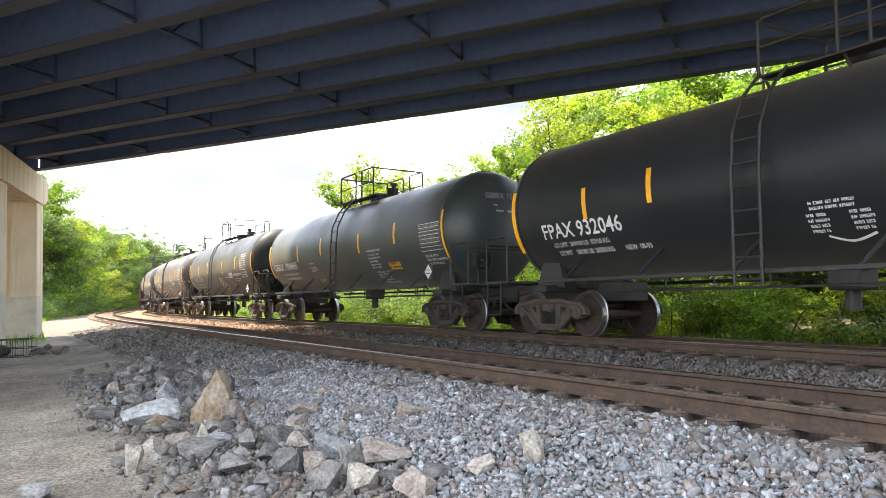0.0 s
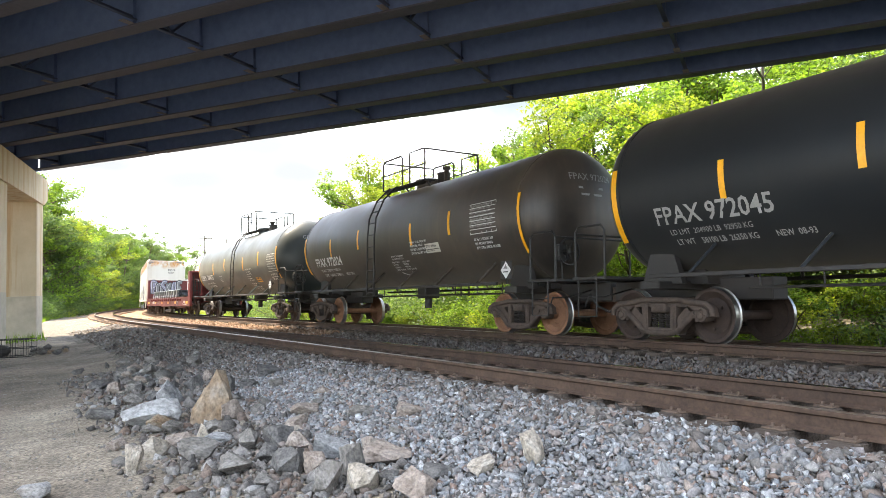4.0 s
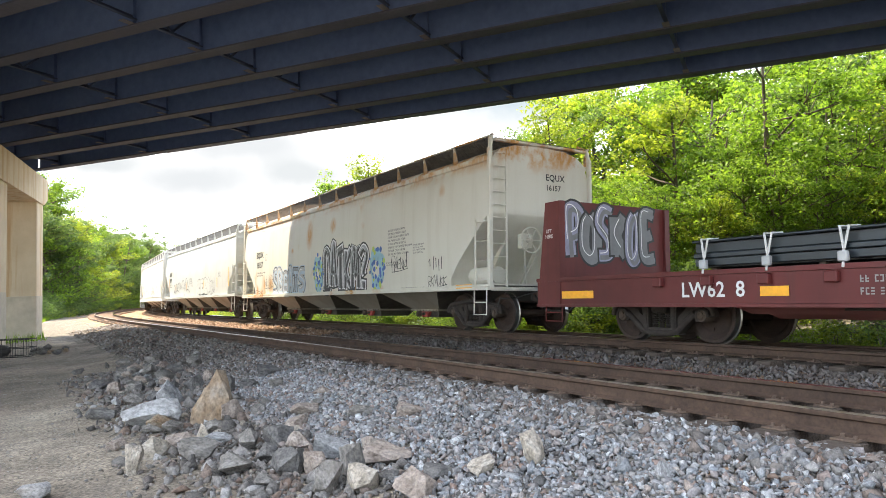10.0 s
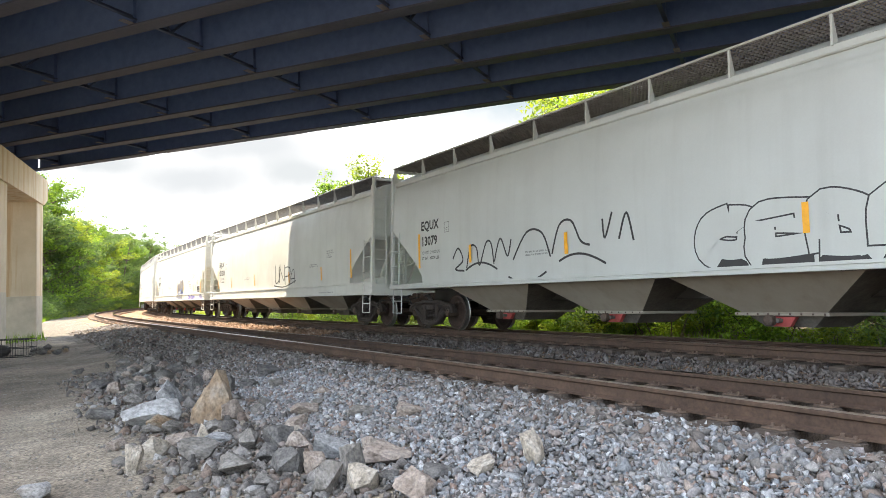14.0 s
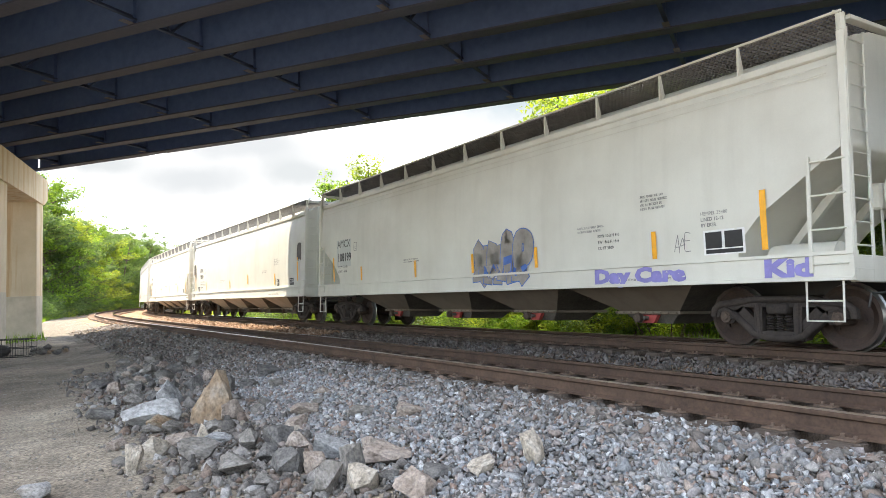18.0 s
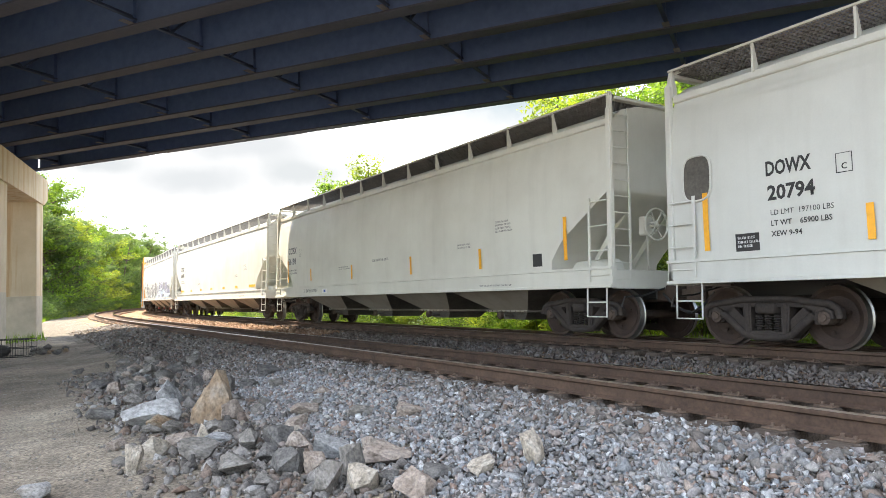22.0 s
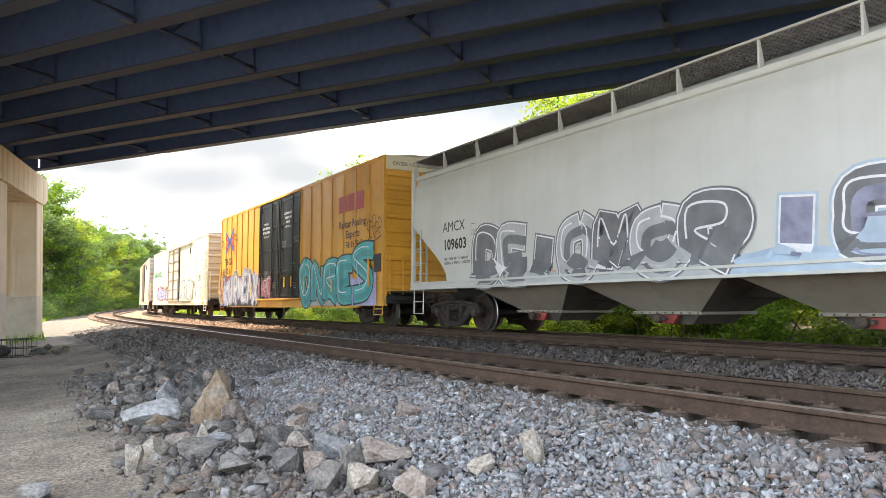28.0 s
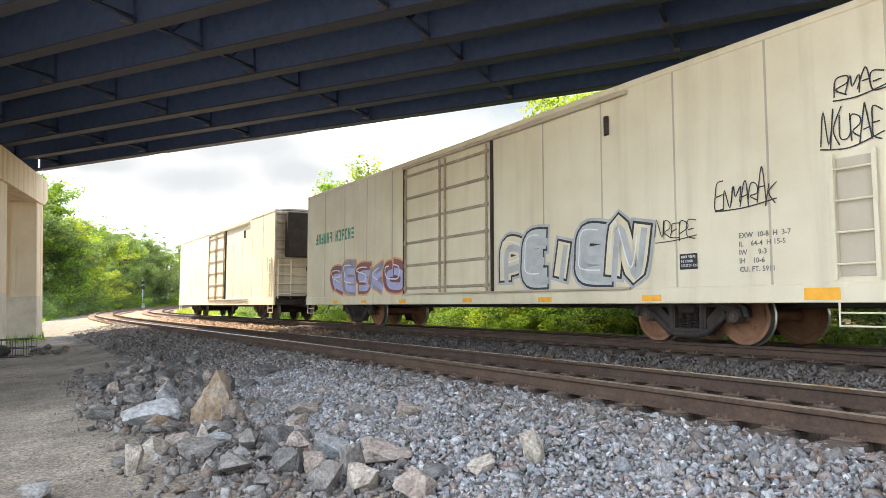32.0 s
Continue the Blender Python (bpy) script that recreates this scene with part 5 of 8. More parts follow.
def wild(car, x0, x1, z0, z1, n, mats, surf, seed, width=0.07, lift=0.032):
    """Angular interlocking strokes and arrowheads over a piece."""
    r = random.Random(seed)
    for mi, mat in enumerate(mats):
        lines, solid = [], []
        for k in range(n):
            x = x0 + (x1 - x0) * (k + r.uniform(0.1, 0.9)) / n
            z, h = r.uniform(z0, z0 + 0.35 * (z1 - z0)), r.uniform(0.35, 0.65) * (z1 - z0)
            w = (x1 - x0) / n * r.uniform(-0.45, 0.45)
            lines.append([(x, z), (x + w * 0.2, z + h), (x + w, z + h * 0.55), (x + w * 1.3, z + h * r.uniform(0.75, 1.05))][: r.choice([2, 3, 4])])
        part("graffiti", stroke_mesh("graffiti", lines, width * (1 - 0.25 * mi), mat, surf, lift + 0.0012 * mi), None, car, "sprayed angular strokes")


# one wheelset and one truck, shared by all cars
def wheel_geo():
    prof = [(0.10, -0.07), (0.12, -0.03), (0.30, 0.01), (0.375, -0.035), (0.40, -0.062), (0.455, -0.062), (0.458, 0.02), (0.462, 0.045), (0.487, 0.058), (0.487, 0.075), (0.40, 0.078), (0.37, 0.05), (0.14, 0.07), (0.10, 0.09)]
    g = Geo()
    for sd in (-1, 1):
        m = Matrix.Translation((0, sd * 0.735, 0)) @ Matrix.Rotation(radians(90 if sd < 0 else -90), 4, "Z")
        n = 28
        vs = [(x, rr * math.cos(2 * math.pi * k / n), rr * math.sin(2 * math.pi * k / n)) for rr, x in prof for k in range(n)]
        for i in range(len(prof) - 1):
            g.add([], [], None)
        o = len(g.v)
        g.v += [tuple(m @ Vector(p)) for p in vs]
        for i in range(len(prof) - 1):
            for k in range(n):
                g.f.append((o + i * n + k, o + i * n + (k + 1) % n, o + (i + 1) * n + (k + 1) % n, o + (i + 1) * n + k))
                g.mi.append(1 if 5 <= i <= 7 else 0)
        for k in range(3):
            a = 2.1 * k
            g.tube([(0.22 * math.cos(a), sd * 0.80, 0.22 * math.sin(a)), (0.22 * math.cos(a), sd * 0.782, 0.22 * math.sin(a))], 0.03, 6)
    g.lathe([(0.085, -0.9), (0.085, 0.9)], 10, Matrix.Rotation(radians(90), 4, "Z"))
    return g


WHEEL_ME = wheel_geo().mesh("wheelset", WHEEL_FACE, TREAD, smooth=40)
WHEEL_ME_RUST = WHEEL_ME.copy()
WHEEL_ME_RUST.materials[0] = WHEEL_RUST
WB = 0.89


def side_frame_geo():
    """A pair of cast side frames with rounded ribs, joined by a bolster."""
    g = Geo()
    for sd in (-1, 1):
        y0, y1 = sd * 0.94, sd * 1.05
        top = [(-1.14, 0.44), (-1.12, 0.58), (-1.0, 0.66), (-0.6, 0.70), (-0.45, 0.74), (0.45, 0.74), (0.6, 0.70), (1.0, 0.66), (1.12, 0.58), (1.14, 0.44), (1.02, 0.44), (0.98, 0.54), (0.80, 0.54), (0.70, 0.48), (0.58, 0.60), (-0.58, 0.60), (-0.70, 0.48), (-0.80, 0.54), (-0.98, 0.54), (-1.02, 0.44)]
        g.prism(top, y0, y1)
        ye = sd * 1.055
        g.tube([(x, ye, z) for x, z in ((-1.12, 0.45), (-1.10, 0.57), (-0.99, 0.645), (-0.6, 0.685), (-0.44, 0.72), (0.44, 0.72), (0.6, 0.685), (0.99, 0.645), (1.10, 0.57), (1.12, 0.45))], 0.052, 8)
        for s in (-1, 1):
            g.prism([(s * 0.80, 0.50), (s * 0.60, 0.62), (s * 0.36, 0.40), (s * 0.27, 0.30), (s * 0.27, 0.15), (s * 0.44, 0.16)], y0, y1)
            g.tube([(s * 0.76, ye, 0.50), (s * 0.55, ye, 0.33), (s * 0.40, ye, 0.20), (s * 0.20, ye, 0.155), (0, ye, 0.15)], 0.058, 8)
            g.prism([(s * 0.37, 0.20), (s * 0.25, 0.20), (s * 0.25, 0.61), (s * 0.39, 0.61)], y0 - sd * 0.02, y1 + sd * 0.03)
            g.tube([(s * 0.30, ye, 0.20), (s * 0.32, ye, 0.65)], 0.05, 7)
            g.prism([(s * 0.83, 0.36), (s * 0.76, 0.36), (s * 0.68, 0.55), (s * 0.83, 0.55)], y0, y1)
            g.tube([(s * 1.02, ye, 0.44), (s * 1.0, ye, 0.53), (s * 0.90, ye, 0.575), (s * 0.80, ye, 0.53), (s * 0.77, ye, 0.42)], 0.04, 7)
        g.prism([(-0.42, 0.13), (0.42, 0.13), (0.38, 0.245), (-0.38, 0.245)], y0 - sd * 0.05, y1 + sd * 0.03)
    g.box(-0.17, 0.17, -1.12, 1.12, 0.50, 0.66, 0.03)
    g.box(-0.30, 0.30, -0.30, 0.30, 0.55, 0.78, 0.03)
    for s in (-1, 1):
        g.box(s * 0.42 - 0.04, s * 0.42 + 0.04, -0.85, 0.85, 0.33, 0.42, 0.02)
    return g


FRAME_MES = {m.name: side_frame_geo().mesh("truck", m, smooth=50) for m in (TRUCK, TRUCK_DARK)}


def coil_geo():
    prof, n = [], 7
    for k in range(n * 4 + 1):
        prof.append((0.058 + 0.014 * math.cos(2 * math.pi * k / 4), 0.245 + 0.25 * k / (n * 4)))
    return Geo().lathe(prof, 9, Matrix.Rotation(radians(-90), 4, "Y"))


def bearing_geo():
    g = Geo().lathe([(0.11, -0.12), (0.115, 0.04), (0.10, 0.075), (0.06, 0.085), (0.055, 0.10), (0.02, 0.10)], 14, Matrix.Rotation(radians(-90), 4, "Z"))
    for k in range(3):
        a = 2 * math.pi * k / 3
        g.box(0.07 * math.cos(a) - 0.014, 0.07 * math.cos(a) + 0.014, -0.09, -0.07, 0.07 * math.sin(a) - 0.014, 0.07 * math.sin(a) + 0.014, 0.004)
    return g


SPRING_ME = coil_geo().mesh("spring", TRUCK_DARK, smooth=60)
BEARING_ME = bearing_geo().mesh("bearing_cap", TRUCK, smooth=40)
WHEELSETS = []


def trucks(car, xs, mat=TRUCK_DARK, wheel=None):
    for x in xs:
        t = part("truck", FRAME_MES[mat.name], None, car, "cast steel freight truck")
        t.location = (x, 0, 0)
        for sd in (-1, 1):
            for a in (-0.15, 0.0, 0.15):
                part("spring", SPRING_ME, None, t).location = (a, sd * 1.01, 0)
            for a in (-WB, WB):
                o = part("bearing_cap", BEARING_ME, None, t)
                o.matrix_basis = pose(a, sd * 1.0, 0.458, 0, 0, 0 if sd < 0 else 180)
        for a in (-WB, WB):
            w = part("wheelset", wheel or WHEEL_ME, None, t)
            w.location = (a, 0, 0.458)
            WHEELSETS.append((w, a))


def coupler(car, x, d, mat=FRAME_BLACK):
    """Draft gear, coupler and air hose at one end; d is +1 at the front."""
    g = Geo()
    g.box(x - d * 0.9, x + d * 0.28, -0.19, 0.19, 0.70, 1.0, 0.02)
    g.box(x + d * 0.28, x + d * 0.62, -0.08, 0.08, 0.78, 0.93, 0.02)
    g.prism([(x + d * 0.6, 0.70), (x + d * 0.88, 0.70), (x + d * 0.88, 1.0), (x + d * 0.6, 1.0)], -0.15, 0.12)
    part("coupler", g, TRUCK, car, "rusty knuckle coupler")
    g = Geo().tube([(x + d * 0.1, -0.35, 0.85), (x + d * 0.35, -0.36, 0.62), (x + d * 0.62, -0.3, 0.50), (x + d * 0.85, -0.2, 0.52)], 0.025, 7)
    part("air_hose", g, RUBBER, car)
    g = Geo().tube([(x + d * 0.05, -0.25, 0.95), (x + d * 0.1, -0.9, 0.80), (x + d * 0.1, -1.35, 0.78), (x + d * 0.1, -1.42, 0.60)], 0.015, 6)
    part("uncoupling_lever", g, mat, car)


def ladder(car, x0, x1, y, z0, z1, mat, rungs, r=0.014, rail=0.028, name="ladder", end=False):
    """A ladder of two stiles and round rungs; on the side it spans x0..x1 at y; on an end it spans y (x0, x1) at x = y."""
    g = Geo()
    for a in (x0, x1):
        if end:
            g.box(y - 0.012, y + 0.012, a - rail, a + rail, z0, z1, 0.004)
        else:
            g.box(a - rail, a + rail, y - 0.012, y + 0.012, z0, z1, 0.004)
    for k in range(rungs):
        z = z0 + (z1 - z0) * (k + 0.5) / rungs
        g.tube([(y, x0, z), (y, x1, z)] if end else [(x0, y, z), (x1, y, z)], r, 6)
    part(name, g, mat, car)


def brake_wheel(car, x, y, z, mat, r=0.28):
    m = Matrix.Translation((x, y, z))
    g = Geo()
    n = 20
    g.tube([(x + 0.16, y + r * math.cos(2 * math.pi * k / n), z + r * math.sin(2 * math.pi * k / n)) for k in range(n + 1)], 0.022, 6)
    for k in range(6):
        a = math.pi * k / 3
        g.tube([(x + 0.13, y, z), (x + 0.16, y + r * math.cos(a), z + r * math.sin(a))], 0.014, 5)
    g.lathe([(0.06, 0.0), (0.06, 0.16), (0.03, 0.18)], 10, m)
    w = part("brake_wheel", g, mat, car)
    g = Geo().box(x - 0.16, x + 0.03, y - 0.16, y + 0.14, z - 0.2, z + 0.17, 0.03)
    g.tube([(x - 0.03, y - 0.05, z - 0.2), (x - 0.03, y - 0.02, 1.1)], 0.018, 5)
    part("brake_housing", g, mat, car)
    return w


def step(car, x0, x1, mat, y=-1.5, top=1.0, low=0.42):
    """A bent-bar sill step."""
    g = Geo().tube([(x0, y, top), (x0, y - 0.01, low), (x1, y - 0.01, low), (x1, y, top)], 0.016, 6)
    g.tube([(x0, y, (top + low) / 2), (x1, y, (top + low) / 2)], 0.014, 6)
    part("sill_step", g, mat, car)


def car_root(name, label, category, group="freight train"):
    return tagged(new(name), label, category, group)


# ---------------- tank cars ----------------
def tank_car(kind, gap, mark, number, lt, label, mat, table=True, stripes=(0.16, 0.30, 0.62, 0.80), product="", truck=TRUCK_DARK, wheel=None, seed=1, climb=-0.78, deck=0.0):
    car = car_root("tank_car", label, "tank car")
    half, R, zc = gap / 2 + 1.28, 1.5, 2.66
    surf = lambda z: -math.sqrt(max(0.02, R * R - (z - zc) ** 2))
    prof = [(0.001, -half)]
    for k in range(1, 9):
        a = math.pi / 2 * k / 8
        prof.append((R * math.sin(a), -half + 0.75 * (1 - math.cos(a))))
    prof += [(R, x) for x in np.linspace(-half + 1.6, half - 1.6, 9)]
    prof += [(r, -x) for r, x in prof[8::-1]]
    part("tank", Geo().lathe(prof, 48, Matrix.Translation((0, 0, zc))), mat, car, "rounded steel tank", smooth=35)
    for x in (-half + 0.78, half - 0.78):
        g = Geo().lathe([(R + 0.002, x - 0.035), (R + 0.012, x - 0.03), (R + 0.012, x + 0.03), (R + 0.002, x + 0.035)], 48, Matrix.Translation((0, 0, zc)))
        part("tank_band", g, mat, car, smooth=30)
    # top fittings: manway, valve housing, platform and rails
    top, pd = zc + R, climb + 0.78 + deck
    g = Geo().lathe([(0.42, 0.0), (0.42, 0.20), (0.46, 0.20), (0.46, 0.26), (0.30, 0.30), (0.02, 0.31)], 20, Matrix.Translation((pd + 0.1, 0, top - 0.05)) @ Matrix.Rotation(radians(-90), 4, "Y"))
    part("manway", g, mat, car, smooth=40)
    g = Geo().lathe([(0.19, 0.0), (0.19, 0.36), (0.21, 0.36), (0.21, 0.41), (0.02, 0.42)], 16, Matrix.Translation((pd + 0.72, 0.1, top - 0.05)) @ Matrix.Rotation(radians(-90), 4, "Y"))
    g.lathe([(0.07, 0.0), (0.07, 0.40), (0.12, 0.42), (0.12, 0.50), (0.02, 0.52)], 12, Matrix.Translation((pd + 1.2, -0.1, top - 0.05)) @ Matrix.Rotation(radians(-90), 4, "Y"))
    part("valve_housing", g, FRAME_BLACK, car, smooth=40)
    g = Geo()
    for sd in (-1, 1):
        g.box(pd - 1.25, pd + 1.35, sd * 0.74 - 0.16, sd * 0.74 + 0.16, top - 0.02, top + 0.015, 0.006)
        for x in (pd - 1.2, pd + 0.05, pd + 1.3):
            g.tube([(x, sd * 0.55, top - 0.35), (x, sd * 0.85, top + 0.0)], 0.025, 6)
    part("platform", g, FRAME_BLACK, car)
    for sd in (-1, 1):
        g = Geo()
        y, zt = sd * 0.9, top + 0.9
        g.tube([(pd - 1.25, y, top), (pd - 1.25, y, zt - 0.08), (pd - 1.15, y, zt), (pd - 0.1, y, zt), (pd, y, zt - 0.08), (pd, y, top)], 0.028, 6)
        g.tube([(pd + 0.45, y, top), (pd + 0.45, y, zt), (pd + 1.25, y, zt), (pd + 1.33, y, zt - 0.08), (pd + 1.33, y, top)], 0.028, 6)
        g.tube([(pd - 1.25, y, top + 0.45), (pd + 1.33, y, top + 0.45)], 0.02, 6)
        part("handrail", g, FRAME_BLACK, car)
    for x in (pd - 1.25, pd + 1.33):
        part("handrail", Geo().tube([(x, -0.9, top + 0.88), (x, 0.9, top + 0.88)], 0.028, 6), FRAME_BLACK, car)
    # side ladder bowed round the tank
    for sd in (-1, 1):
        g = Geo()
        for x in (climb, climb + 0.46):
            g.tube([(x, sd * 1.66, 0.92), (x, sd * 1.66, 2.6), (x, sd * 1.60, 3.2), (x, sd * 1.35, 3.75), (x, sd * 0.92, top + 0.02)], 0.026, 6)
        for z, y in ((1.0, 1.66), (1.32, 1.66), (1.65, 1.66), (2.0, 1.66), (2.35, 1.66), (2.7, 1.655), (3.05, 1.62), (3.4, 1.52), (3.72, 1.37), (3.98, 1.12)):
            g.tube([(climb, sd * y, z), (climb + 0.46, sd * y, z)], 0.016, 6)
        part("ladder", g, FRAME_BLACK, car)
    # lower walkway bar, braces, bottom outlet, stub sills and saddles
    for sd in (-1, 1):
        g = Geo().box(-half + 1.5, half - 1.5, sd * 1.46, sd * 1.54, 1.08, 1.15, 0.01)
        part("running_rail", g, FRAME_BLACK, car)
        for k in range(6):
            x = -half + 2.3 + (2 * half - 4.6) * k / 5
            part("rail_brace", Geo().tube([(x, sd * 1.5, 1.12), (x + 0.22, sd * (math.sqrt(R * R - 1.1) + 0.02), zc - 1.05)], 0.034, 5), mat, car)
    g = Geo().box(-0.25, 0.25, -0.25, 0.25, 0.85, 1.25, 0.03)
    g.lathe([(0.11, 0), (0.11, 0.3), (0.15, 0.3), (0.15, 0.36)], 12, Matrix.Translation((0, 0, 0.55)) @ Matrix.Rotation(radians(-90), 4, "Y"))
    part("bottom_outlet", g, FRAME_BLACK, car)
    g = Geo()
    g.tube([(-half + 2.6, -0.4, 0.92), (half - 2.6, -0.4, 0.92)], 0.025, 6)
    for k in range(9):
        x = -half + 2.8 + (2 * half - 5.6) * k / 8
        g.tube([(x, -0.4, 0.92), (x, -0.4, 1.2)], 0.015, 5)
    part("brake_pipe", g, FRAME_BLACK, car)
    for d in (-1, 1):
        xe = d * (gap / 2 + 2.02)
        xt = d * gap / 2
        g = Geo().box(xt - d * 1.6, xe - d * 0.05, -0.2, 0.2, 0.72, 1.1, 0.02)
        g.prism([(xt - d * 0.6, 1.0), (xt + d * 0.45, 1.0), (xt + d * 0.35, 1.55), (xt - d * 0.45, 1.55)], -0.5, 0.5)
        g.box(xt - 0.22, xt + 0.22, -1.3, 1.3, 0.9, 1.05, 0.02)
        part("stub_sill", g, FRAME_BLACK, car)
        for sd in (-1, 1):
            g = Geo().prism([(xt - 0.45, 1.0), (xt + 0.45, 1.0), (xt + 0.28, 1.5), (xt - 0.25, 1.55)], sd * 0.86, sd * 0.98)
            part("saddle_plate", g, FRAME_BLACK, car)
        g = Geo().box(xe - d * 1.15, xe - d * 0.25, -1.5, 1.5, 1.1, 1.16, 0.01)
        part("end_platform", g, FRAME_BLACK, car)
        g = Geo()
        for y in (-1.45, 1.45):
            g.tube([(xe - d * 1.1, y, 1.14), (xe - d * 1.1, y, 2.02), (xe - d * 1.0, y, 2.12), (xe - d * 0.4, y, 2.12), (xe - d * 0.3, y, 2.02), (xe - d * 0.3, y, 1.14)], 0.024, 6)
        g.tube([(xe - d * 0.28, -1.45, 2.0), (xe - d * 0.28, 1.45, 2.0)], 0.022, 6)
        part("end_rail", g, FRAME_BLACK, car)
        step(car, xe - d * 0.95, xe - d * 0.45, FRAME_BLACK, -1.52, 1.12)
        coupler(car, xe - d * 0.62, d)
    brake_wheel(car, half - 0.1, -0.75, 1.75, FRAME_BLACK)
    trucks(car, (gap / 2, -gap / 2), truck, wheel)
    # painted signs
    L = 2 * half
    for i, f in enumerate(stripes):
        x = -half + L * f
        patch(car, x - 0.055, x + 0.055, 2.25 + (0.12 if i % 2 else 0), 2.85 + (0.12 if i % 2 else 0), STRIPE, surf, "reflective_stripe", "yellow reflective stripe")
    for x in (-half + 0.62, half - 0.78):
        patch(car, x, x + 0.12, 1.75, 3.05, STRIPE, lambda z: surf(z) * 0.985 - 0.01, "reflective_stripe", "yellow reflective stripe", 0.02)
    x = -6.5 if kind == "a" else -5.55
    lettering(car, mark + "  " + number if kind == "a" else mark + " " + number, x, 2.02 if kind == "a" else 1.98, 0.25 if kind == "a" else 0.28, INK_WHITE if kind != "c" else INK_DIM, surf, "reporting_mark", "white stencilled reporting mark", 1.2 if kind == "a" else 1.0)
    lettering(car, lt[0], x + (0.9 if kind == "a" else 0.22), 1.80, 0.085, INK_WHITE if kind != "c" else INK_DIM, surf)
    lettering(car, lt[1], x + (0.95 if kind == "a" else 0.27), 1.64, 0.085, INK_WHITE if kind != "c" else INK_DIM, surf)
    if kind == "a":
        fine_print(car, -2.56, 2.12, 0.6, 1, 0.035, INK_WHITE, surf, seed)
        fine_print(car, -2.54, 1.98, 0.45, 3, 0.035, INK_WHITE, surf, seed + 8)
        fine_print(car, -2.4, 1.55, 0.5, 2, 0.03, INK_WHITE, surf, seed + 9)
        for k, w in enumerate(("4 IN FIBERGLASS INSULATION", "DO NOT STEAM TANK", "OR CLEAN TANK WITH", "BOILING WATER")):
            lettering(car, w, 2.3 + (0.04 if k else 0), 2.25 - 0.095 * k - (0.03 if k else 0), 0.05, INK_WHITE, surf)
        fine_print(car, 2.34, 1.84, 0.75, 2, 0.045, INK_WHITE, surf, seed + 1)
        fine_print(car, 2.38, 1.62, 0.85, 5, 0.042, INK_WHITE, surf, seed + 2)
    else:
        lettering(car, "NEW  08-93", x + 2.1, 1.64, 0.085, INK_WHITE if kind != "c" else INK_DIM, surf)
        fine_print(car, 0.2, 2.0, 0.75, 2, 0.04, INK_WHITE, surf, seed + 1)
        for q in (0.12, 0.72):
            fine_print(car, q, 1.84, 0.36, 4, 0.04, INK_WHITE, surf, seed + 6)
        if kind == "b":
            fine_print(car, 1.45, 2.3, 1.0, 4, 0.055, INK_WHITE, surf, seed + 2)
        else:
            fine_print(car, 1.45, 2.02, 0.8, 1, 0.045, INK_WHITE, surf, seed + 2)
            fine_print(car, 3.2, 1.9, 0.9, 2, 0.04, INK_WHITE, surf, seed + 7)
        part("emblem", stroke_mesh("emblem", [smooth_line([(0.3, 1.58), (0.6, 1.5), (0.95, 1.58)])], 0.03, INK_WHITE, surf), None, car, "white curved line")
    # capacity table: a ruled grid with bars
    x, z = (half - 1.9, 2.76) if kind == "a" else (half - 2.6, 3.0)
    ls = [[(x, z - 0.1 * k), (x + 1.05, z - 0.1 * k)] for k in range(8)] + [[(x + a, z), (x + a, z - 0.7)] for a in (0.0, 0.45, 0.66, 0.86, 1.05)]
    tagged(part("capacity_table", stroke_mesh("capacity_table", ls, 0.014, INK_WHITE, surf), None, car, "white ruled data table"), kind="stuff")
    fine_print(car, x + 0.03, z - 0.075, 0.98, 7, 0.045, INK_DIM, surf, seed + 3)
    fine_print(car, x + 0.1, z - 0.86, 0.8, 3, 0.055, INK_WHITE, surf, seed + 4)
    if kind == "a":
        patch(car, 3.45, 4.15, 1.68, 1.88, YELLOW_BOX, surf, "notice", "small yellow notice panel")
        fine_print(car, 3.5, 1.81, 0.6, 2, 0.06, INK_BLACK, lambda zz: surf(zz) - 0.004, seed + 5)
    else:
        patch(car, 2.25, 2.95, 2.0, 2.24, CREAM_HOP, surf, "notice", "cream notice panel")
        fine_print(car, 2.3, 2.14, 0.55, 2, 0.06, INK_BLACK, lambda zz: surf(zz) - 0.004, seed + 5)
    if product:
        lettering(car, product, 3.12, 2.07, 0.105, INK_WHITE, surf, label="white product name")
    placard(car, half - 1.42 if kind == "a" else half - 1.2, 1.5 if kind == "a" else 1.4, surf)
    # marks on the front head
    for k, (w, z, h, body) in enumerate(((1.1, 3.35, 0.15, mark + " " + number), (0.7, 3.15, 0.07, ""), (0.6, 3.0, 0.07, ""))):
        hs = lambda yy, zz: half - 0.75 + 0.75 * math.sqrt(max(0.0, 1 - (yy * yy + (zz - zc) ** 2) / (R * R))) + 0.012
        if body:
            cu = bpy.data.curves.new("m", "FONT")
            cu.body, cu.size, cu.resolution_u = body, h / 0.7, 2
            tmp = bpy.data.objects.new("m", cu)
            me = bpy.data.meshes.new_from_object(tmp)
            bpy.data.objects.remove(tmp)
            for v in me.vertices:
                yy, zz = v.co.x - w / 2, z + v.co.y
                v.co = (hs(yy, zz), yy, zz)
            me.materials.clear()
            me.materials.append(INK_DIM)
            part("head_mark", me, None, car)
        else:
            r = [(hs(a, b), a, b) for a, b in ((-w / 2, z), (w / 2, z), (w / 2, z + h * 0.7), (-w / 2, z + h * 0.7))]
            part("fine_print", flat_mesh("fine_print", r, [(0, 1, 2, 3)], INK_DIM), None, car)
    return car


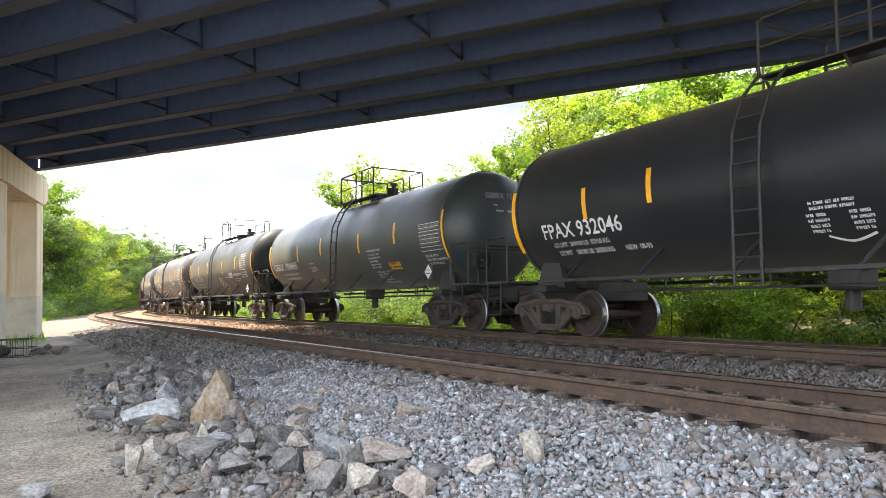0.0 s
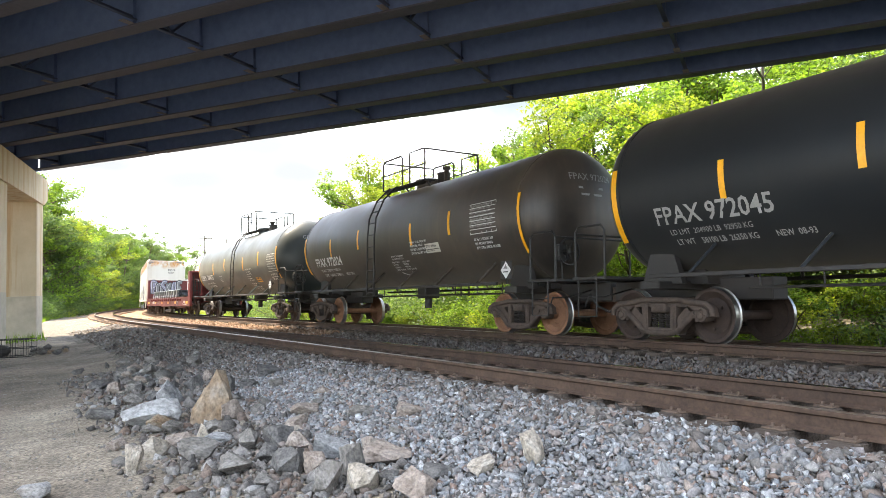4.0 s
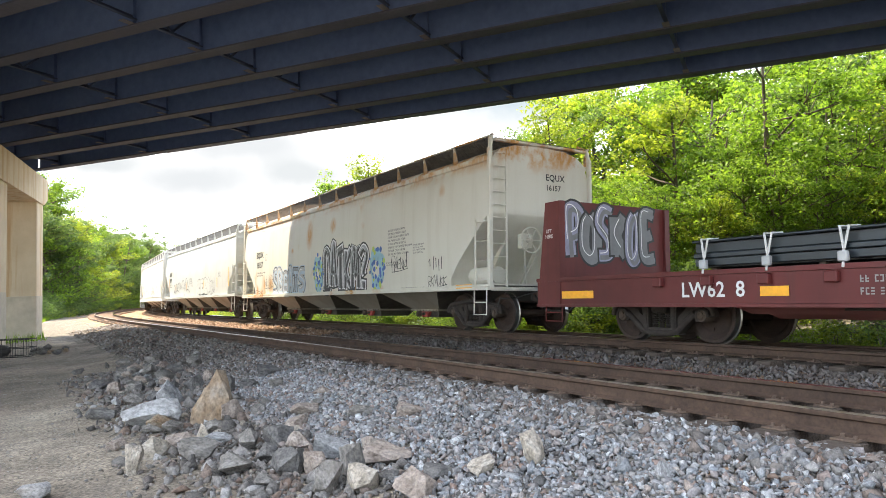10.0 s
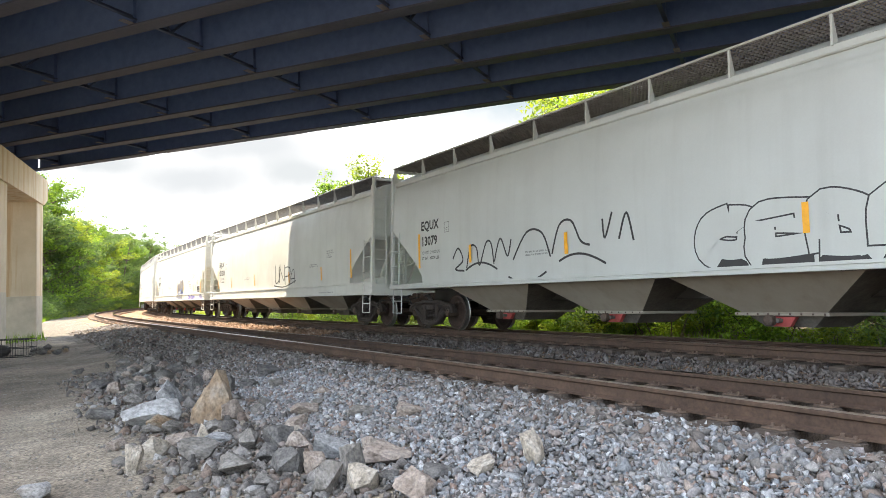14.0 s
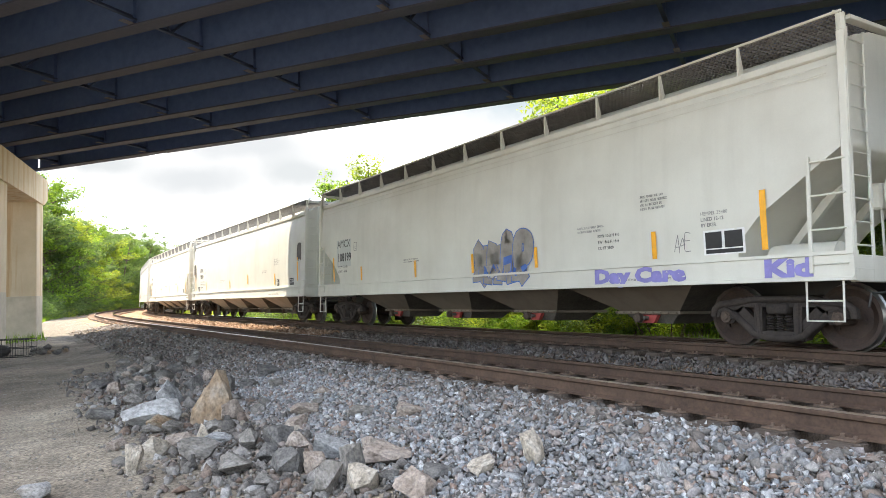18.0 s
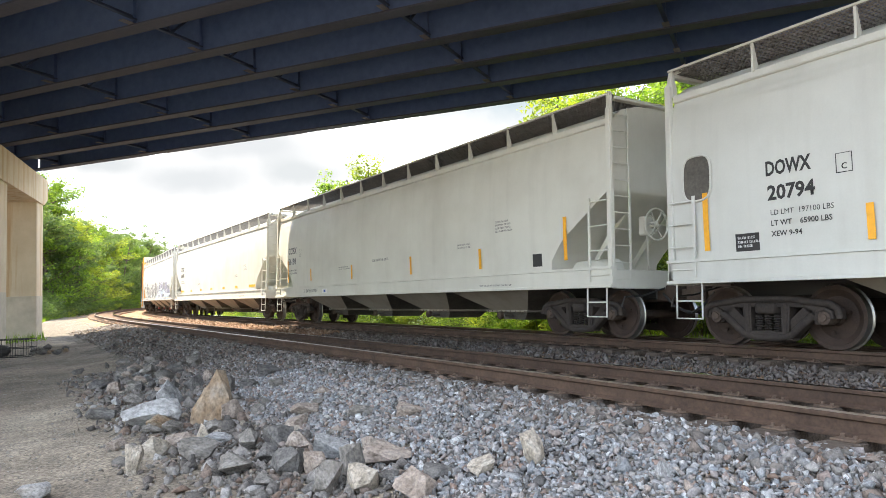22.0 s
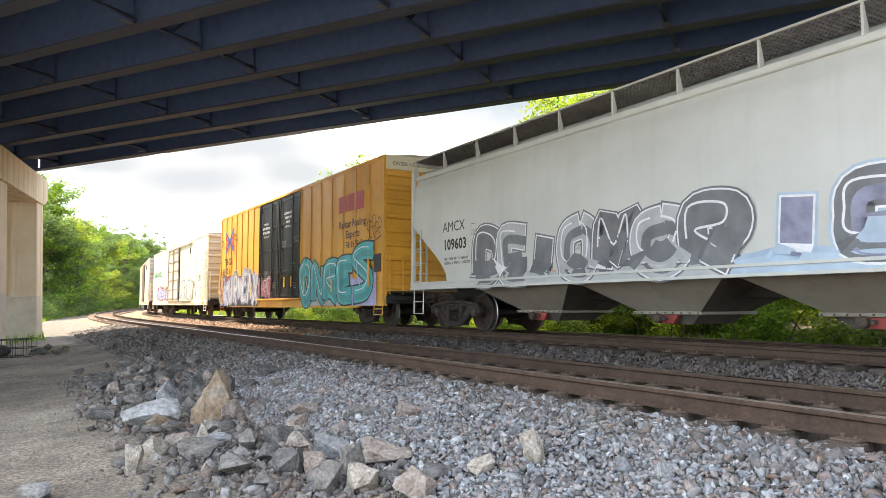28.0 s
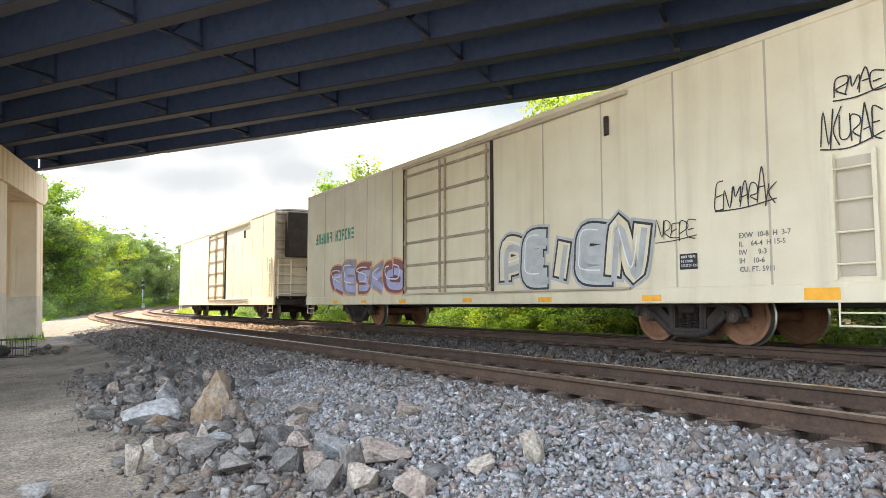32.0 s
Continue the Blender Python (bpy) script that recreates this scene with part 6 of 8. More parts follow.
def placard(car, x, z, surf):
    """A white diamond placard with black bars."""
    s = 0.19
    face = min(surf(z) - 0.03, -1.47)
    vs = [(x + a * s, face, z + b * s) for a, b in ((0, -1), (1, 0), (0, 1), (-1, 0))]
    p = part("placard", flat_mesh("placard", vs, [(0, 1, 2, 3)], INK_WHITE), None, car, "white diamond placard")
    ls = [[(x - 0.09 + 0.045 * k, z + 0.03), (x - 0.09 + 0.045 * k, z + 0.12 - abs(k - 2) * 0.035)] for k in range(5)] + [[(x - 0.1, z - 0.04), (x + 0.1, z - 0.04)]]
    part("placard_marks", stroke_mesh("placard_marks", ls, 0.022, INK_BLACK, lambda zz: face), None, p)
    part("placard_holder", Geo().box(x - 0.2, x + 0.2, face + 0.004, face + 0.016, z - 0.2, z + 0.2, 0.004).box(x - 0.03, x + 0.03, face + 0.016, face + 0.05, 1.1, z + 0.1, 0.004), FRAME_BLACK, p)


# ---------------- covered hoppers ----------------
BOLT_ME = Geo().box(-0.014, 0.014, -0.014, 0.0, -0.014, 0.014, 0.004).mesh("bolt", TRUCK)


def hopper(name_label, gap, mat, mark, number, marks_at, lt=None, cut="curve", sill=(0.95, 1.30), eave=4.12, stripes=(), stripe_mat=None, flat_stripes=False, bays=4, seed=1, truck=TRUCK_DARK, ink=None, chute=None, smooth_top=False, squeeze=(1.0, 1.0)):
    car = car_root("covered_hopper", name_label, "covered hopper car")
    ink = ink or INK_BLACK
    half = gap / 2 + 1.42
    z0 = sill[1]
    lev = [(1.49, z0), (1.52, z0 + 0.6), (1.535, z0 + 1.2), (1.53, z0 + 1.8), (1.49, eave - 0.42), (1.42, eave - 0.16), (1.34, eave), (1.15, eave + 0.14), (0.75, eave + 0.25), (0.0, eave + 0.29)]
    zs, ys = [l[1] for l in lev], [l[0] for l in lev]
    surf = lambda z: -float(np.interp(z, zs, ys))

    def xe(z):
        """How far the body reaches towards the end at height z: a slope sheet below the shoulder."""
        if cut == "port":
            return half - 0.1
        return float(np.interp(z, [z0, z0 + 0.25, z0 + 0.62, 2.7, 2.75, 9], [half - 1.75, half - 1.72, half - 1.35, half - 0.12, half - 0.1, half - 0.1]))

    g, n = Geo(), 34
    dense = sorted(set([round(float(v), 3) for v in np.linspace(z0, eave - 0.42, 12)] + [round(v, 3) for v in zs] + [2.7, 2.75]))
    for sd in (-1, 1):
        o = len(g.v)
        for z in dense:
            y = sd * abs(surf(z)) if z < eave + 0.28 else 0.0
            g.v += [(x, y, z) for x in np.linspace(-xe(z), xe(z), n)]
        for j in range(len(dense) - 1):
            for i in range(n - 1):
                a = o + j * n + i
                q = (a, a + 1, a + n + 1, a + n)
                g.f.append(q if sd < 0 else q[::-1])
                g.mi.append(0)
    m = len(dense)
    for e in (0, n - 1):
        for j in range(m - 1):
            a, b = j * n + e, (j + 1) * n + e
            c, d = b + m * n, a + m * n
            q = (a, b, c, d)
            g.f.append(q if e == 0 else q[::-1])
            g.mi.append(0)
    part("body", g, mat, car, "smooth curved steel body", smooth=40)
    for sd in (-1, 1):
        a, b = sill
        sec = [(1.40, a), (1.60, a), (1.60, a + 0.045), (1.56, a + 0.05), (1.56, b - 0.02), (1.59, b - 0.015), (1.59, b + 0.03), (1.45, b + 0.03), (1.45, a + 0.045), (1.40, a + 0.045)]
        gs = Geo().prism([(sd * y, z) for y, z in sec], -half, half, Matrix.Rotation(radians(90), 4, "Z"))
        part("side_sill", gs, mat, car)
        gt = Geo().box(-half + 0.1, half - 0.1, sd * 1.33, sd * 1.47, eave - 0.16, eave - 0.03, 0.02)
        part("top_chord", gt, mat, car)
    if cut == "port":
        for d in (-1, 1):
            ring = [(d * (half - 0.62) + 0.27 * math.copysign(abs(math.cos(a)) ** 0.6, math.cos(a)), 2.62 + 0.36 * math.copysign(abs(math.sin(a)) ** 0.6, math.sin(a))) for a in np.linspace(0, 6.2832, 21)[:-1]]
            # no hole is cut: a flat dark face stands for the shaded inside
            p = part("porthole", flat_mesh("porthole", [(a, surf(b) - 0.022, b) for a, b in ring], [tuple(range(20))], CHUTE_DARK), None, car, "round-cornered opening in the end sheet, drawn as a flat shade-dark face")
            part("rim", Geo().tube([(a, surf(b) - 0.022, b) for a, b in ring + ring[:1]], 0.02, 5), mat, p)
    # hopper bays with outlet gates
    cm = chute or CHUTE_PALE
    span = gap - 2.4
    for k in range(bays):
        xc = -span / 2 + span * (k + 0.5) / bays
        w = span / bays * 0.485
        lo = 0.52
        vs = []
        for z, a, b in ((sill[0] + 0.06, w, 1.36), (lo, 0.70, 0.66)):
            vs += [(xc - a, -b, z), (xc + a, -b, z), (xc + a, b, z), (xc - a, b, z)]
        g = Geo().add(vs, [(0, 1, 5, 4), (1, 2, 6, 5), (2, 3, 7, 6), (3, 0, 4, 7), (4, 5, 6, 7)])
        # end slopes and bottom use the dark steel: their shade is in the colour
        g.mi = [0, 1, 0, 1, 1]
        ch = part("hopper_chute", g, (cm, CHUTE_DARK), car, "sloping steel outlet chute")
        part("chute_flange", Geo().box(xc - 0.78, xc + 0.78, -0.74, 0.74, lo - 0.05, lo + 0.005, 0.008), cm, ch)
        for a in range(9):
            part("bolt", BOLT_ME, None, ch).location = (xc - 0.72 + 0.18 * a, -0.745, lo - 0.022)
        gg = Geo().add([(xc - 0.62, -0.6, lo - 0.05), (xc + 0.62, -0.6, lo - 0.05), (xc + 0.62, 0.6, lo - 0.05), (xc - 0.62, 0.6, lo - 0.05), (xc - 0.4, -0.5, 0.30), (xc + 0.4, -0.5, 0.30), (xc + 0.4, 0.5, 0.30), (xc - 0.4, 0.5, 0.30)],
                       [(0, 1, 5, 4), (1, 2, 6, 5), (2, 3, 7, 6), (3, 0, 4, 7), (4, 5, 6, 7)])
        gg.tube([(xc, -0.80, 0.40), (xc, 0.80, 0.40)], 0.035, 7)
        gt = part("outlet_gate", gg, CHUTE_DARK, ch, "worn outlet gate")
        if seed in (3, 5, 9, 2):
            part("gate_cover", Geo().prism([(xc - 0.24, 0.46), (xc + 0.24, 0.46), (xc + 0.14, 0.31), (xc - 0.14, 0.31)], -0.70, -0.62), GATE_RED, ch, "faded red gate cover")
        part("gate_cap", Geo().lathe([(0.085, 0), (0.085, 0.1), (0.05, 0.12)], 12, Matrix.Translation((xc - 0.1, -0.78, 0.40)) @ Matrix.Rotation(radians(-90), 4, "Z")), TRUCK, ch)
    g = Geo().box(-half + 0.2, half - 0.2, -0.22, 0.22, 0.74, 1.08, 0.02)
    part("centre_sill", g, FRAME_BLACK, car)
    # ends: corner posts, platform, ladders, running board
    for d in (-1, 1):
        xp = d * (half - 0.06)
        for sd in (-1, 1):
            g = Geo().box(xp - 0.055, xp + 0.055, sd * 1.47, sd * 1.56, sill[0], eave + 0.12, 0.012)
            if not smooth_top:
                g.tube([(xp, sd * 1.5, eave + 0.08), (xp - d * 0.02, sd * 1.46, eave + 0.34), (xp - d * 0.2, sd * 1.30, eave + 0.46)], 0.05, 6)
            part("corner_post", g, mat, car)
            lx = xp - d * 0.50
            y = sd * 1.575
            g = Geo()
            zt = 2.62 if cut == "curve" else 2.35
            g.box(lx - 0.025, lx + 0.025, y - 0.015, y + 0.015, sill[0] + 0.1, zt, 0.004)
            for k in range(4):
                z = sill[0] + 0.22 + (zt - sill[0] - 0.3) * k / 3
                g.tube([(xp, y, z), (lx, y, z)], 0.014, 6)
            part("side_ladder", g, mat, car)
        ladder(car, -1.5, -1.08, xp + d * 0.05, sill[0], eave + 0.15, mat, 11, end=True, name="end_ladder")
        g = Geo().box(d * (half - 1.75), d * (half - 0.02), -1.44, 1.44, sill[0] + 0.1, sill[0] + 0.14, 0.006)
        g.box(xp - 0.06, xp + 0.06, -1.46, 1.46, sill[0] - 0.02, sill[1] - 0.02, 0.012)
        part("end_platform", g, mat, car)
        g = Geo()
        for y in (-0.55, 0.55):
            g.prism([(d * (half - 1.7), z0), (d * (half - 1.58), z0), (d * (half - 0.32), 2.7), (d * (half - 0.5), 2.72)], y - 0.04, y + 0.04)
        part("slope_brace", g, mat, car)
        step(car, xp - d * 0.60, xp - d * 0.10, mat, -1.54, sill[0])
        coupler(car, d * (half - 0.02), d)
        g = Geo().box(xp - 0.07, xp + 0.07, -1.4, 1.4, eave + 0.28, eave + 0.34, 0.01)
        part("end_cross_board", g, mat, car)
    brake_wheel(car, half - 0.2, -0.35, 2.15, mat, 0.30)
    g = Geo().lathe([(0.02, -0.55), (0.2, -0.5), (0.21, -0.3), (0.21, 0.3), (0.2, 0.5), (0.02, 0.55)], 16, Matrix.Translation((half - 1.0, -0.95, sill[0] + 0.36)))
    part("air_reservoir", g, mat, car, smooth=40)
    # open grating of the running board: upright strips lengthways and across
    g, zb = Geo(), eave + 0.355
    for sd in (-1, 1):
        for k in range(17):
            y = sd * (0.06 + 0.0893 * k)
            g.add([(-half + 0.05, y, zb), (half - 0.05, y, zb), (half - 0.05, y, zb + 0.03), (-half + 0.05, y, zb + 0.03)], [(0, 1, 2, 3)])
        for k in range(int((2 * half - 0.1) / 0.09)):
            x = -half + 0.06 + 0.09 * k
            g.add([(x, sd * 0.06, zb), (x, sd * 1.49, zb), (x, sd * 1.49, zb + 0.035), (x, sd * 0.06, zb + 0.035)], [(0, 1, 2, 3)])
    part("running_board", g, GRATE, car, "galvanised grating running board")
    for k, dz in enumerate((0.30, 0.42)):
        patch(car, -half + 0.15, half - 0.15, eave - dz - 0.012, eave - dz + 0.012, mat, surf, "seam", "", 0.012)
    for k in range(7):
        x = (k - 3) * half * 0.27
        patch(car, x - 0.02, x + 0.02, z0 + 0.03, eave - 0.2, mat, surf, "weld_seam", "", 0.004)
    brk = Geo().prism([(1.39, eave - 0.06), (1.50, eave - 0.06), (1.50, eave + 0.40), (1.47, eave + 0.40), (1.46, eave + 0.30), (1.39, eave + 0.05)], -0.018, 0.018, Matrix.Rotation(radians(90), 4, "Z")).mesh("board_bracket", mat)
    for k in range(int(2 * half / 1.5) + 1):
        x = -half + 0.12 + (2 * half - 0.24) * k / int(2 * half / 1.5)
        for sd in (-1, 1):
            part("board_bracket", brk, None, car).matrix_basis = pose(x, 0, 0, 0, 0, 0 if sd > 0 else 180)
    for sd in (-1, 1):
        part("board_rail", Geo().box(-half + 0.05, half - 0.05, sd * 1.495, sd * 1.52, eave + 0.368, eave + 0.402, 0.005), mat, car)
    trucks(car, (gap / 2, -gap / 2), truck)
    car["half"] = half
    if mark:
        x, z, h = marks_at
        lettering(car, mark, x, z + h * 1.75, h, ink, surf, "reporting_mark", "stencilled reporting mark", squeeze[0], 0.045)
        lettering(car, number, x + 0.02, z, h, ink, surf, "reporting_mark", "", squeeze[1], 0.045)
        bx, bz = x + 5.2 * h, z + h * 1.15
        part("plate_mark", stroke_mesh("plate_mark", [[(bx, bz), (bx + 0.21, bz), (bx + 0.21, bz + 0.25), (bx, bz + 0.25), (bx, bz)]], 0.014, ink, surf), None, car, "small outlined plate mark")
        lettering(car, "C", bx + 0.065, bz + 0.04, 0.08, ink, surf)
        for k, w in enumerate(lt or ()):
            lettering(car, w, x + 0.05, z - 0.22 - 0.15 * k, 0.075, ink, surf)
        if not lt:
            fine_print(car, x + 0.05, z - 0.26, 0.95, 2, 0.06, ink, surf, seed)
    for k, (w, hh) in enumerate(((mark, 0.15), (number, 0.13)) if mark else ()):
        em = lettering(car, w, 0.0, 0.0, hh, ink, lambda z: 0.0, "end_mark", "small stencilled mark on the end")
        em.matrix_basis = pose(half - 0.094, 0.15, 3.62 - 0.24 * k, 0, 0, 90)
    sm = stripe_mat or STRIPE
    for x, z, hgt in stripes:
        if flat_stripes:
            patch(car, x, x + hgt, z, z + 0.10, sm, surf, "reflective_stripe", "yellow reflective stripe", 0.026)
        else:
            patch(car, x, x + 0.10, z, z + hgt, sm, surf, "reflective_stripe", "yellow reflective stripe", 0.026)
    surf_sill = lambda z: -1.562
    fine_print(car, half - 4.2, sill[0] + 0.1, 1.4, 1, 0.035, INK_GREY, surf_sill, seed + 3)
    fine_print(car, half - 3.6, z0 + 1.15, 0.55, 4, 0.04, INK_GREY, surf, seed + 4)
    fine_print(car, half - 5.2, z0 + 0.75, 0.7, 2, 0.04, INK_GREY, surf, seed + 5)
    fine_print(car, -half + 6.2, z0 + 0.55, 0.9, 2, 0.035, INK_GREY, surf, seed + 6)
    return car, surf, half


# ---------------- bulkhead flatcar ----------------
def flatcar():
    car = car_root("bulkhead_flatcar", "dark red bulkhead flatcar with steel end walls", "flatcar")
    half = 10.18
    surf = lambda z: -1.53
    for sd in (-1, 1):
        sec = [(1.42, 0.60), (1.55, 0.60), (1.55, 0.65), (1.52, 0.655), (1.52, 1.095), (1.55, 1.10), (1.55, 1.17), (1.42, 1.17)]
        part("side_sill", Geo().prism([(sd * a, b) for a, b in sec], -half, half, Matrix.Rotation(radians(90), 4, "Z")), RED_PAINT, car)
    pocket = Geo().box(-0.09, 0.09, -0.05, 0.05, 0.93, 1.08, 0.015).mesh("stake_pocket", RED_PAINT)
    for k in range(15):
        for sd in (-1, 1):
            part("stake_pocket", pocket, None, car).location = (-6.9 + 13.8 * k / 14, sd * 1.572, 0)
    planks = Geo()
    for k in range(64):
        x = -half + 0.1 + (2 * half - 0.2) * k / 64
        planks.box(x, x + 0.28, -1.40, 1.40, 1.10, 1.15, 0.008)
    part("deck", planks, TIE_WOOD, car, "worn plank deck")
    g = Geo().prism([(-half + 2.9, 1.05), (-half + 4.6, 0.42), (half - 4.6, 0.42), (half - 2.9, 1.05)], -0.3, 0.3)
    for y in (-0.95, 0.95):
        g.prism([(-half + 3.0, 1.05), (-half + 4.6, 0.50), (half - 4.6, 0.50), (half - 3.0, 1.05)], y - 0.03, y + 0.03)
    part("centre_sill", g, RED_PAINT, car)
    g = Geo().lathe([(0.02, -0.55), (0.17, -0.5), (0.19, 0), (0.17, 0.5), (0.02, 0.55)], 14, Matrix.Translation((1.0, -1.2, 0.52)))
    g.tube([(-4, -1.2, 0.58), (5, -1.2, 0.58)], 0.022, 6)
    g.tube([(1.8, -1.25, 0.45), (2.6, -1.2, 0.62), (3.4, -1.25, 0.48)], 0.02, 6)
    part("brake_gear", g, FRAME_BLACK, car)
    for d in (-1, 1):
        xb = d * (half - 0.62)
        w = part("bulkhead", Geo().box(xb - 0.05, xb + 0.05, -1.44, 1.44, 1.15, 2.72, 0.01), RED_PAINT, car, "dark red steel end wall")
        for sd in (-1, 1):
            g = Geo().prism([(xb + d * 0.60, 0.62), (xb + d * 0.32, 2.70), (xb - d * 0.12, 2.70), (xb - d * 0.12, 0.62)], sd * 1.40, sd * 1.54)
            part("end_post", g, RED_PAINT, w)
        g = Geo()
        for y in (-0.85, -0.3, 0.3, 0.85):
            g.prism([(xb + d * 0.05, 1.15), (xb + d * 0.45, 1.15), (xb + d * 0.22, 2.65), (xb + d * 0.05, 2.65)], y - 0.05, y + 0.05)
        for z in (1.35, 1.75, 2.15, 2.6):
            g.box(xb + d * 0.05, xb + d * 0.28, -1.40, 1.40, z, z + 0.06, 0.008)
        part("stiffener_frame", g, RED_PAINT, w)
        coupler(car, d * (half - 0.15), d, RED_PAINT)
        step(car, d * (half - 0.75), d * (half - 0.25), RED_PAINT, -1.5, 0.66, 0.32)
        g = Geo().box(xb + d * 0.45, xb + d * 0.75, -1.3, 1.3, 1.05, 1.1, 0.01)
        part("end_platform", g, RED_PAINT, car)
        lettering(car, "LIFT", xb + d * 0.12 - 0.17, 2.08, 0.07, INK_WHITE, lambda z: -1.545)
        lettering(car, "HERE", xb + d * 0.12 - 0.19, 1.97, 0.07, INK_WHITE, lambda z: -1.545)
    ladder(car, -1.3, -0.9, half - 0.22, 1.0, 2.4, FRAME_BLACK, 4, end=True, name="end_ladder")
    brake_wheel(car, half - 0.25, 0.4, 2.0, FRAME_BLACK)
    trucks(car, (7.28, -7.35))
    for x, w in ((9.25, 1.0), (4.75, 0.6), (1.6, 0.42), (-1.35, 0.45), (-4.8, 0.45), (-8.95, 0.9)):
        patch(car, x - w / 2, x + w / 2, 0.76, 0.90, STRIPE, surf, "reflective_stripe", "yellow reflective stripe")
    patch(car, 7.95, 8.4, 0.80, 0.93, CREAM_HOP, surf, "notice", "cream notice panel")
    lettering(car, "DO NOT WELD TO FLOOR", 7.7, 0.68, 0.075, INK_WHITE, surf)
    lettering(car, "LW62  8", -6.45, 0.76, 0.23, INK_WHITE, surf, "reporting_mark", "worn white reporting mark")
    fine_print(car, -3.6, 0.92, 0.75, 2, 0.09, INK_DIM, surf, 4)
    patch(car, 5.35, 5.75, 0.66, 1.02, INK_BLACK, surf, "data_panel", "black data panel")
    fine_print(car, 5.39, 0.92, 0.32, 4, 0.04, INK_WHITE, lambda z: -1.538, 5)
    # sprayed piece on the rear wall, which faces forwards
    xb = -half + 0.62 + 0.055
    for ob in burner(car, "POSKOE", -1.3, 1.15, 1.48, 2.64, [VIOLET_GREY, GRAPHITE], SPRAY_BLACK, lambda z: 0.0, 19, None, 0.045, 0.62, GRAPHITE, 0.9, 0.002):
        ob.matrix_basis = pose(xb, 0, 0, 0, 0, 90)
    return car


def plate_load():
    """Stacked dark sheets, strapped down; rides on the flatcar."""
    load = car_root("steel_sheets", "stack of long dark steel sheets strapped on the flatcar", "sheet metal", "load")
    for k in range(6):
        o = 0.02 * (k % 3)
        z = 1.22 + 0.055 * k
        part("sheet", Geo().box(-6.2 + o, 6.9 - 0.3 * k + o, -1.28 + o, 1.28 - o, z, z + 0.045, 0.006), SHEET, load)
    for k in range(8):
        x = -6.0 + 12.4 * k / 7
        part("bearer", Geo().box(x - 0.05, x + 0.05, -1.3, 1.3, 1.152, 1.219, 0.008), TIE_WOOD, load)
    for y0, y1, z0, z1 in ((-1.43, -1.29, 1.24, 1.36), (-1.46, -1.31, 1.364, 1.44), (-1.41, -1.29, 1.444, 1.60)):
        part("edge_sheet", Geo().box(-6.25, 5.4, y0, y1, z0, z1, 0.012), SHEET, load, "dark edge of the stack")
    part("top_sheet", Geo().box(-6.25, 5.45, -1.50, 1.30, 1.604, 1.64, 0.01), SHEET, load, "overhanging dark top sheet")
    for k in range(11):
        x = -6.0 + 1.1 * k
        g = Geo().tube([(x - 0.05, -1.30, 1.66), (x - 0.045, -1.515, 1.655), (x, -1.52, 1.36), (x + 0.01, -1.57, 1.12)], 0.018, 5)
        g.tube([(x + 0.10, -1.30, 1.66), (x + 0.08, -1.515, 1.655), (x + 0.01, -1.52, 1.36)], 0.018, 5)
        part("strap", g, STRAP, load, "white webbing strap")
        part("ratchet", Geo().box(x - 0.06, x + 0.07, -1.585, -1.50, 1.19, 1.33, 0.015), SILVER, load, "strap ratchet")
    return load


# ---------------- boxcar ----------------
def ribbed_end(car, x, d, half_w, z0, z1, mat, n, name="end_wall"):
    """A car end pressed into horizontal ribs."""
    prof = []
    for k in range(n):
        a, h = z0 + (z1 - z0) * k / n, (z1 - z0) / n
        prof += [(x, a), (x, a + 0.45 * h), (x + d * 0.055, a + 0.55 * h), (x + d * 0.055, a + 0.80 * h), (x, a + 0.92 * h)]
    prof += [(x, z1), (x - d * 0.05, z1), (x - d * 0.05, z0)]
    part(name, Geo().prism(prof, -half_w, half_w), mat, car, "horizontally ribbed end wall")


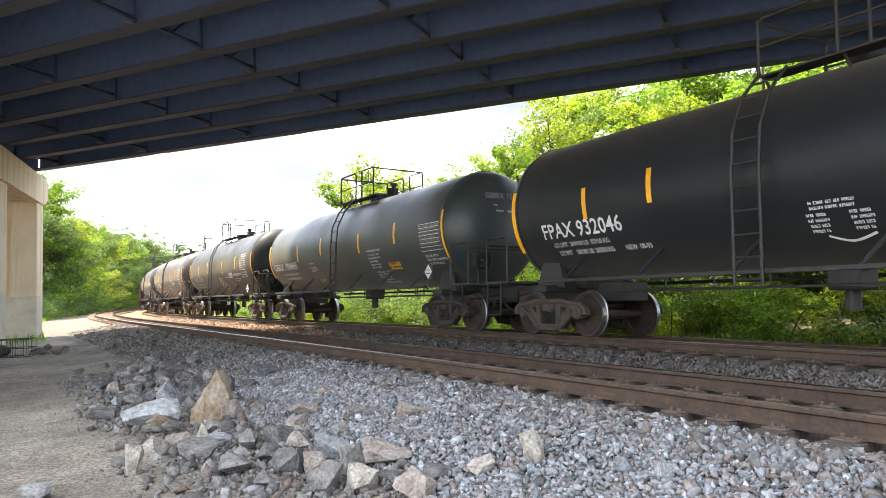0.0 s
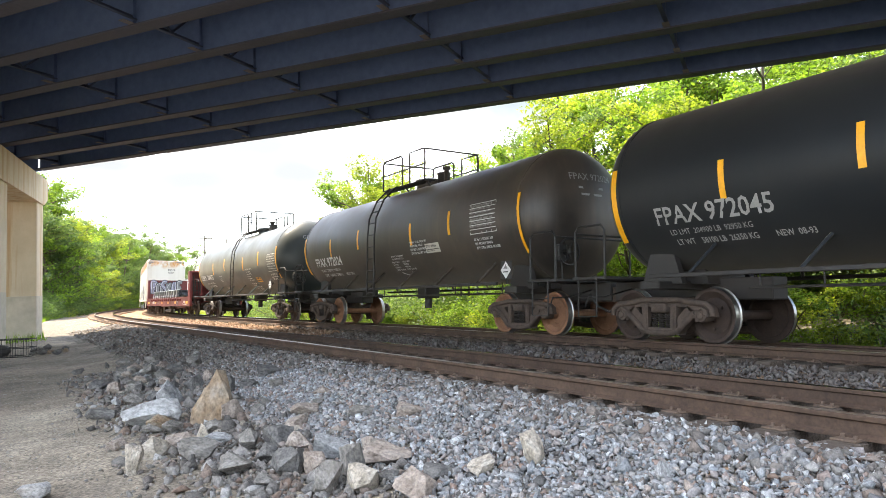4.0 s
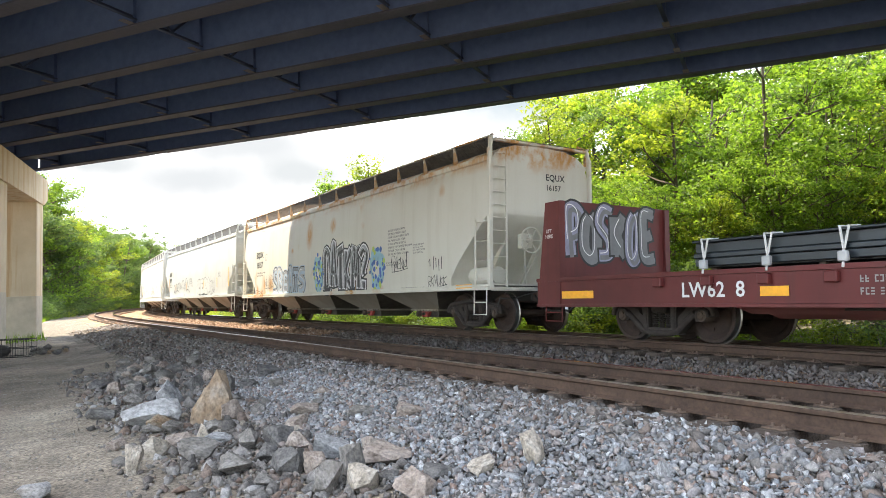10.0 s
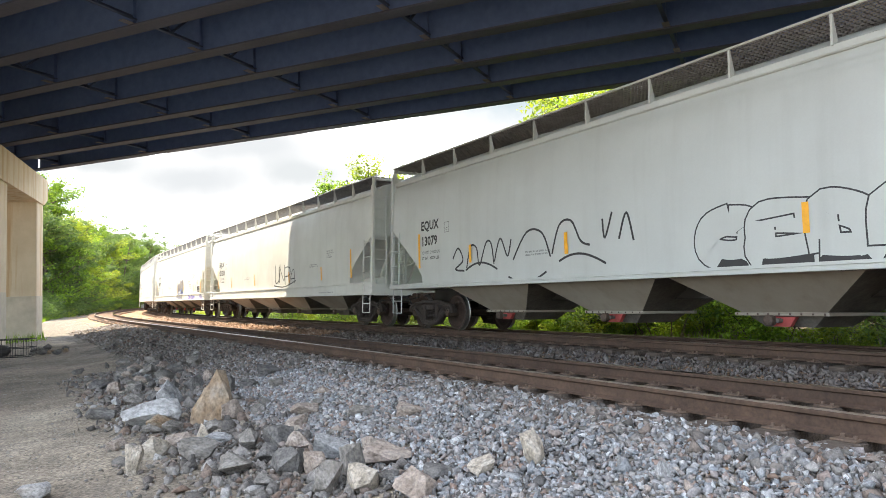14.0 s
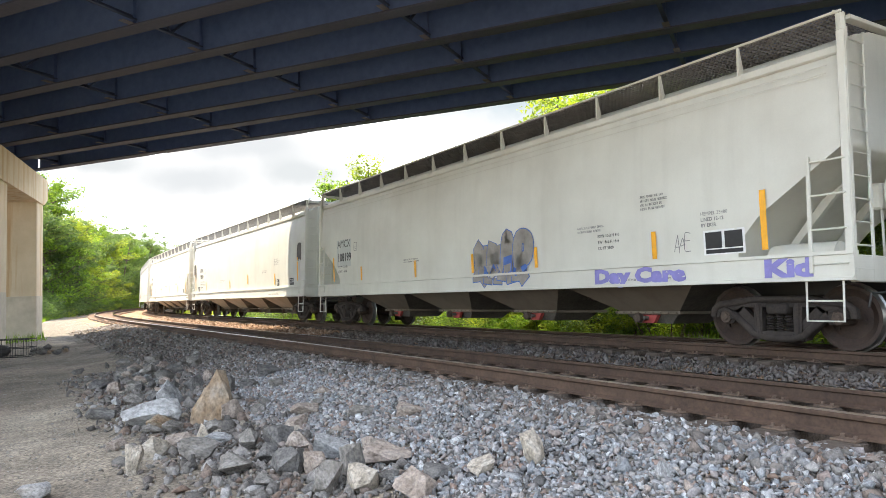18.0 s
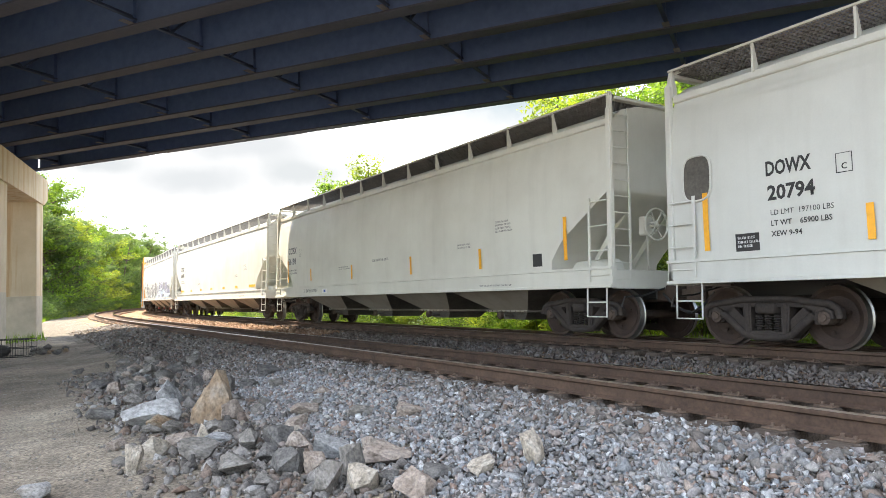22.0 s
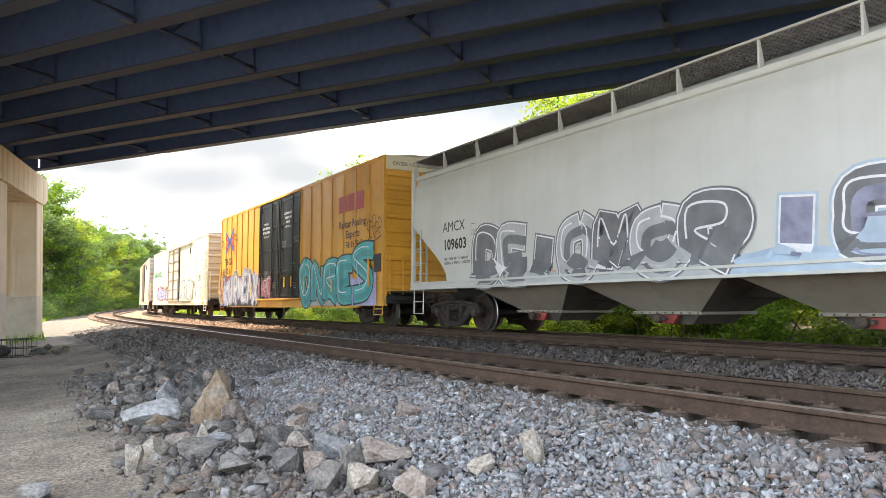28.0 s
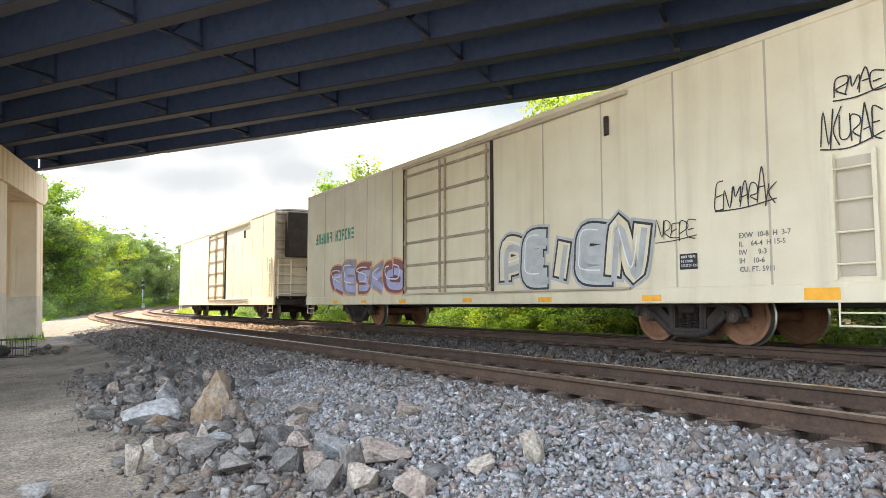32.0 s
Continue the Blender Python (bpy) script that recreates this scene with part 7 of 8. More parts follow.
def boxcar():
    car = car_root("boxcar", "tall yellow boxcar with black double doors and sprayed graffiti", "boxcar")
    half, zb, zt = 9.2, 0.80, 5.02
    surf = lambda z: -1.50
    door0, door1 = -2.69, 2.28
    for sd in (-1, 1):
        part("side_wall", Geo().box(-half, half, sd * 1.43, sd * 1.47, zb, zt, 0.004), YELLOW_BOX, car)
    for a, b in ((-half, door0), (door1, half)):
        part("side_sheet", Geo().box(a, b, -1.496, -1.471, zb - 0.05, zt - 0.02, 0.004), YELLOW_BOX, car)
        part("side_sheet", Geo().box(a, b, 1.471, 1.496, zb - 0.05, zt - 0.02, 0.004), YELLOW_BOX, car)
    for a, b, n in ((-half, door0, 7), (door1, half, 7)):
        for k in range(n + 1):
            x = a + 0.06 + (b - a - 0.12) * k / n
            g = Geo().prism([(x - 0.055, zb), (x + 0.055, zb), (x + 0.055, zt - 0.1), (x - 0.055, zt - 0.1)], -1.530, -1.495)
            part("side_post", g, YELLOW_BOX, car)
    for sd in (-1, 1):
        g = Geo().box(-half, half, sd * 1.40, sd * 1.51, zt - 0.09, zt + 0.03, 0.012)
        part("top_chord", g, YELLOW_BOX, car)
        g = Geo().prism([(-half, zb + 0.02), (-half, 0.62), (-half + 1.6, 0.62), (-half + 1.9, 0.56), (half - 1.9, 0.56), (half - 1.6, 0.62), (half, 0.62), (half, zb + 0.02)], sd * 1.40, sd * 1.512)
        part("side_sill", g, YELLOW_BOX, car)
    part("roof", Geo().prism([(-1.48, zt), (1.48, zt), (0.7, zt + 0.1), (0, zt + 0.13), (-0.7, zt + 0.1)], -half, half, Matrix.Rotation(radians(90), 4, "Z")), REEFER_END, car)
    part("floor", Geo().box(-half, half, -1.42, 1.42, 0.85, 1.0, 0.01), FRAME_BLACK, car)
    part("centre_sill", Geo().box(-half + 0.3, half - 0.3, -0.22, 0.22, 0.60, 0.88, 0.02), FRAME_BLACK, car)
    for d in (-1, 1):
        ribbed_end(car, d * (half - 0.005), d, 1.46, 0.9, zt - 0.4, YELLOW_BOX, 9)
        part("end_band", Geo().box(d * (half - 0.02), d * (half + 0.03), -1.46, 1.46, zt - 0.395, zt + 0.02, 0.01), REEFER, car, "white band across the top of the end")
        coupler(car, d * (half + 0.3), d)
        step(car, d * (half - 0.65), d * (half - 0.1), YELLOW_BOX, -1.5, 0.7, 0.36)
        g = Geo().box(d * half, d * (half + 0.35), -1.4, 1.4, 1.0, 1.04, 0.008)
        part("end_platform", g, FRAME_BLACK, car)
        part("end_beam", Geo().box(d * (half - 0.1), d * (half + 0.06), -1.45, 1.45, 0.68, 0.92, 0.02), FRAME_BLACK, car)
        ladder(car, -1.38, -0.95, d * (half + 0.12), 0.95, 2.1, YELLOW_BOX, 4, end=True, name="end_ladder")
    part("side_grab", Geo().tube([(half - 0.55, -1.50, 1.30), (half - 0.55, -1.58, 1.30), (half - 0.1, -1.58, 1.30), (half - 0.1, -1.50, 1.30)], 0.014, 6), YELLOW_BOX, car)
    ladder(car, -half + 0.1, -half + 0.65, -1.56, 0.75, 2.35, YELLOW_BOX, 5, name="side_ladder")
    part("hatch_panel", Geo().box(half - 0.62, half - 0.2, -1.545, -1.516, 1.62, 2.15, 0.01), INK_BLACK, car, "black panel beside the end post")
    brake_wheel(car, half + 0.02, -0.2, 1.95, YELLOW_BOX, 0.3)
    lab = bpy.data.curves.new("m", "FONT")
    lab.body, lab.size, lab.resolution_u = "EXCESS HEIGHT CAR", 0.15, 2
    tmp = bpy.data.objects.new("m", lab)
    me = bpy.data.meshes.new_from_object(tmp)
    bpy.data.objects.remove(tmp)
    for v in me.vertices:
        v.co = (half + 0.036, v.co.x - 1.25, zt - 0.27 + v.co.y)
    me.materials.clear()
    me.materials.append(INK_BLACK)
    part("lettering", me, None, car, "black warning words on the end")
    # double plug doors
    mid = (door0 + door1) / 2
    for a, b in ((door0, mid - 0.02), (mid + 0.02, door1)):
        dr = part("door", Geo().box(a, b, -1.535, -1.472, 0.92, zt - 0.12, 0.012), BLACK_DOOR, car, "black steel plug door")
        g = Geo()
        for k in range(5):
            z = 1.0 + (zt - 1.3) * k / 4
            g.box(a + 0.05, b - 0.05, -1.558, -1.534, z, z + 0.07, 0.008)
        for x in (a + 0.06, b - 0.06):
            g.box(x - 0.05, x + 0.05, -1.56, -1.534, 0.96, zt - 0.2, 0.008)
        part("door_frame", g, DOOR_FRAME, dr)
        g = Geo()
        for x in (a + 0.42, b - 0.62):
            g.tube([(x, -1.59, 0.93), (x, -1.59, zt - 0.16)], 0.026, 7)
            for k in range(5):
                z = 1.15 + 0.85 * k
                g.box(x - 0.05, x + 0.05, -1.60, -1.55, z, z + 0.09, 0.008)
        g.tube([(a + 0.42, -1.60, 1.7), (a + 0.95, -1.61, 1.75)], 0.02, 6)
        part("lock_rod", g, TRUCK, dr)
    part("door_track", Geo().box(door0 - 0.25, door1 + 0.25, -1.60, -1.517, 0.855, 0.905, 0.008), YELLOW_BOX, car)
    part("door_track", Geo().box(door0 - 0.1, door1 + 0.1, -1.58, -1.517, zt - 0.11, zt - 0.05, 0.008), YELLOW_BOX, car)
    for x in (door0 + 0.6, mid + 0.8, mid + 1.6):
        patch(car, x, x + 0.14, 1.35, 1.75, STRIPE, lambda z: -1.562, "reflective_stripe", "yellow reflective stripe")
    # words on the doors
    on = lambda z: -1.557
    for k, w in enumerate(("-IMPORTANT-", "CLOSE THIS DOOR", "BEFORE CLOSING", "MAIN DOOR")):
        lettering(car, w, -1.62 - 0.036 * len(w), 3.98 - 0.175 * k, 0.088, INK_WHITE, on, squeeze=0.9, bold=0.05)
    for k, w in enumerate(("CLOSE AND LOCK", "BOTH DOORS", "BEFORE", "MOVING CAR")):
        lettering(car, w, 1.05 - 0.036 * len(w), 4.18 - 0.175 * k, 0.088, INK_WHITE, on, squeeze=0.9, bold=0.05)
    for k, (x, z) in enumerate(((0.35, 3.1), (1.7, 3.2), (1.6, 1.45), (-1.9, 2.0), (1.4, 2.2), (-0.9, 1.5))):
        fine_print(car, x, z, 0.42, 3, 0.05, INK_DIM, on, 20 + k)
    # words on the yellow sheets
    s2 = lambda z: -1.531
    for k, (w, x, z) in enumerate((("Railcar Pooling", 5.95, 3.12), ("Experts", 6.5, 2.78))):
        lettering(car, w, x, z, 0.24, INK_BROWN, s2, label="dark brown slogan")
    fine_print(car, 6.52, 2.46, 0.75, 1, 0.2, INK_BROWN, s2, 31)
    for a, b in (("next", 3.78), ("load", 3.55)):
        lettering(car, a, -9.05, b, 0.17, INK_BROWN, s2, label="dark brown slogan")
    for a, b in (("any", 3.92), ("road", 3.68)):
        lettering(car, a, -6.55, b, 0.17, INK_BROWN, s2, label="dark brown slogan")
    lettering(car, "TB OX", -8.28, 2.62, 0.30, INK_BROWN, s2, "reporting_mark", bold=0.05)
    lettering(car, "6 66 40 6", -8.85, 2.16, 0.28, INK_BROWN, lambda z: -1.580, "reporting_mark", squeeze=1.1, bold=0.05)
    # company device: red and blue crossed bars; a red block emblem
    def bar(pts, mat):
        part("emblem", flat_mesh("emblem", [(x, -1.537, z) for x, z in pts], [tuple(range(len(pts)))], mat), None, car, "crossed bar emblem")
    for k, (line, w, mat) in enumerate((([(-8.18, 3.98), (-7.72, 3.76), (-8.18, 3.42)], 0.17, INK_RED), ([(-6.70, 4.12), (-7.15, 3.78), (-6.70, 3.42)], 0.17, INK_RED),
                                        ([(-8.15, 4.20), (-7.55, 3.80), (-7.55, 3.72), (-8.05, 3.20)], 0.15, LOGO_BLUE), ([(-6.78, 4.35), (-7.36, 3.84), (-7.36, 3.72), (-6.75, 3.25)], 0.15, LOGO_BLUE))):
        part("emblem", stroke_mesh("emblem", [line], w, mat, lambda z: -1.535 - 0.001 * k), None, car, "crossed bar emblem")
    for pts in ([(5.95, 3.62), (6.5, 3.66), (6.5, 4.18), (5.95, 4.16)], [(6.62, 3.64), (7.15, 3.64), (7.15, 4.18), (6.62, 4.18)], [(7.28, 3.62), (7.85, 3.62), (7.85, 4.18), (7.28, 4.18)]):
        bar(pts, INK_RED)
    for x, z in ((8.28, 1.2), (5.45, 1.08), (2.85, 1.08), (-9.42 + 0.2, 1.25), (-6.5, 1.15), (-3.7, 1.1)):
        patch(car, x - 0.055, x + 0.055, z, z + (0.85 if abs(x) > 8 else 0.42), STRIPE, lambda zz: -1.575, "reflective_stripe", "yellow reflective stripe")
    patch(car, -0.2, 0.35, 0.66, 0.78, STRIPE, lambda z: -1.515, "reflective_stripe", "yellow reflective stripe")
    fine_print(car, 7.65, 2.35, 0.5, 7, 0.06, INK_BROWN, s2, 41)
    # graffiti
    g2 = lambda z: -1.531
    sprayed_band(car, 2.45, 8.6, 0.63, 1.12, SILVER, g2, 68, 0.12, 0.002, "grey sprayed lower field")
    sprayed_band(car, 6.9, 8.75, 0.64, 1.6, PALE_VIOLET, g2, 61, 0.25, 0.003, "pale violet sprayed field")
    burner(car, "ONRES", 2.35, 8.3, 0.66, 2.28, [TEAL], SPRAY_BLACK, g2, 62, None, 0.05, 0.46, TEAL_DEEP, 1.5)
    for x in (2.95, 5.2, 7.4):
        part("graffiti", stroke_mesh("graffiti", [smooth_line([(x, 1.95), (x + 0.05, 1.6), (x + 0.25, 1.25)])], 0.05, PALE_BLUE, g2, 0.022), None, car, "pale sprayed shine")
    sprayed_band(car, -8.6, -2.8, 0.62, 2.0, MAROON, g2, 70, 0.12, 0.0005, "maroon sprayed clouds")
    sprayed_band(car, -9.05, -2.8, 0.62, 1.72, SPRAY_BLACK, g2, 63, 0.22, 0.002, "black sprayed field")
    burner(car, "SKURMEAX", -9.05, -2.85, 0.66, 2.12, [GRAPHITE, VIOLET_GREY, TINT], SPRAY_BLACK, g2, 64, PALE_VIOLET, 0.022, 0.42, SILVER, 1.7)
    wild(car, -9.0, -2.8, 0.72, 2.0, 16, [PALE_VIOLET, SPRAY_WHITE], g2, 66, 0.03)
    burner(car, "ORE", -2.6, -0.7, 0.95, 1.85, [MAROON], VIOLET_GREY, lambda z: -1.563, 64, None, 0.025, 0.42, MAROON, 1.5)
    scribble(car, 8.05, 9.0, 2.6, 3.3, SPRAY_BLACK, g2, 65, 0.05, 5)
    trucks(car, (7.26, -7.34))
    return car


# ---------------- insulated cars ----------------
def reefer(first):
    car = car_root("refrigerator_car", "aged cream-white refrigerator car with barred plug door and graffiti" if first else "sunlit cream-white refrigerator car with a cooling unit at its end", "refrigerator car")
    half, zb, zt = 10.12 if first else 9.6, 0.90, 4.55
    surf = lambda z: -1.50
    for sd in (-1, 1):
        g = Geo().box(-half, half, sd * 1.44, sd * 1.496, zb, zt, 0.008)
        part("side_wall", g, REEFER, car, "flat panelled side wall")
        g = Geo().box(-half, half, sd * 1.40, sd * 1.515, 0.66, 0.92, 0.012)
        part("side_sill", g, REEFER, car)
        part("top_chord", Geo().box(-half, half, sd * 1.42, sd * 1.515, zt - 0.08, zt + 0.03, 0.012), REEFER, car)
    for k in range(13):
        x = -half + 0.02 + (2 * half - 0.04) * k / 12
        if -2.6 < x < 1.7:
            continue
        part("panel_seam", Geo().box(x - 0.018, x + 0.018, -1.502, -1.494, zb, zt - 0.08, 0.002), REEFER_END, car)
    part("roof", Geo().prism([(-1.48, zt), (1.48, zt), (0.7, zt + 0.08), (0, zt + 0.1), (-0.7, zt + 0.08)], -half, half, Matrix.Rotation(radians(90), 4, "Z")), REEFER_END, car)
    part("floor", Geo().box(-half, half, -1.42, 1.42, 0.82, 0.98, 0.01), FRAME_BLACK, car)
    part("centre_sill", Geo().box(-half + 0.3, half - 0.3, -0.22, 0.22, 0.58, 0.85, 0.02), FRAME_BLACK, car)
    for d in (-1, 1):
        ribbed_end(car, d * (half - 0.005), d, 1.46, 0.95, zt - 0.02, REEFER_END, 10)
        coupler(car, d * (half + 0.3), d)
        step(car, d * (half - 0.75), d * (half - 0.15), REEFER, -1.5, 0.7, 0.36)
        part("end_beam", Geo().box(d * (half - 0.1), d * (half + 0.06), -1.45, 1.45, 0.66, 0.95, 0.02), TRUCK_DARK, car)
        ladder(car, -1.38, -0.85, d * (half + 0.13), 0.92, 2.5, REEFER, 4, end=True, name="end_ladder")
        ladder(car, 0.95, 1.4, d * (half + 0.13), 0.92, 2.4, REEFER, 4, end=True, name="end_ladder")
        part("end_walk", Geo().box(d * half, d * (half + 0.4), -1.4, 1.4, 0.98, 1.02, 0.008), TRUCK_DARK, car)
    ladder(car, half - 0.75, half - 0.2, -1.57, 0.95, 2.6, REEFER, 4, name="side_ladder")
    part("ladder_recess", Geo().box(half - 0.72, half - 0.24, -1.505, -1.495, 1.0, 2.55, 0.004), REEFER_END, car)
    brake_wheel(car, half + 0.02, 0.1, 2.15, TRUCK_DARK, 0.3)
    # barred plug door
    a, b = (-2.55, 1.55) if first else (-1.6, 1.8)
    dr = part("door", Geo().box(a, b, -1.535, -1.497, 0.95, zt - 0.28, 0.01), REEFER, car, "insulated plug door")
    g = Geo()
    for k in range(4):
        x = a + 0.12 + (b - a - 0.24) * (k + (0.4 if k in (1, 2) else 0) * (1 if k == 1 else -1)) / 3
        g.tube([(x, -1.575, 0.96), (x, -1.575, zt - 0.25)], 0.03, 7)
    for k in range(6):
        z = 1.05 + (zt - 1.5) * k / 5
        g.box(a + 0.05, b - 0.05, -1.568, -1.534, z, z + 0.07, 0.008)
        for x in (a + 0.12, b - 0.12):
            g.box(x - 0.06, x + 0.06, -1.60, -1.55, z - 0.02, z + 0.09, 0.008)
    part("door_lattice", g, LATTICE, dr)
    part("door_frame", Geo().box(a - 0.07, a, -1.56, -1.497, 0.93, zt - 0.2, 0.01).box(b, b + 0.07, -1.56, -1.497, 0.93, zt - 0.2, 0.01), TRUCK_DARK, dr)
    part("door_track", Geo().box(a - 0.1, b + 4.2, -1.585, -1.516, zt - 0.2, zt - 0.12, 0.01), REEFER_END, car)
    part("door_track", Geo().box(a - 0.1, b + 4.2, -1.575, -1.516, 0.90, 0.945, 0.008), REEFER_END, car)
    part("vent_latch", Geo().box(5.16, 5.27, -1.55, -1.497, 3.72, 4.08, 0.02), TRUCK_DARK, car)
    if not first:
        part("cooling_unit", Geo().box(half + 0.05, half + 0.45, -1.1, 1.1, 2.6, zt - 0.1, 0.04), TRUCK_DARK, car, "dark cooling unit on the end")
        trucks(car, (half - 3.0, -half + 3.0))
        scribble(car, 3.2, 5.2, 1.4, 2.0, SILVER, surf, 71, 0.05, 4)
        return car
    for x, w in ((9.15, 0.5), (6.2, 0.42), (3.4, 0.42), (0.55, 0.4), (-2.7, 0.4), (-5.2, 0.4), (-7.4, 0.4)):
        patch(car, x - w / 2, x + w / 2, 0.70, 0.86 if x > 9 else 0.80, STRIPE, lambda z: -1.517, "reflective_stripe", "yellow reflective stripe")
    # green brand device as bars
    fine_print(car, -9.25, 2.75, 3.2, 1, 0.36, LOGO_GREEN, surf, 73, "emblem")
    burner(car, "RESKO", -7.7, -2.8, 0.98, 1.95, [MAROON, VIOLET_GREY], ORANGE, lambda z: -1.503, 74, None, 0.05, 0.5, PALE_VIOLET, 1.5)
    burner(car, "PEIEN", 1.9, 6.1, 0.98, 2.15, [REEFER, PALE_SPRAY], SPRAY_BLACK, lambda z: -1.503, 75, SILVER, 0.045, 0.46, SILVER, 1.2)
    scribble(car, 6.3, 7.1, 1.7, 2.05, SPRAY_BLACK, lambda z: -1.503, 76, 0.03, 5)
    scribble(car, 7.5, 8.5, 2.1, 2.5, SPRAY_BLACK, lambda z: -1.503, 77, 0.035, 7)
    scribble(car, 9.2, 10.0, 2.75, 3.2, SPRAY_BLACK, lambda z: -1.503, 78, 0.035, 6)
    scribble(car, 9.4, 10.05, 3.35, 3.65, SPRAY_BLACK, lambda z: -1.503, 80, 0.035, 4)
    patch(car, 6.8, 7.15, 1.2, 1.45, INK_BLACK, lambda z: -1.503, "data_panel", "black data panel")
    fine_print(car, 6.84, 1.38, 0.28, 3, 0.04, INK_WHITE, lambda z: -1.508, 79)
    for k, w in enumerate(("EXW  10-8  H  3-7", "IL    64-4  H 15-5", "IW      9-3", "IH    10-6", "CU. FT. 5911")):
        lettering(car, w, 7.9, 1.62 - 0.125 * k, 0.075, INK_GREY, surf)
    trucks(car, (6.55, -6.6), TRUCK_DARK, WHEEL_ME_RUST)
    return car


# ---------------- the train ----------------
TRAIN = []
GBRX_LT, FPAX_LT = ("LD LMT  208100 LB  94350 KG", "LT WT   77900 LB  35350 KG"), ("LD LMT  204900 LB  92950 KG", "LT WT    58100 LB  26350 KG")
T_A = "black tank car with white stencilled marks and yellow stripes"
T_G = "dull green-black tank car with white stencilled marks and yellow stripes"
T_B = "brown-black dusty tank car with white stencilled marks"
TRAIN.append((tank_car("b", 11.6, "FPAX", "932046", FPAX_LT, T_A, TANK_BLACK, stripes=(0.205, 0.32, 0.61, 0.75), truck=TRUCK, seed=3, deck=0.45), -3.9, 11.6))
TRAIN.append((tank_car("a", 12.5, "GBRX", "704495", GBRX_LT, T_G, TANK_GREEN, stripes=(0.26, 0.412, 0.62, 0.78), seed=13, climb=0.0, deck=-0.45), 12.3, 12.5))
TRAIN.append((tank_car("c", 11.6, "FPAX", "972045", FPAX_LT, T_A, TANK_BLACK, stripes=(0.21, 0.36, 0.586, 0.76), product="ETHYLENE GLYCOL", truck=TRUCK, seed=23), 28.3, 11.6))
TRAIN.append((tank_car("b", 11.6, "FPAX", "972024", ("LD LMT  224500 LB  101800 KG", "LT WT    61500 LB  27900 KG"), T_B, TANK_BROWN, stripes=(0.215, 0.37, 0.61, 0.75), truck=TRUCK, wheel=WHEEL_ME_RUST, seed=33), 43.88, 11.6))
TRAIN.append((tank_car("a", 12.5, "GBRX", "704473", GBRX_LT, T_G, TANK_GREEN, stripes=(0.26, 0.412, 0.632, 0.79), seed=43, climb=0.6, deck=-0.6), 60.5, 12.5))
TRAIN.append((flatcar(), 79.55, 14.98))
TRAIN.append((plate_load(), 79.55, 14.98))

# white hopper with a large piece along its side
c, sf, h = hopper("off-white covered hopper with rust spots and a large sprayed piece", 16.7, WHITE_RUST, "EQUX", "16157", (-7.82, 2.24, 0.24), seed=2, bays=4, sill=(0.98, 1.07))
burner(c, "DATKM?", -0.12, 3.35, 1.08, 2.5, [GRAPHITE, TINT], SPRAY_WHITE, sf, 81, SPRAY_BLACK, 0.045, 0.42, SPRAY_BLACK, 0.8)
burner(c, "SBEATS", -5.55, -2.0, 1.04, 2.1, [TINT, SILVER], SPRAY_BLACK, sf, 82, PALE_BLUE, 0.03, 0.46, PALE_BLUE, 1.2)
for x0, x1 in ((-1.15, -0.1), (3.45, 4.5)):
    pts = blob((x0 + x1) / 2, 1.72, 0.5, 0.68, random.Random(55), 30, 2.2, 0.15)
    part("graffiti", flat_mesh("graffiti", [(a, sf(b) - 0.0045, b) for a, b in pts], [tuple(range(30))], SKY_BLUE), None, c, "pale blue sprayed cloud")
for k in range(84):
    r = random.Random(900 + k)
    a, q = r.uniform(0, 6.283), r.random() ** 0.5
    x, z, w = (-0.62 if k % 2 else 3.97) + 0.5 * q * math.cos(a), 1.72 + 0.68 * q * math.sin(a), r.uniform(0.035, 0.085)
    pts = [(x + w * math.cos(b), z + w * math.sin(b)) for b in np.linspace(0, 6.283, 11)[:-1]]
    part("graffiti", flat_mesh("graffiti", [(a, sf(b) - 0.007 - 0.0001 * k, b) for a, b in pts], [tuple(range(10))], [SPRAY_BLUE, LIME, SPRAY_BLUE][k % 3]), None, c, "sprayed dot")
wild(c, 4.85, 5.85, 1.5, 2.15, 6, [SPRAY_BLACK], sf, 83, 0.035, 0.008)
scribble(c, 4.9, 5.8, 1.6, 1.95, SPRAY_BLACK, sf, 93, 0.03, 5)
wild(c, 6.95, 7.75, 1.45, 2.0, 5, [SPRAY_BLACK], sf, 84, 0.03, 0.008)
scribble(c, 6.9, 7.8, 1.12, 1.42, SPRAY_BLACK, sf, 94, 0.03, 6)
scribble(c, -6.7, -5.6, 1.4, 1.85, SPRAY_BLACK, sf, 85, 0.03, 5)
scribble(c, -9.6, -6.5, 1.05, 1.28, SPRAY_BLACK, lambda z: -1.562, 86, 0.025, 9)
fine_print(c, 4.7, 2.72, 1.3, 8, 0.055, INK_GREY, sf, 87)
for x in (-8.9, 8.35):
    patch(c, x, x + 0.7, 1.02, 1.12, STRIPE, lambda z: -1.562, "reflective_stripe", "yellow reflective stripe")
TRAIN.append((c, 101.05, 16.7))

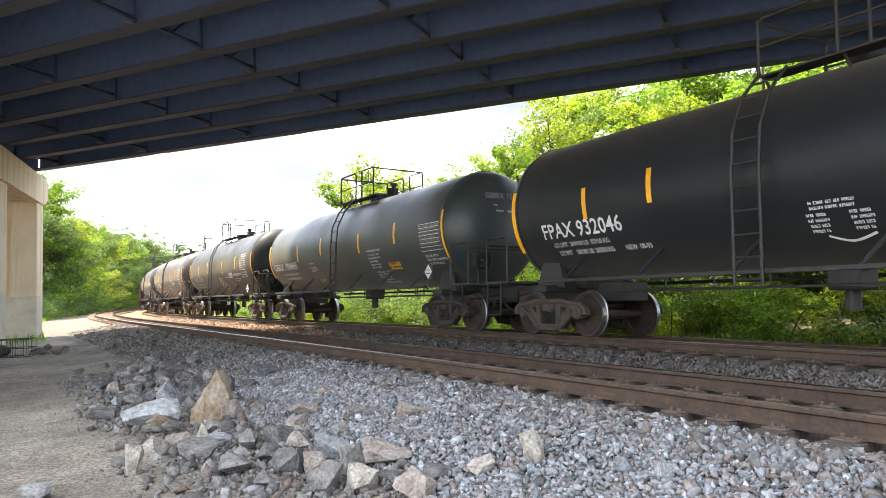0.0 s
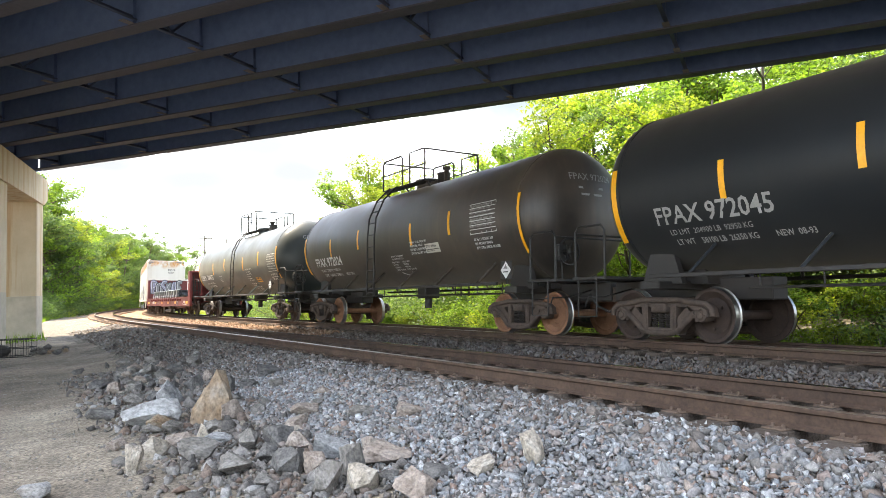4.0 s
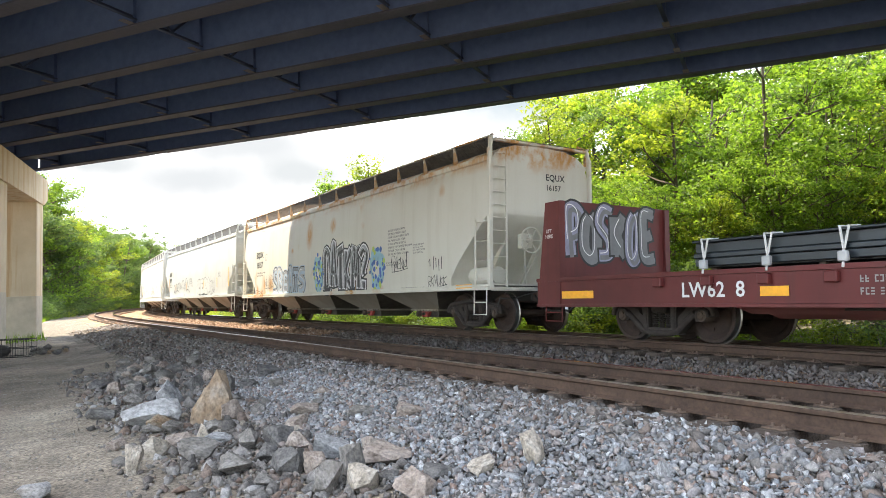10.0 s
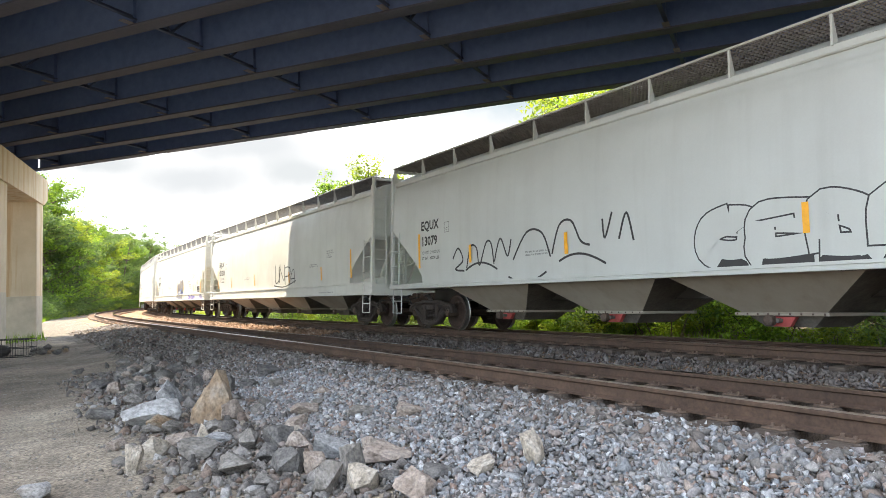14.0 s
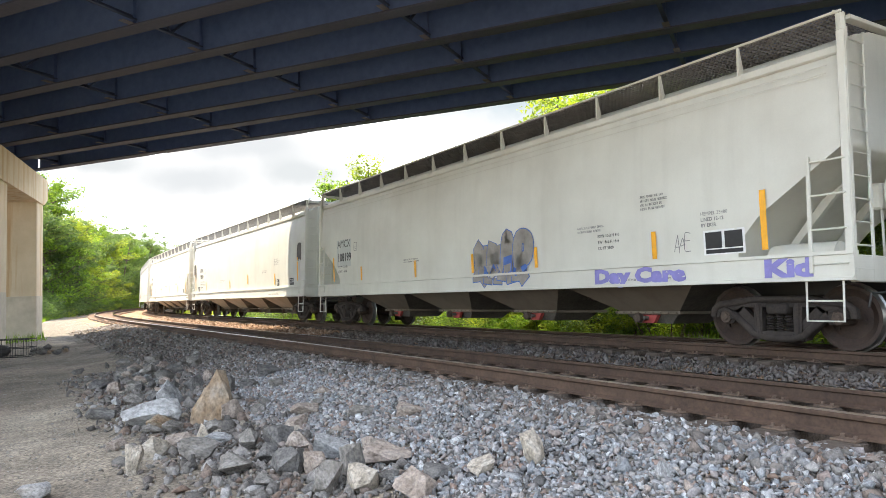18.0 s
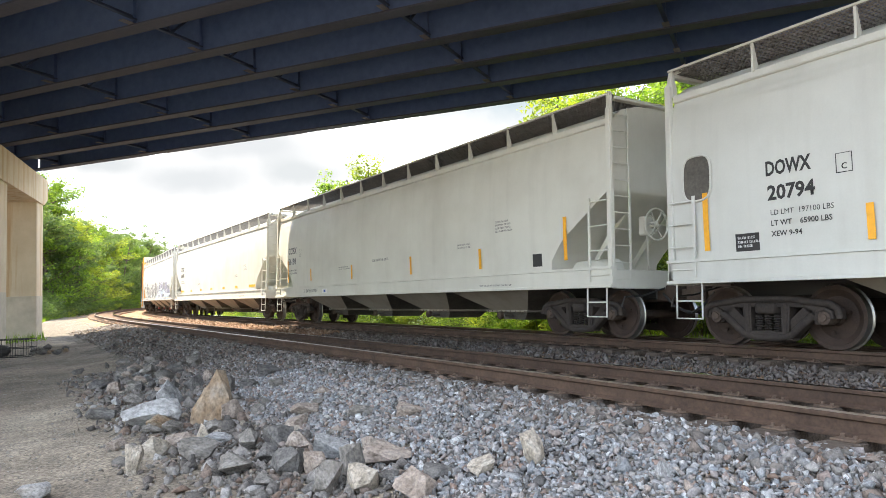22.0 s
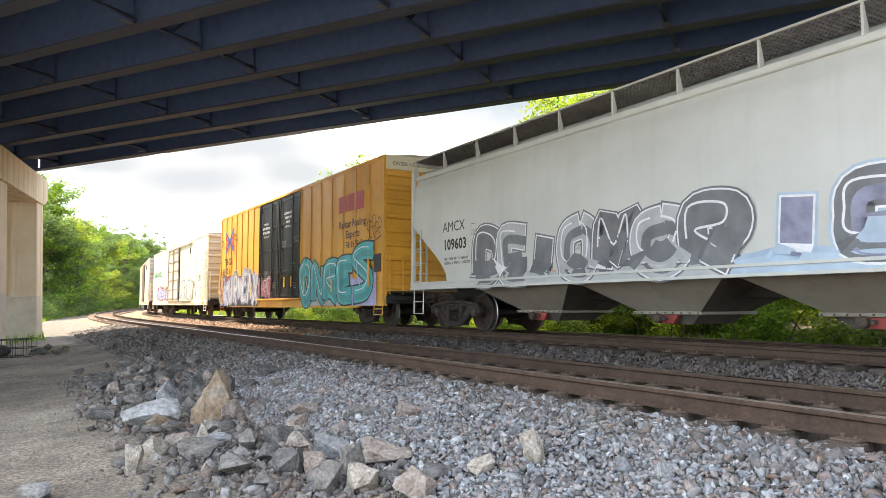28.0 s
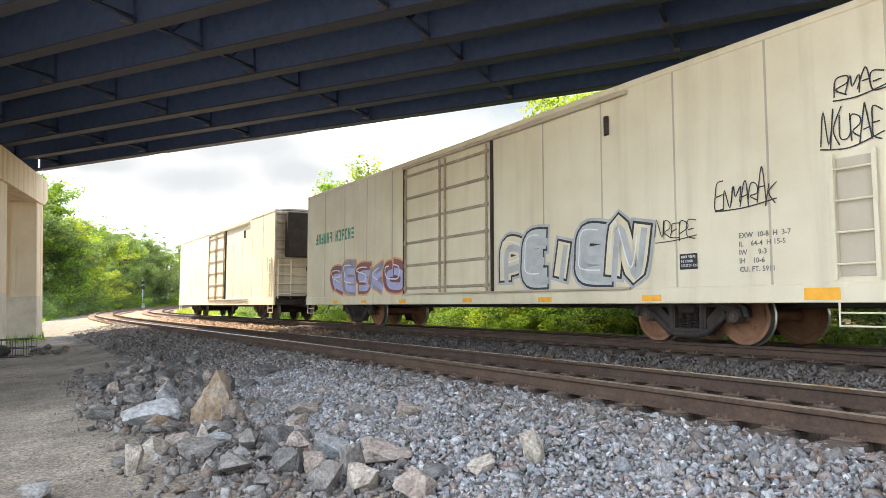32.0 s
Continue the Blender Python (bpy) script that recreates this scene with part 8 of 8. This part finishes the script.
c, sf, h = hopper("light grey covered hopper with outline graffiti and yellow stripes", 16.5, GREY_HOP, "EQUX", "13079", (-7.93, 2.18, 0.23), lt=("LD LMT 220300 LBS", "LT WT   65700 LBS"), seed=3, sill=(1.08, 1.17),
                  stripes=((-8.05, 1.6, 0.9), (-5.6, 1.63, 0.42), (-2.2, 1.62, 0.42), (2.7, 1.6, 0.42), (5.8, 1.6, 0.48), (8.2, 1.6, 0.92)), bays=4)
arcs = [[(-6.35, 1.75), (-6.1, 2.0), (-5.9, 1.7), (-6.25, 1.5), (-5.85, 1.45)], [(-5.75, 1.5), (-5.55, 2.0), (-5.3, 1.95), (-5.2, 1.55), (-4.9, 2.05), (-4.7, 2.0), (-4.62, 1.55)],
        [(-4.6, 1.6), (-4.35, 2.1), (-4.1, 1.7), (-3.95, 2.05)], [(-3.9, 1.6), (-3.4, 2.15), (-2.9, 2.1), (-2.65, 1.6)], [(-2.6, 1.65), (-2.35, 2.2), (-2.0, 2.25), (-1.75, 1.85), (-1.5, 1.75)], [(-1.15, 2.2), (-1.1, 1.85), (-0.9, 2.3)], [(-0.75, 1.8), (-0.55, 2.25), (-0.4, 1.75)]]
arcs += [[(a, 1.36 + 0.25 * math.sin(1.9 * (a + 6))) for a in np.linspace(q, q + 1.3, 6)] for q in (-5.8, -4.1, -2.4)]
burner(c, "OEDN", 1.0, 4.6, 1.12, 2.12, [GREY_HOP], SPRAY_BLACK, sf, 92, None, 0.024, 0.5, None, 1.0)
scribble(c, 4.75, 5.2, 1.3, 1.55, SPRAY_BLACK, sf, 99, 0.03, 2)
part("graffiti", stroke_mesh("graffiti", [smooth_line(ln, 6) for ln in arcs], 0.045, SPRAY_BLACK, sf, 0.007), None, c, "loose black sprayed outlines")
TRAIN.append((c, 121.75, 16.5))

c, sf, h = hopper("pale grey covered hopper with bold black marks", 16.8, MID_HOP, "EQUX", "621213", (-8.08, 2.14, 0.235), lt=("LD LMT 219600 LBS", "LT WT   66400 LBS"), seed=4,
                  stripes=((-8.33, 1.5, 0.9), (-5.85, 1.5, 0.48), (-2.1, 1.5, 0.48), (2.4, 1.5, 0.42), (5.7, 1.5, 0.45), (8.2, 1.5, 0.9)))
scribble(c, 0.6, 3.0, 1.5, 2.2, SPRAY_BLACK, sf, 95, 0.075, 4)
TRAIN.append((c, 142.38, 16.8))

c, sf, h = hopper("off-white covered hopper with violet sprayed words on its sill", 15.6, WHITE_HOP, "AMCX", "108199", (-7.62, 2.06, 0.25), lt=("LD LMT  221900", "LT WT    64100"), seed=5, chute=CHUTE_TAN,
                  stripes=((-7.95, 1.42, 0.78), (-5.8, 1.4, 0.42), (-2.4, 1.38, 0.44), (0.35, 1.38, 0.44), (2.7, 1.4, 0.42), (5.85, 1.4, 0.46), (7.9, 1.42, 0.86)))
for z in (3.72, 3.84, 3.96):
    part("seam", Geo().box(-h + 0.3, h - 0.3, sf(z) - 0.014, sf(z) + 0.004, z - 0.008, z + 0.008, 0.003), CREAM_HOP, c, "thin raised seam below the eave")
patch(c, -7.68, -6.55, 1.88, 2.75, GREY_HOP, sf, "paint_patch", "grey repaint patch behind the marks", 0.003)
burner(c, "NMAR", 0.56, 2.56, 0.97, 2.12, [BROWN_SPRAY], SPRAY_BLUE, lambda z: min(sf(z), -1.563) if z < 1.36 else sf(z), 96, None, 0.022, 0.62, None, 0.8)
for w, x in (("Day Care", 4.5), ("Kid", 7.95)):
    lettering(c, w, x, 1.03, 0.23, VIOLET, lambda z: -1.563, "graffiti", "violet sprayed words", 1.6, 0.09)
patch(c, 6.88, 7.62, 1.40, 1.78, INK_WHITE, sf, "data_panel", "white data panel with black boxes", 0.004)
for x0, x1, z0, z1 in ((6.92, 7.22, 1.50, 1.75), (7.27, 7.58, 1.50, 1.75), (6.92, 7.58, 1.42, 1.48)):
    patch(c, x0, x1, z0, z1, INK_BLACK, sf, "data_box", "", 0.007)
for k, w in enumerate(("HEMPEL 35480", "LINED 12-12", "BY ERSR")):
    lettering(c, w, 6.85, 2.02 - 0.09 * k, 0.055, INK_GREY, sf)
for k, w in enumerate(("EXW 10-3 H 9-0", "EW   8-6 H 14-6", "CU FT 5800")):
    lettering(c, w, 4.55, 1.86 - 0.11 * k, 0.055, INK_BLACK, sf)
scribble(c, 6.3, 6.62, 1.5, 1.78, INK_GREY, sf, 88, 0.02, 3)
TRAIN.append((c, 162.8, 15.6))

c, sf, h = hopper("pale grey covered hopper with stencilled black marks", 15.7, MID_HOP, "DOWX", "20794", (-7.45, 2.12, 0.20), lt=("LD LMT  197100 LBS", "LT WT    65900 LBS", "XEW 9-94"), cut="port", seed=6, squeeze=(0.72, 1.0), sill=(0.97, 1.32),
                  stripes=((-8.55, 1.47, 0.9), (-6.05, 1.45, 0.46), (-1.2, 1.45, 0.4), (1.85, 1.6, 0.42), (5.7, 1.47, 0.45), (8.4, 1.55, 0.88)))
for x, w in ((5.95, 0.32), (7.5, 0.45), (-8.0, 0.4)):
    patch(c, x, x + w, 1.42, 1.68, INK_BLACK, sf, "data_panel", "black data panel")
    fine_print(c, x + 0.04, 1.6, w - 0.08, 3, 0.035, INK_WHITE, lambda z: sf(z) - 0.004, int(x * 10))
TRAIN.append((c, 182.6, 15.7))

c, sf, h = hopper("off-white covered hopper with long rows of small stencils", 15.8, WHITE_HOP, "CCBX", "56198", (-7.98, 2.18, 0.23), seed=8, ink=INK_GREY,
                  stripes=((-8.0, 1.5, 0.82), (-5.62, 1.5, 0.44), (-2.1, 1.46, 0.44), (1.75, 1.46, 0.48), (5.05, 1.46, 0.46), (8.0, 1.5, 0.85)))
fine_print(c, -0.6, 1.92, 1.3, 1, 0.07, INK_GREY, sf, 97)
fine_print(c, -6.15, 1.10, 1.45, 1, 0.11, INK_GREY, lambda z: -1.563, 98)
patch(c, -4.4, -3.95, 1.06, 1.20, INK_WHITE, lambda z: -1.563, "notice", "small white sticker")
patch(c, -4.27, -4.1, 1.09, 1.17, LOGO_BLUE, lambda z: -1.566, "notice", "blue mark on the sticker")
patch(c, 7.0, 7.3, 1.42, 1.68, INK_BLACK, sf, "data_panel", "black data panel")
TRAIN.append((c, 202.4, 15.8))

c, sf, h = hopper("clean pale grey covered hopper with short yellow stripes", 16.8, MID_HOP, "EQUX", "621004", (-8.15, 2.35, 0.23), seed=7, flat_stripes=True,
                  stripes=((-8.15, 1.46, 0.95), (-5.3, 1.46, 0.45), (-2.8, 1.46, 0.45), (-0.25, 1.46, 0.45), (2.35, 1.46, 0.45), (4.75, 1.46, 0.45), (7.1, 1.46, 0.98)))
TRAIN.append((c, 222.78, 16.8))

c, sf, h = hopper("pale grey covered hopper with a long silver and blue sprayed piece", 16.8, MID_HOP, "AMCX", "109603", (-8.18, 2.0, 0.25), seed=9, sill=(1.04, 1.20), smooth_top=True, flat_stripes=True, stripe_mat=ORANGE,
                  stripes=((-6.3, 1.22, 0.45), (-4.3, 1.22, 0.45), (-2.6, 1.22, 0.45), (0.3, 1.22, 0.5), (2.6, 1.22, 0.5), (5.2, 1.22, 0.9)))
g13 = lambda z: min(sf(z), -1.563) if z < 1.34 else sf(z)
sprayed_band(c, -6.5, 0.2, 1.04, 1.32, PALE_SPRAY, g13, 104, 0.06)
sprayed_band(c, 0.2, 8.2, 1.04, 1.40, PALE_BLUE, g13, 105, 0.05)
burner(c, "DEIOMOR", -6.7, 0.4, 1.08, 2.35, [GRAPHITE, SILVER], SPRAY_WHITE, g13, 101, GRAPHITE, 0.028, 0.5, GRAPHITE, 0.8)
burner(c, "IEROTH", 0.65, 8.1, 1.16, 2.35, [VIOLET_GREY, GRAPHITE], SPRAY_WHITE, g13, 102, PALE_BLUE, 0.032, 0.42, VIOLET_GREY, 0.3)
TRAIN.append((c, 243.6, 16.8))

TRAIN.append((boxcar(), 264.26, 14.6))
TRAIN.append((reefer(True), 286.4, 13.15))
TRAIN.append((reefer(False), 309.7, 13.2))

SPEED = 8.8
LEAN = math.degrees(math.asin(CANT / 1.505))


def car_pose(x0, gap, t):
    """A car's pose on the far track: both trucks on the line, leaning with the track's cant."""
    s = x0 - SPEED * t
    xf, yf, _ = along(s - gap / 2, GAP)
    xr, yr, _ = along(s + gap / 2, GAP)
    return pose(float(xf + xr) / 2, float(yf + yr) / 2, FAR_Z - CANT / 2, 0, 0, math.degrees(math.atan2(yf - yr, xf - xr))) @ pose(0, 0, 0, -LEAN, 0, 0)


def motions():
    ticks = np.arange(0, 32 + 1e-6, 0.0666667).round(5)
    rate = SPEED / 0.458
    for w, a in WHEELSETS:
        rows = []
        for t in ticks:
            rows.append((t, Matrix.Translation((a, 0, 0.458)) @ Matrix.Rotation(rate * round(t * 30) / 30, 4, "Y")))
        walk(w, rows)
    for car, x0, gap in TRAIN:
        walk(car, [(t, car_pose(x0, gap, t)) for t in np.arange(0, 32.01, 0.8).round(2)])


motions()
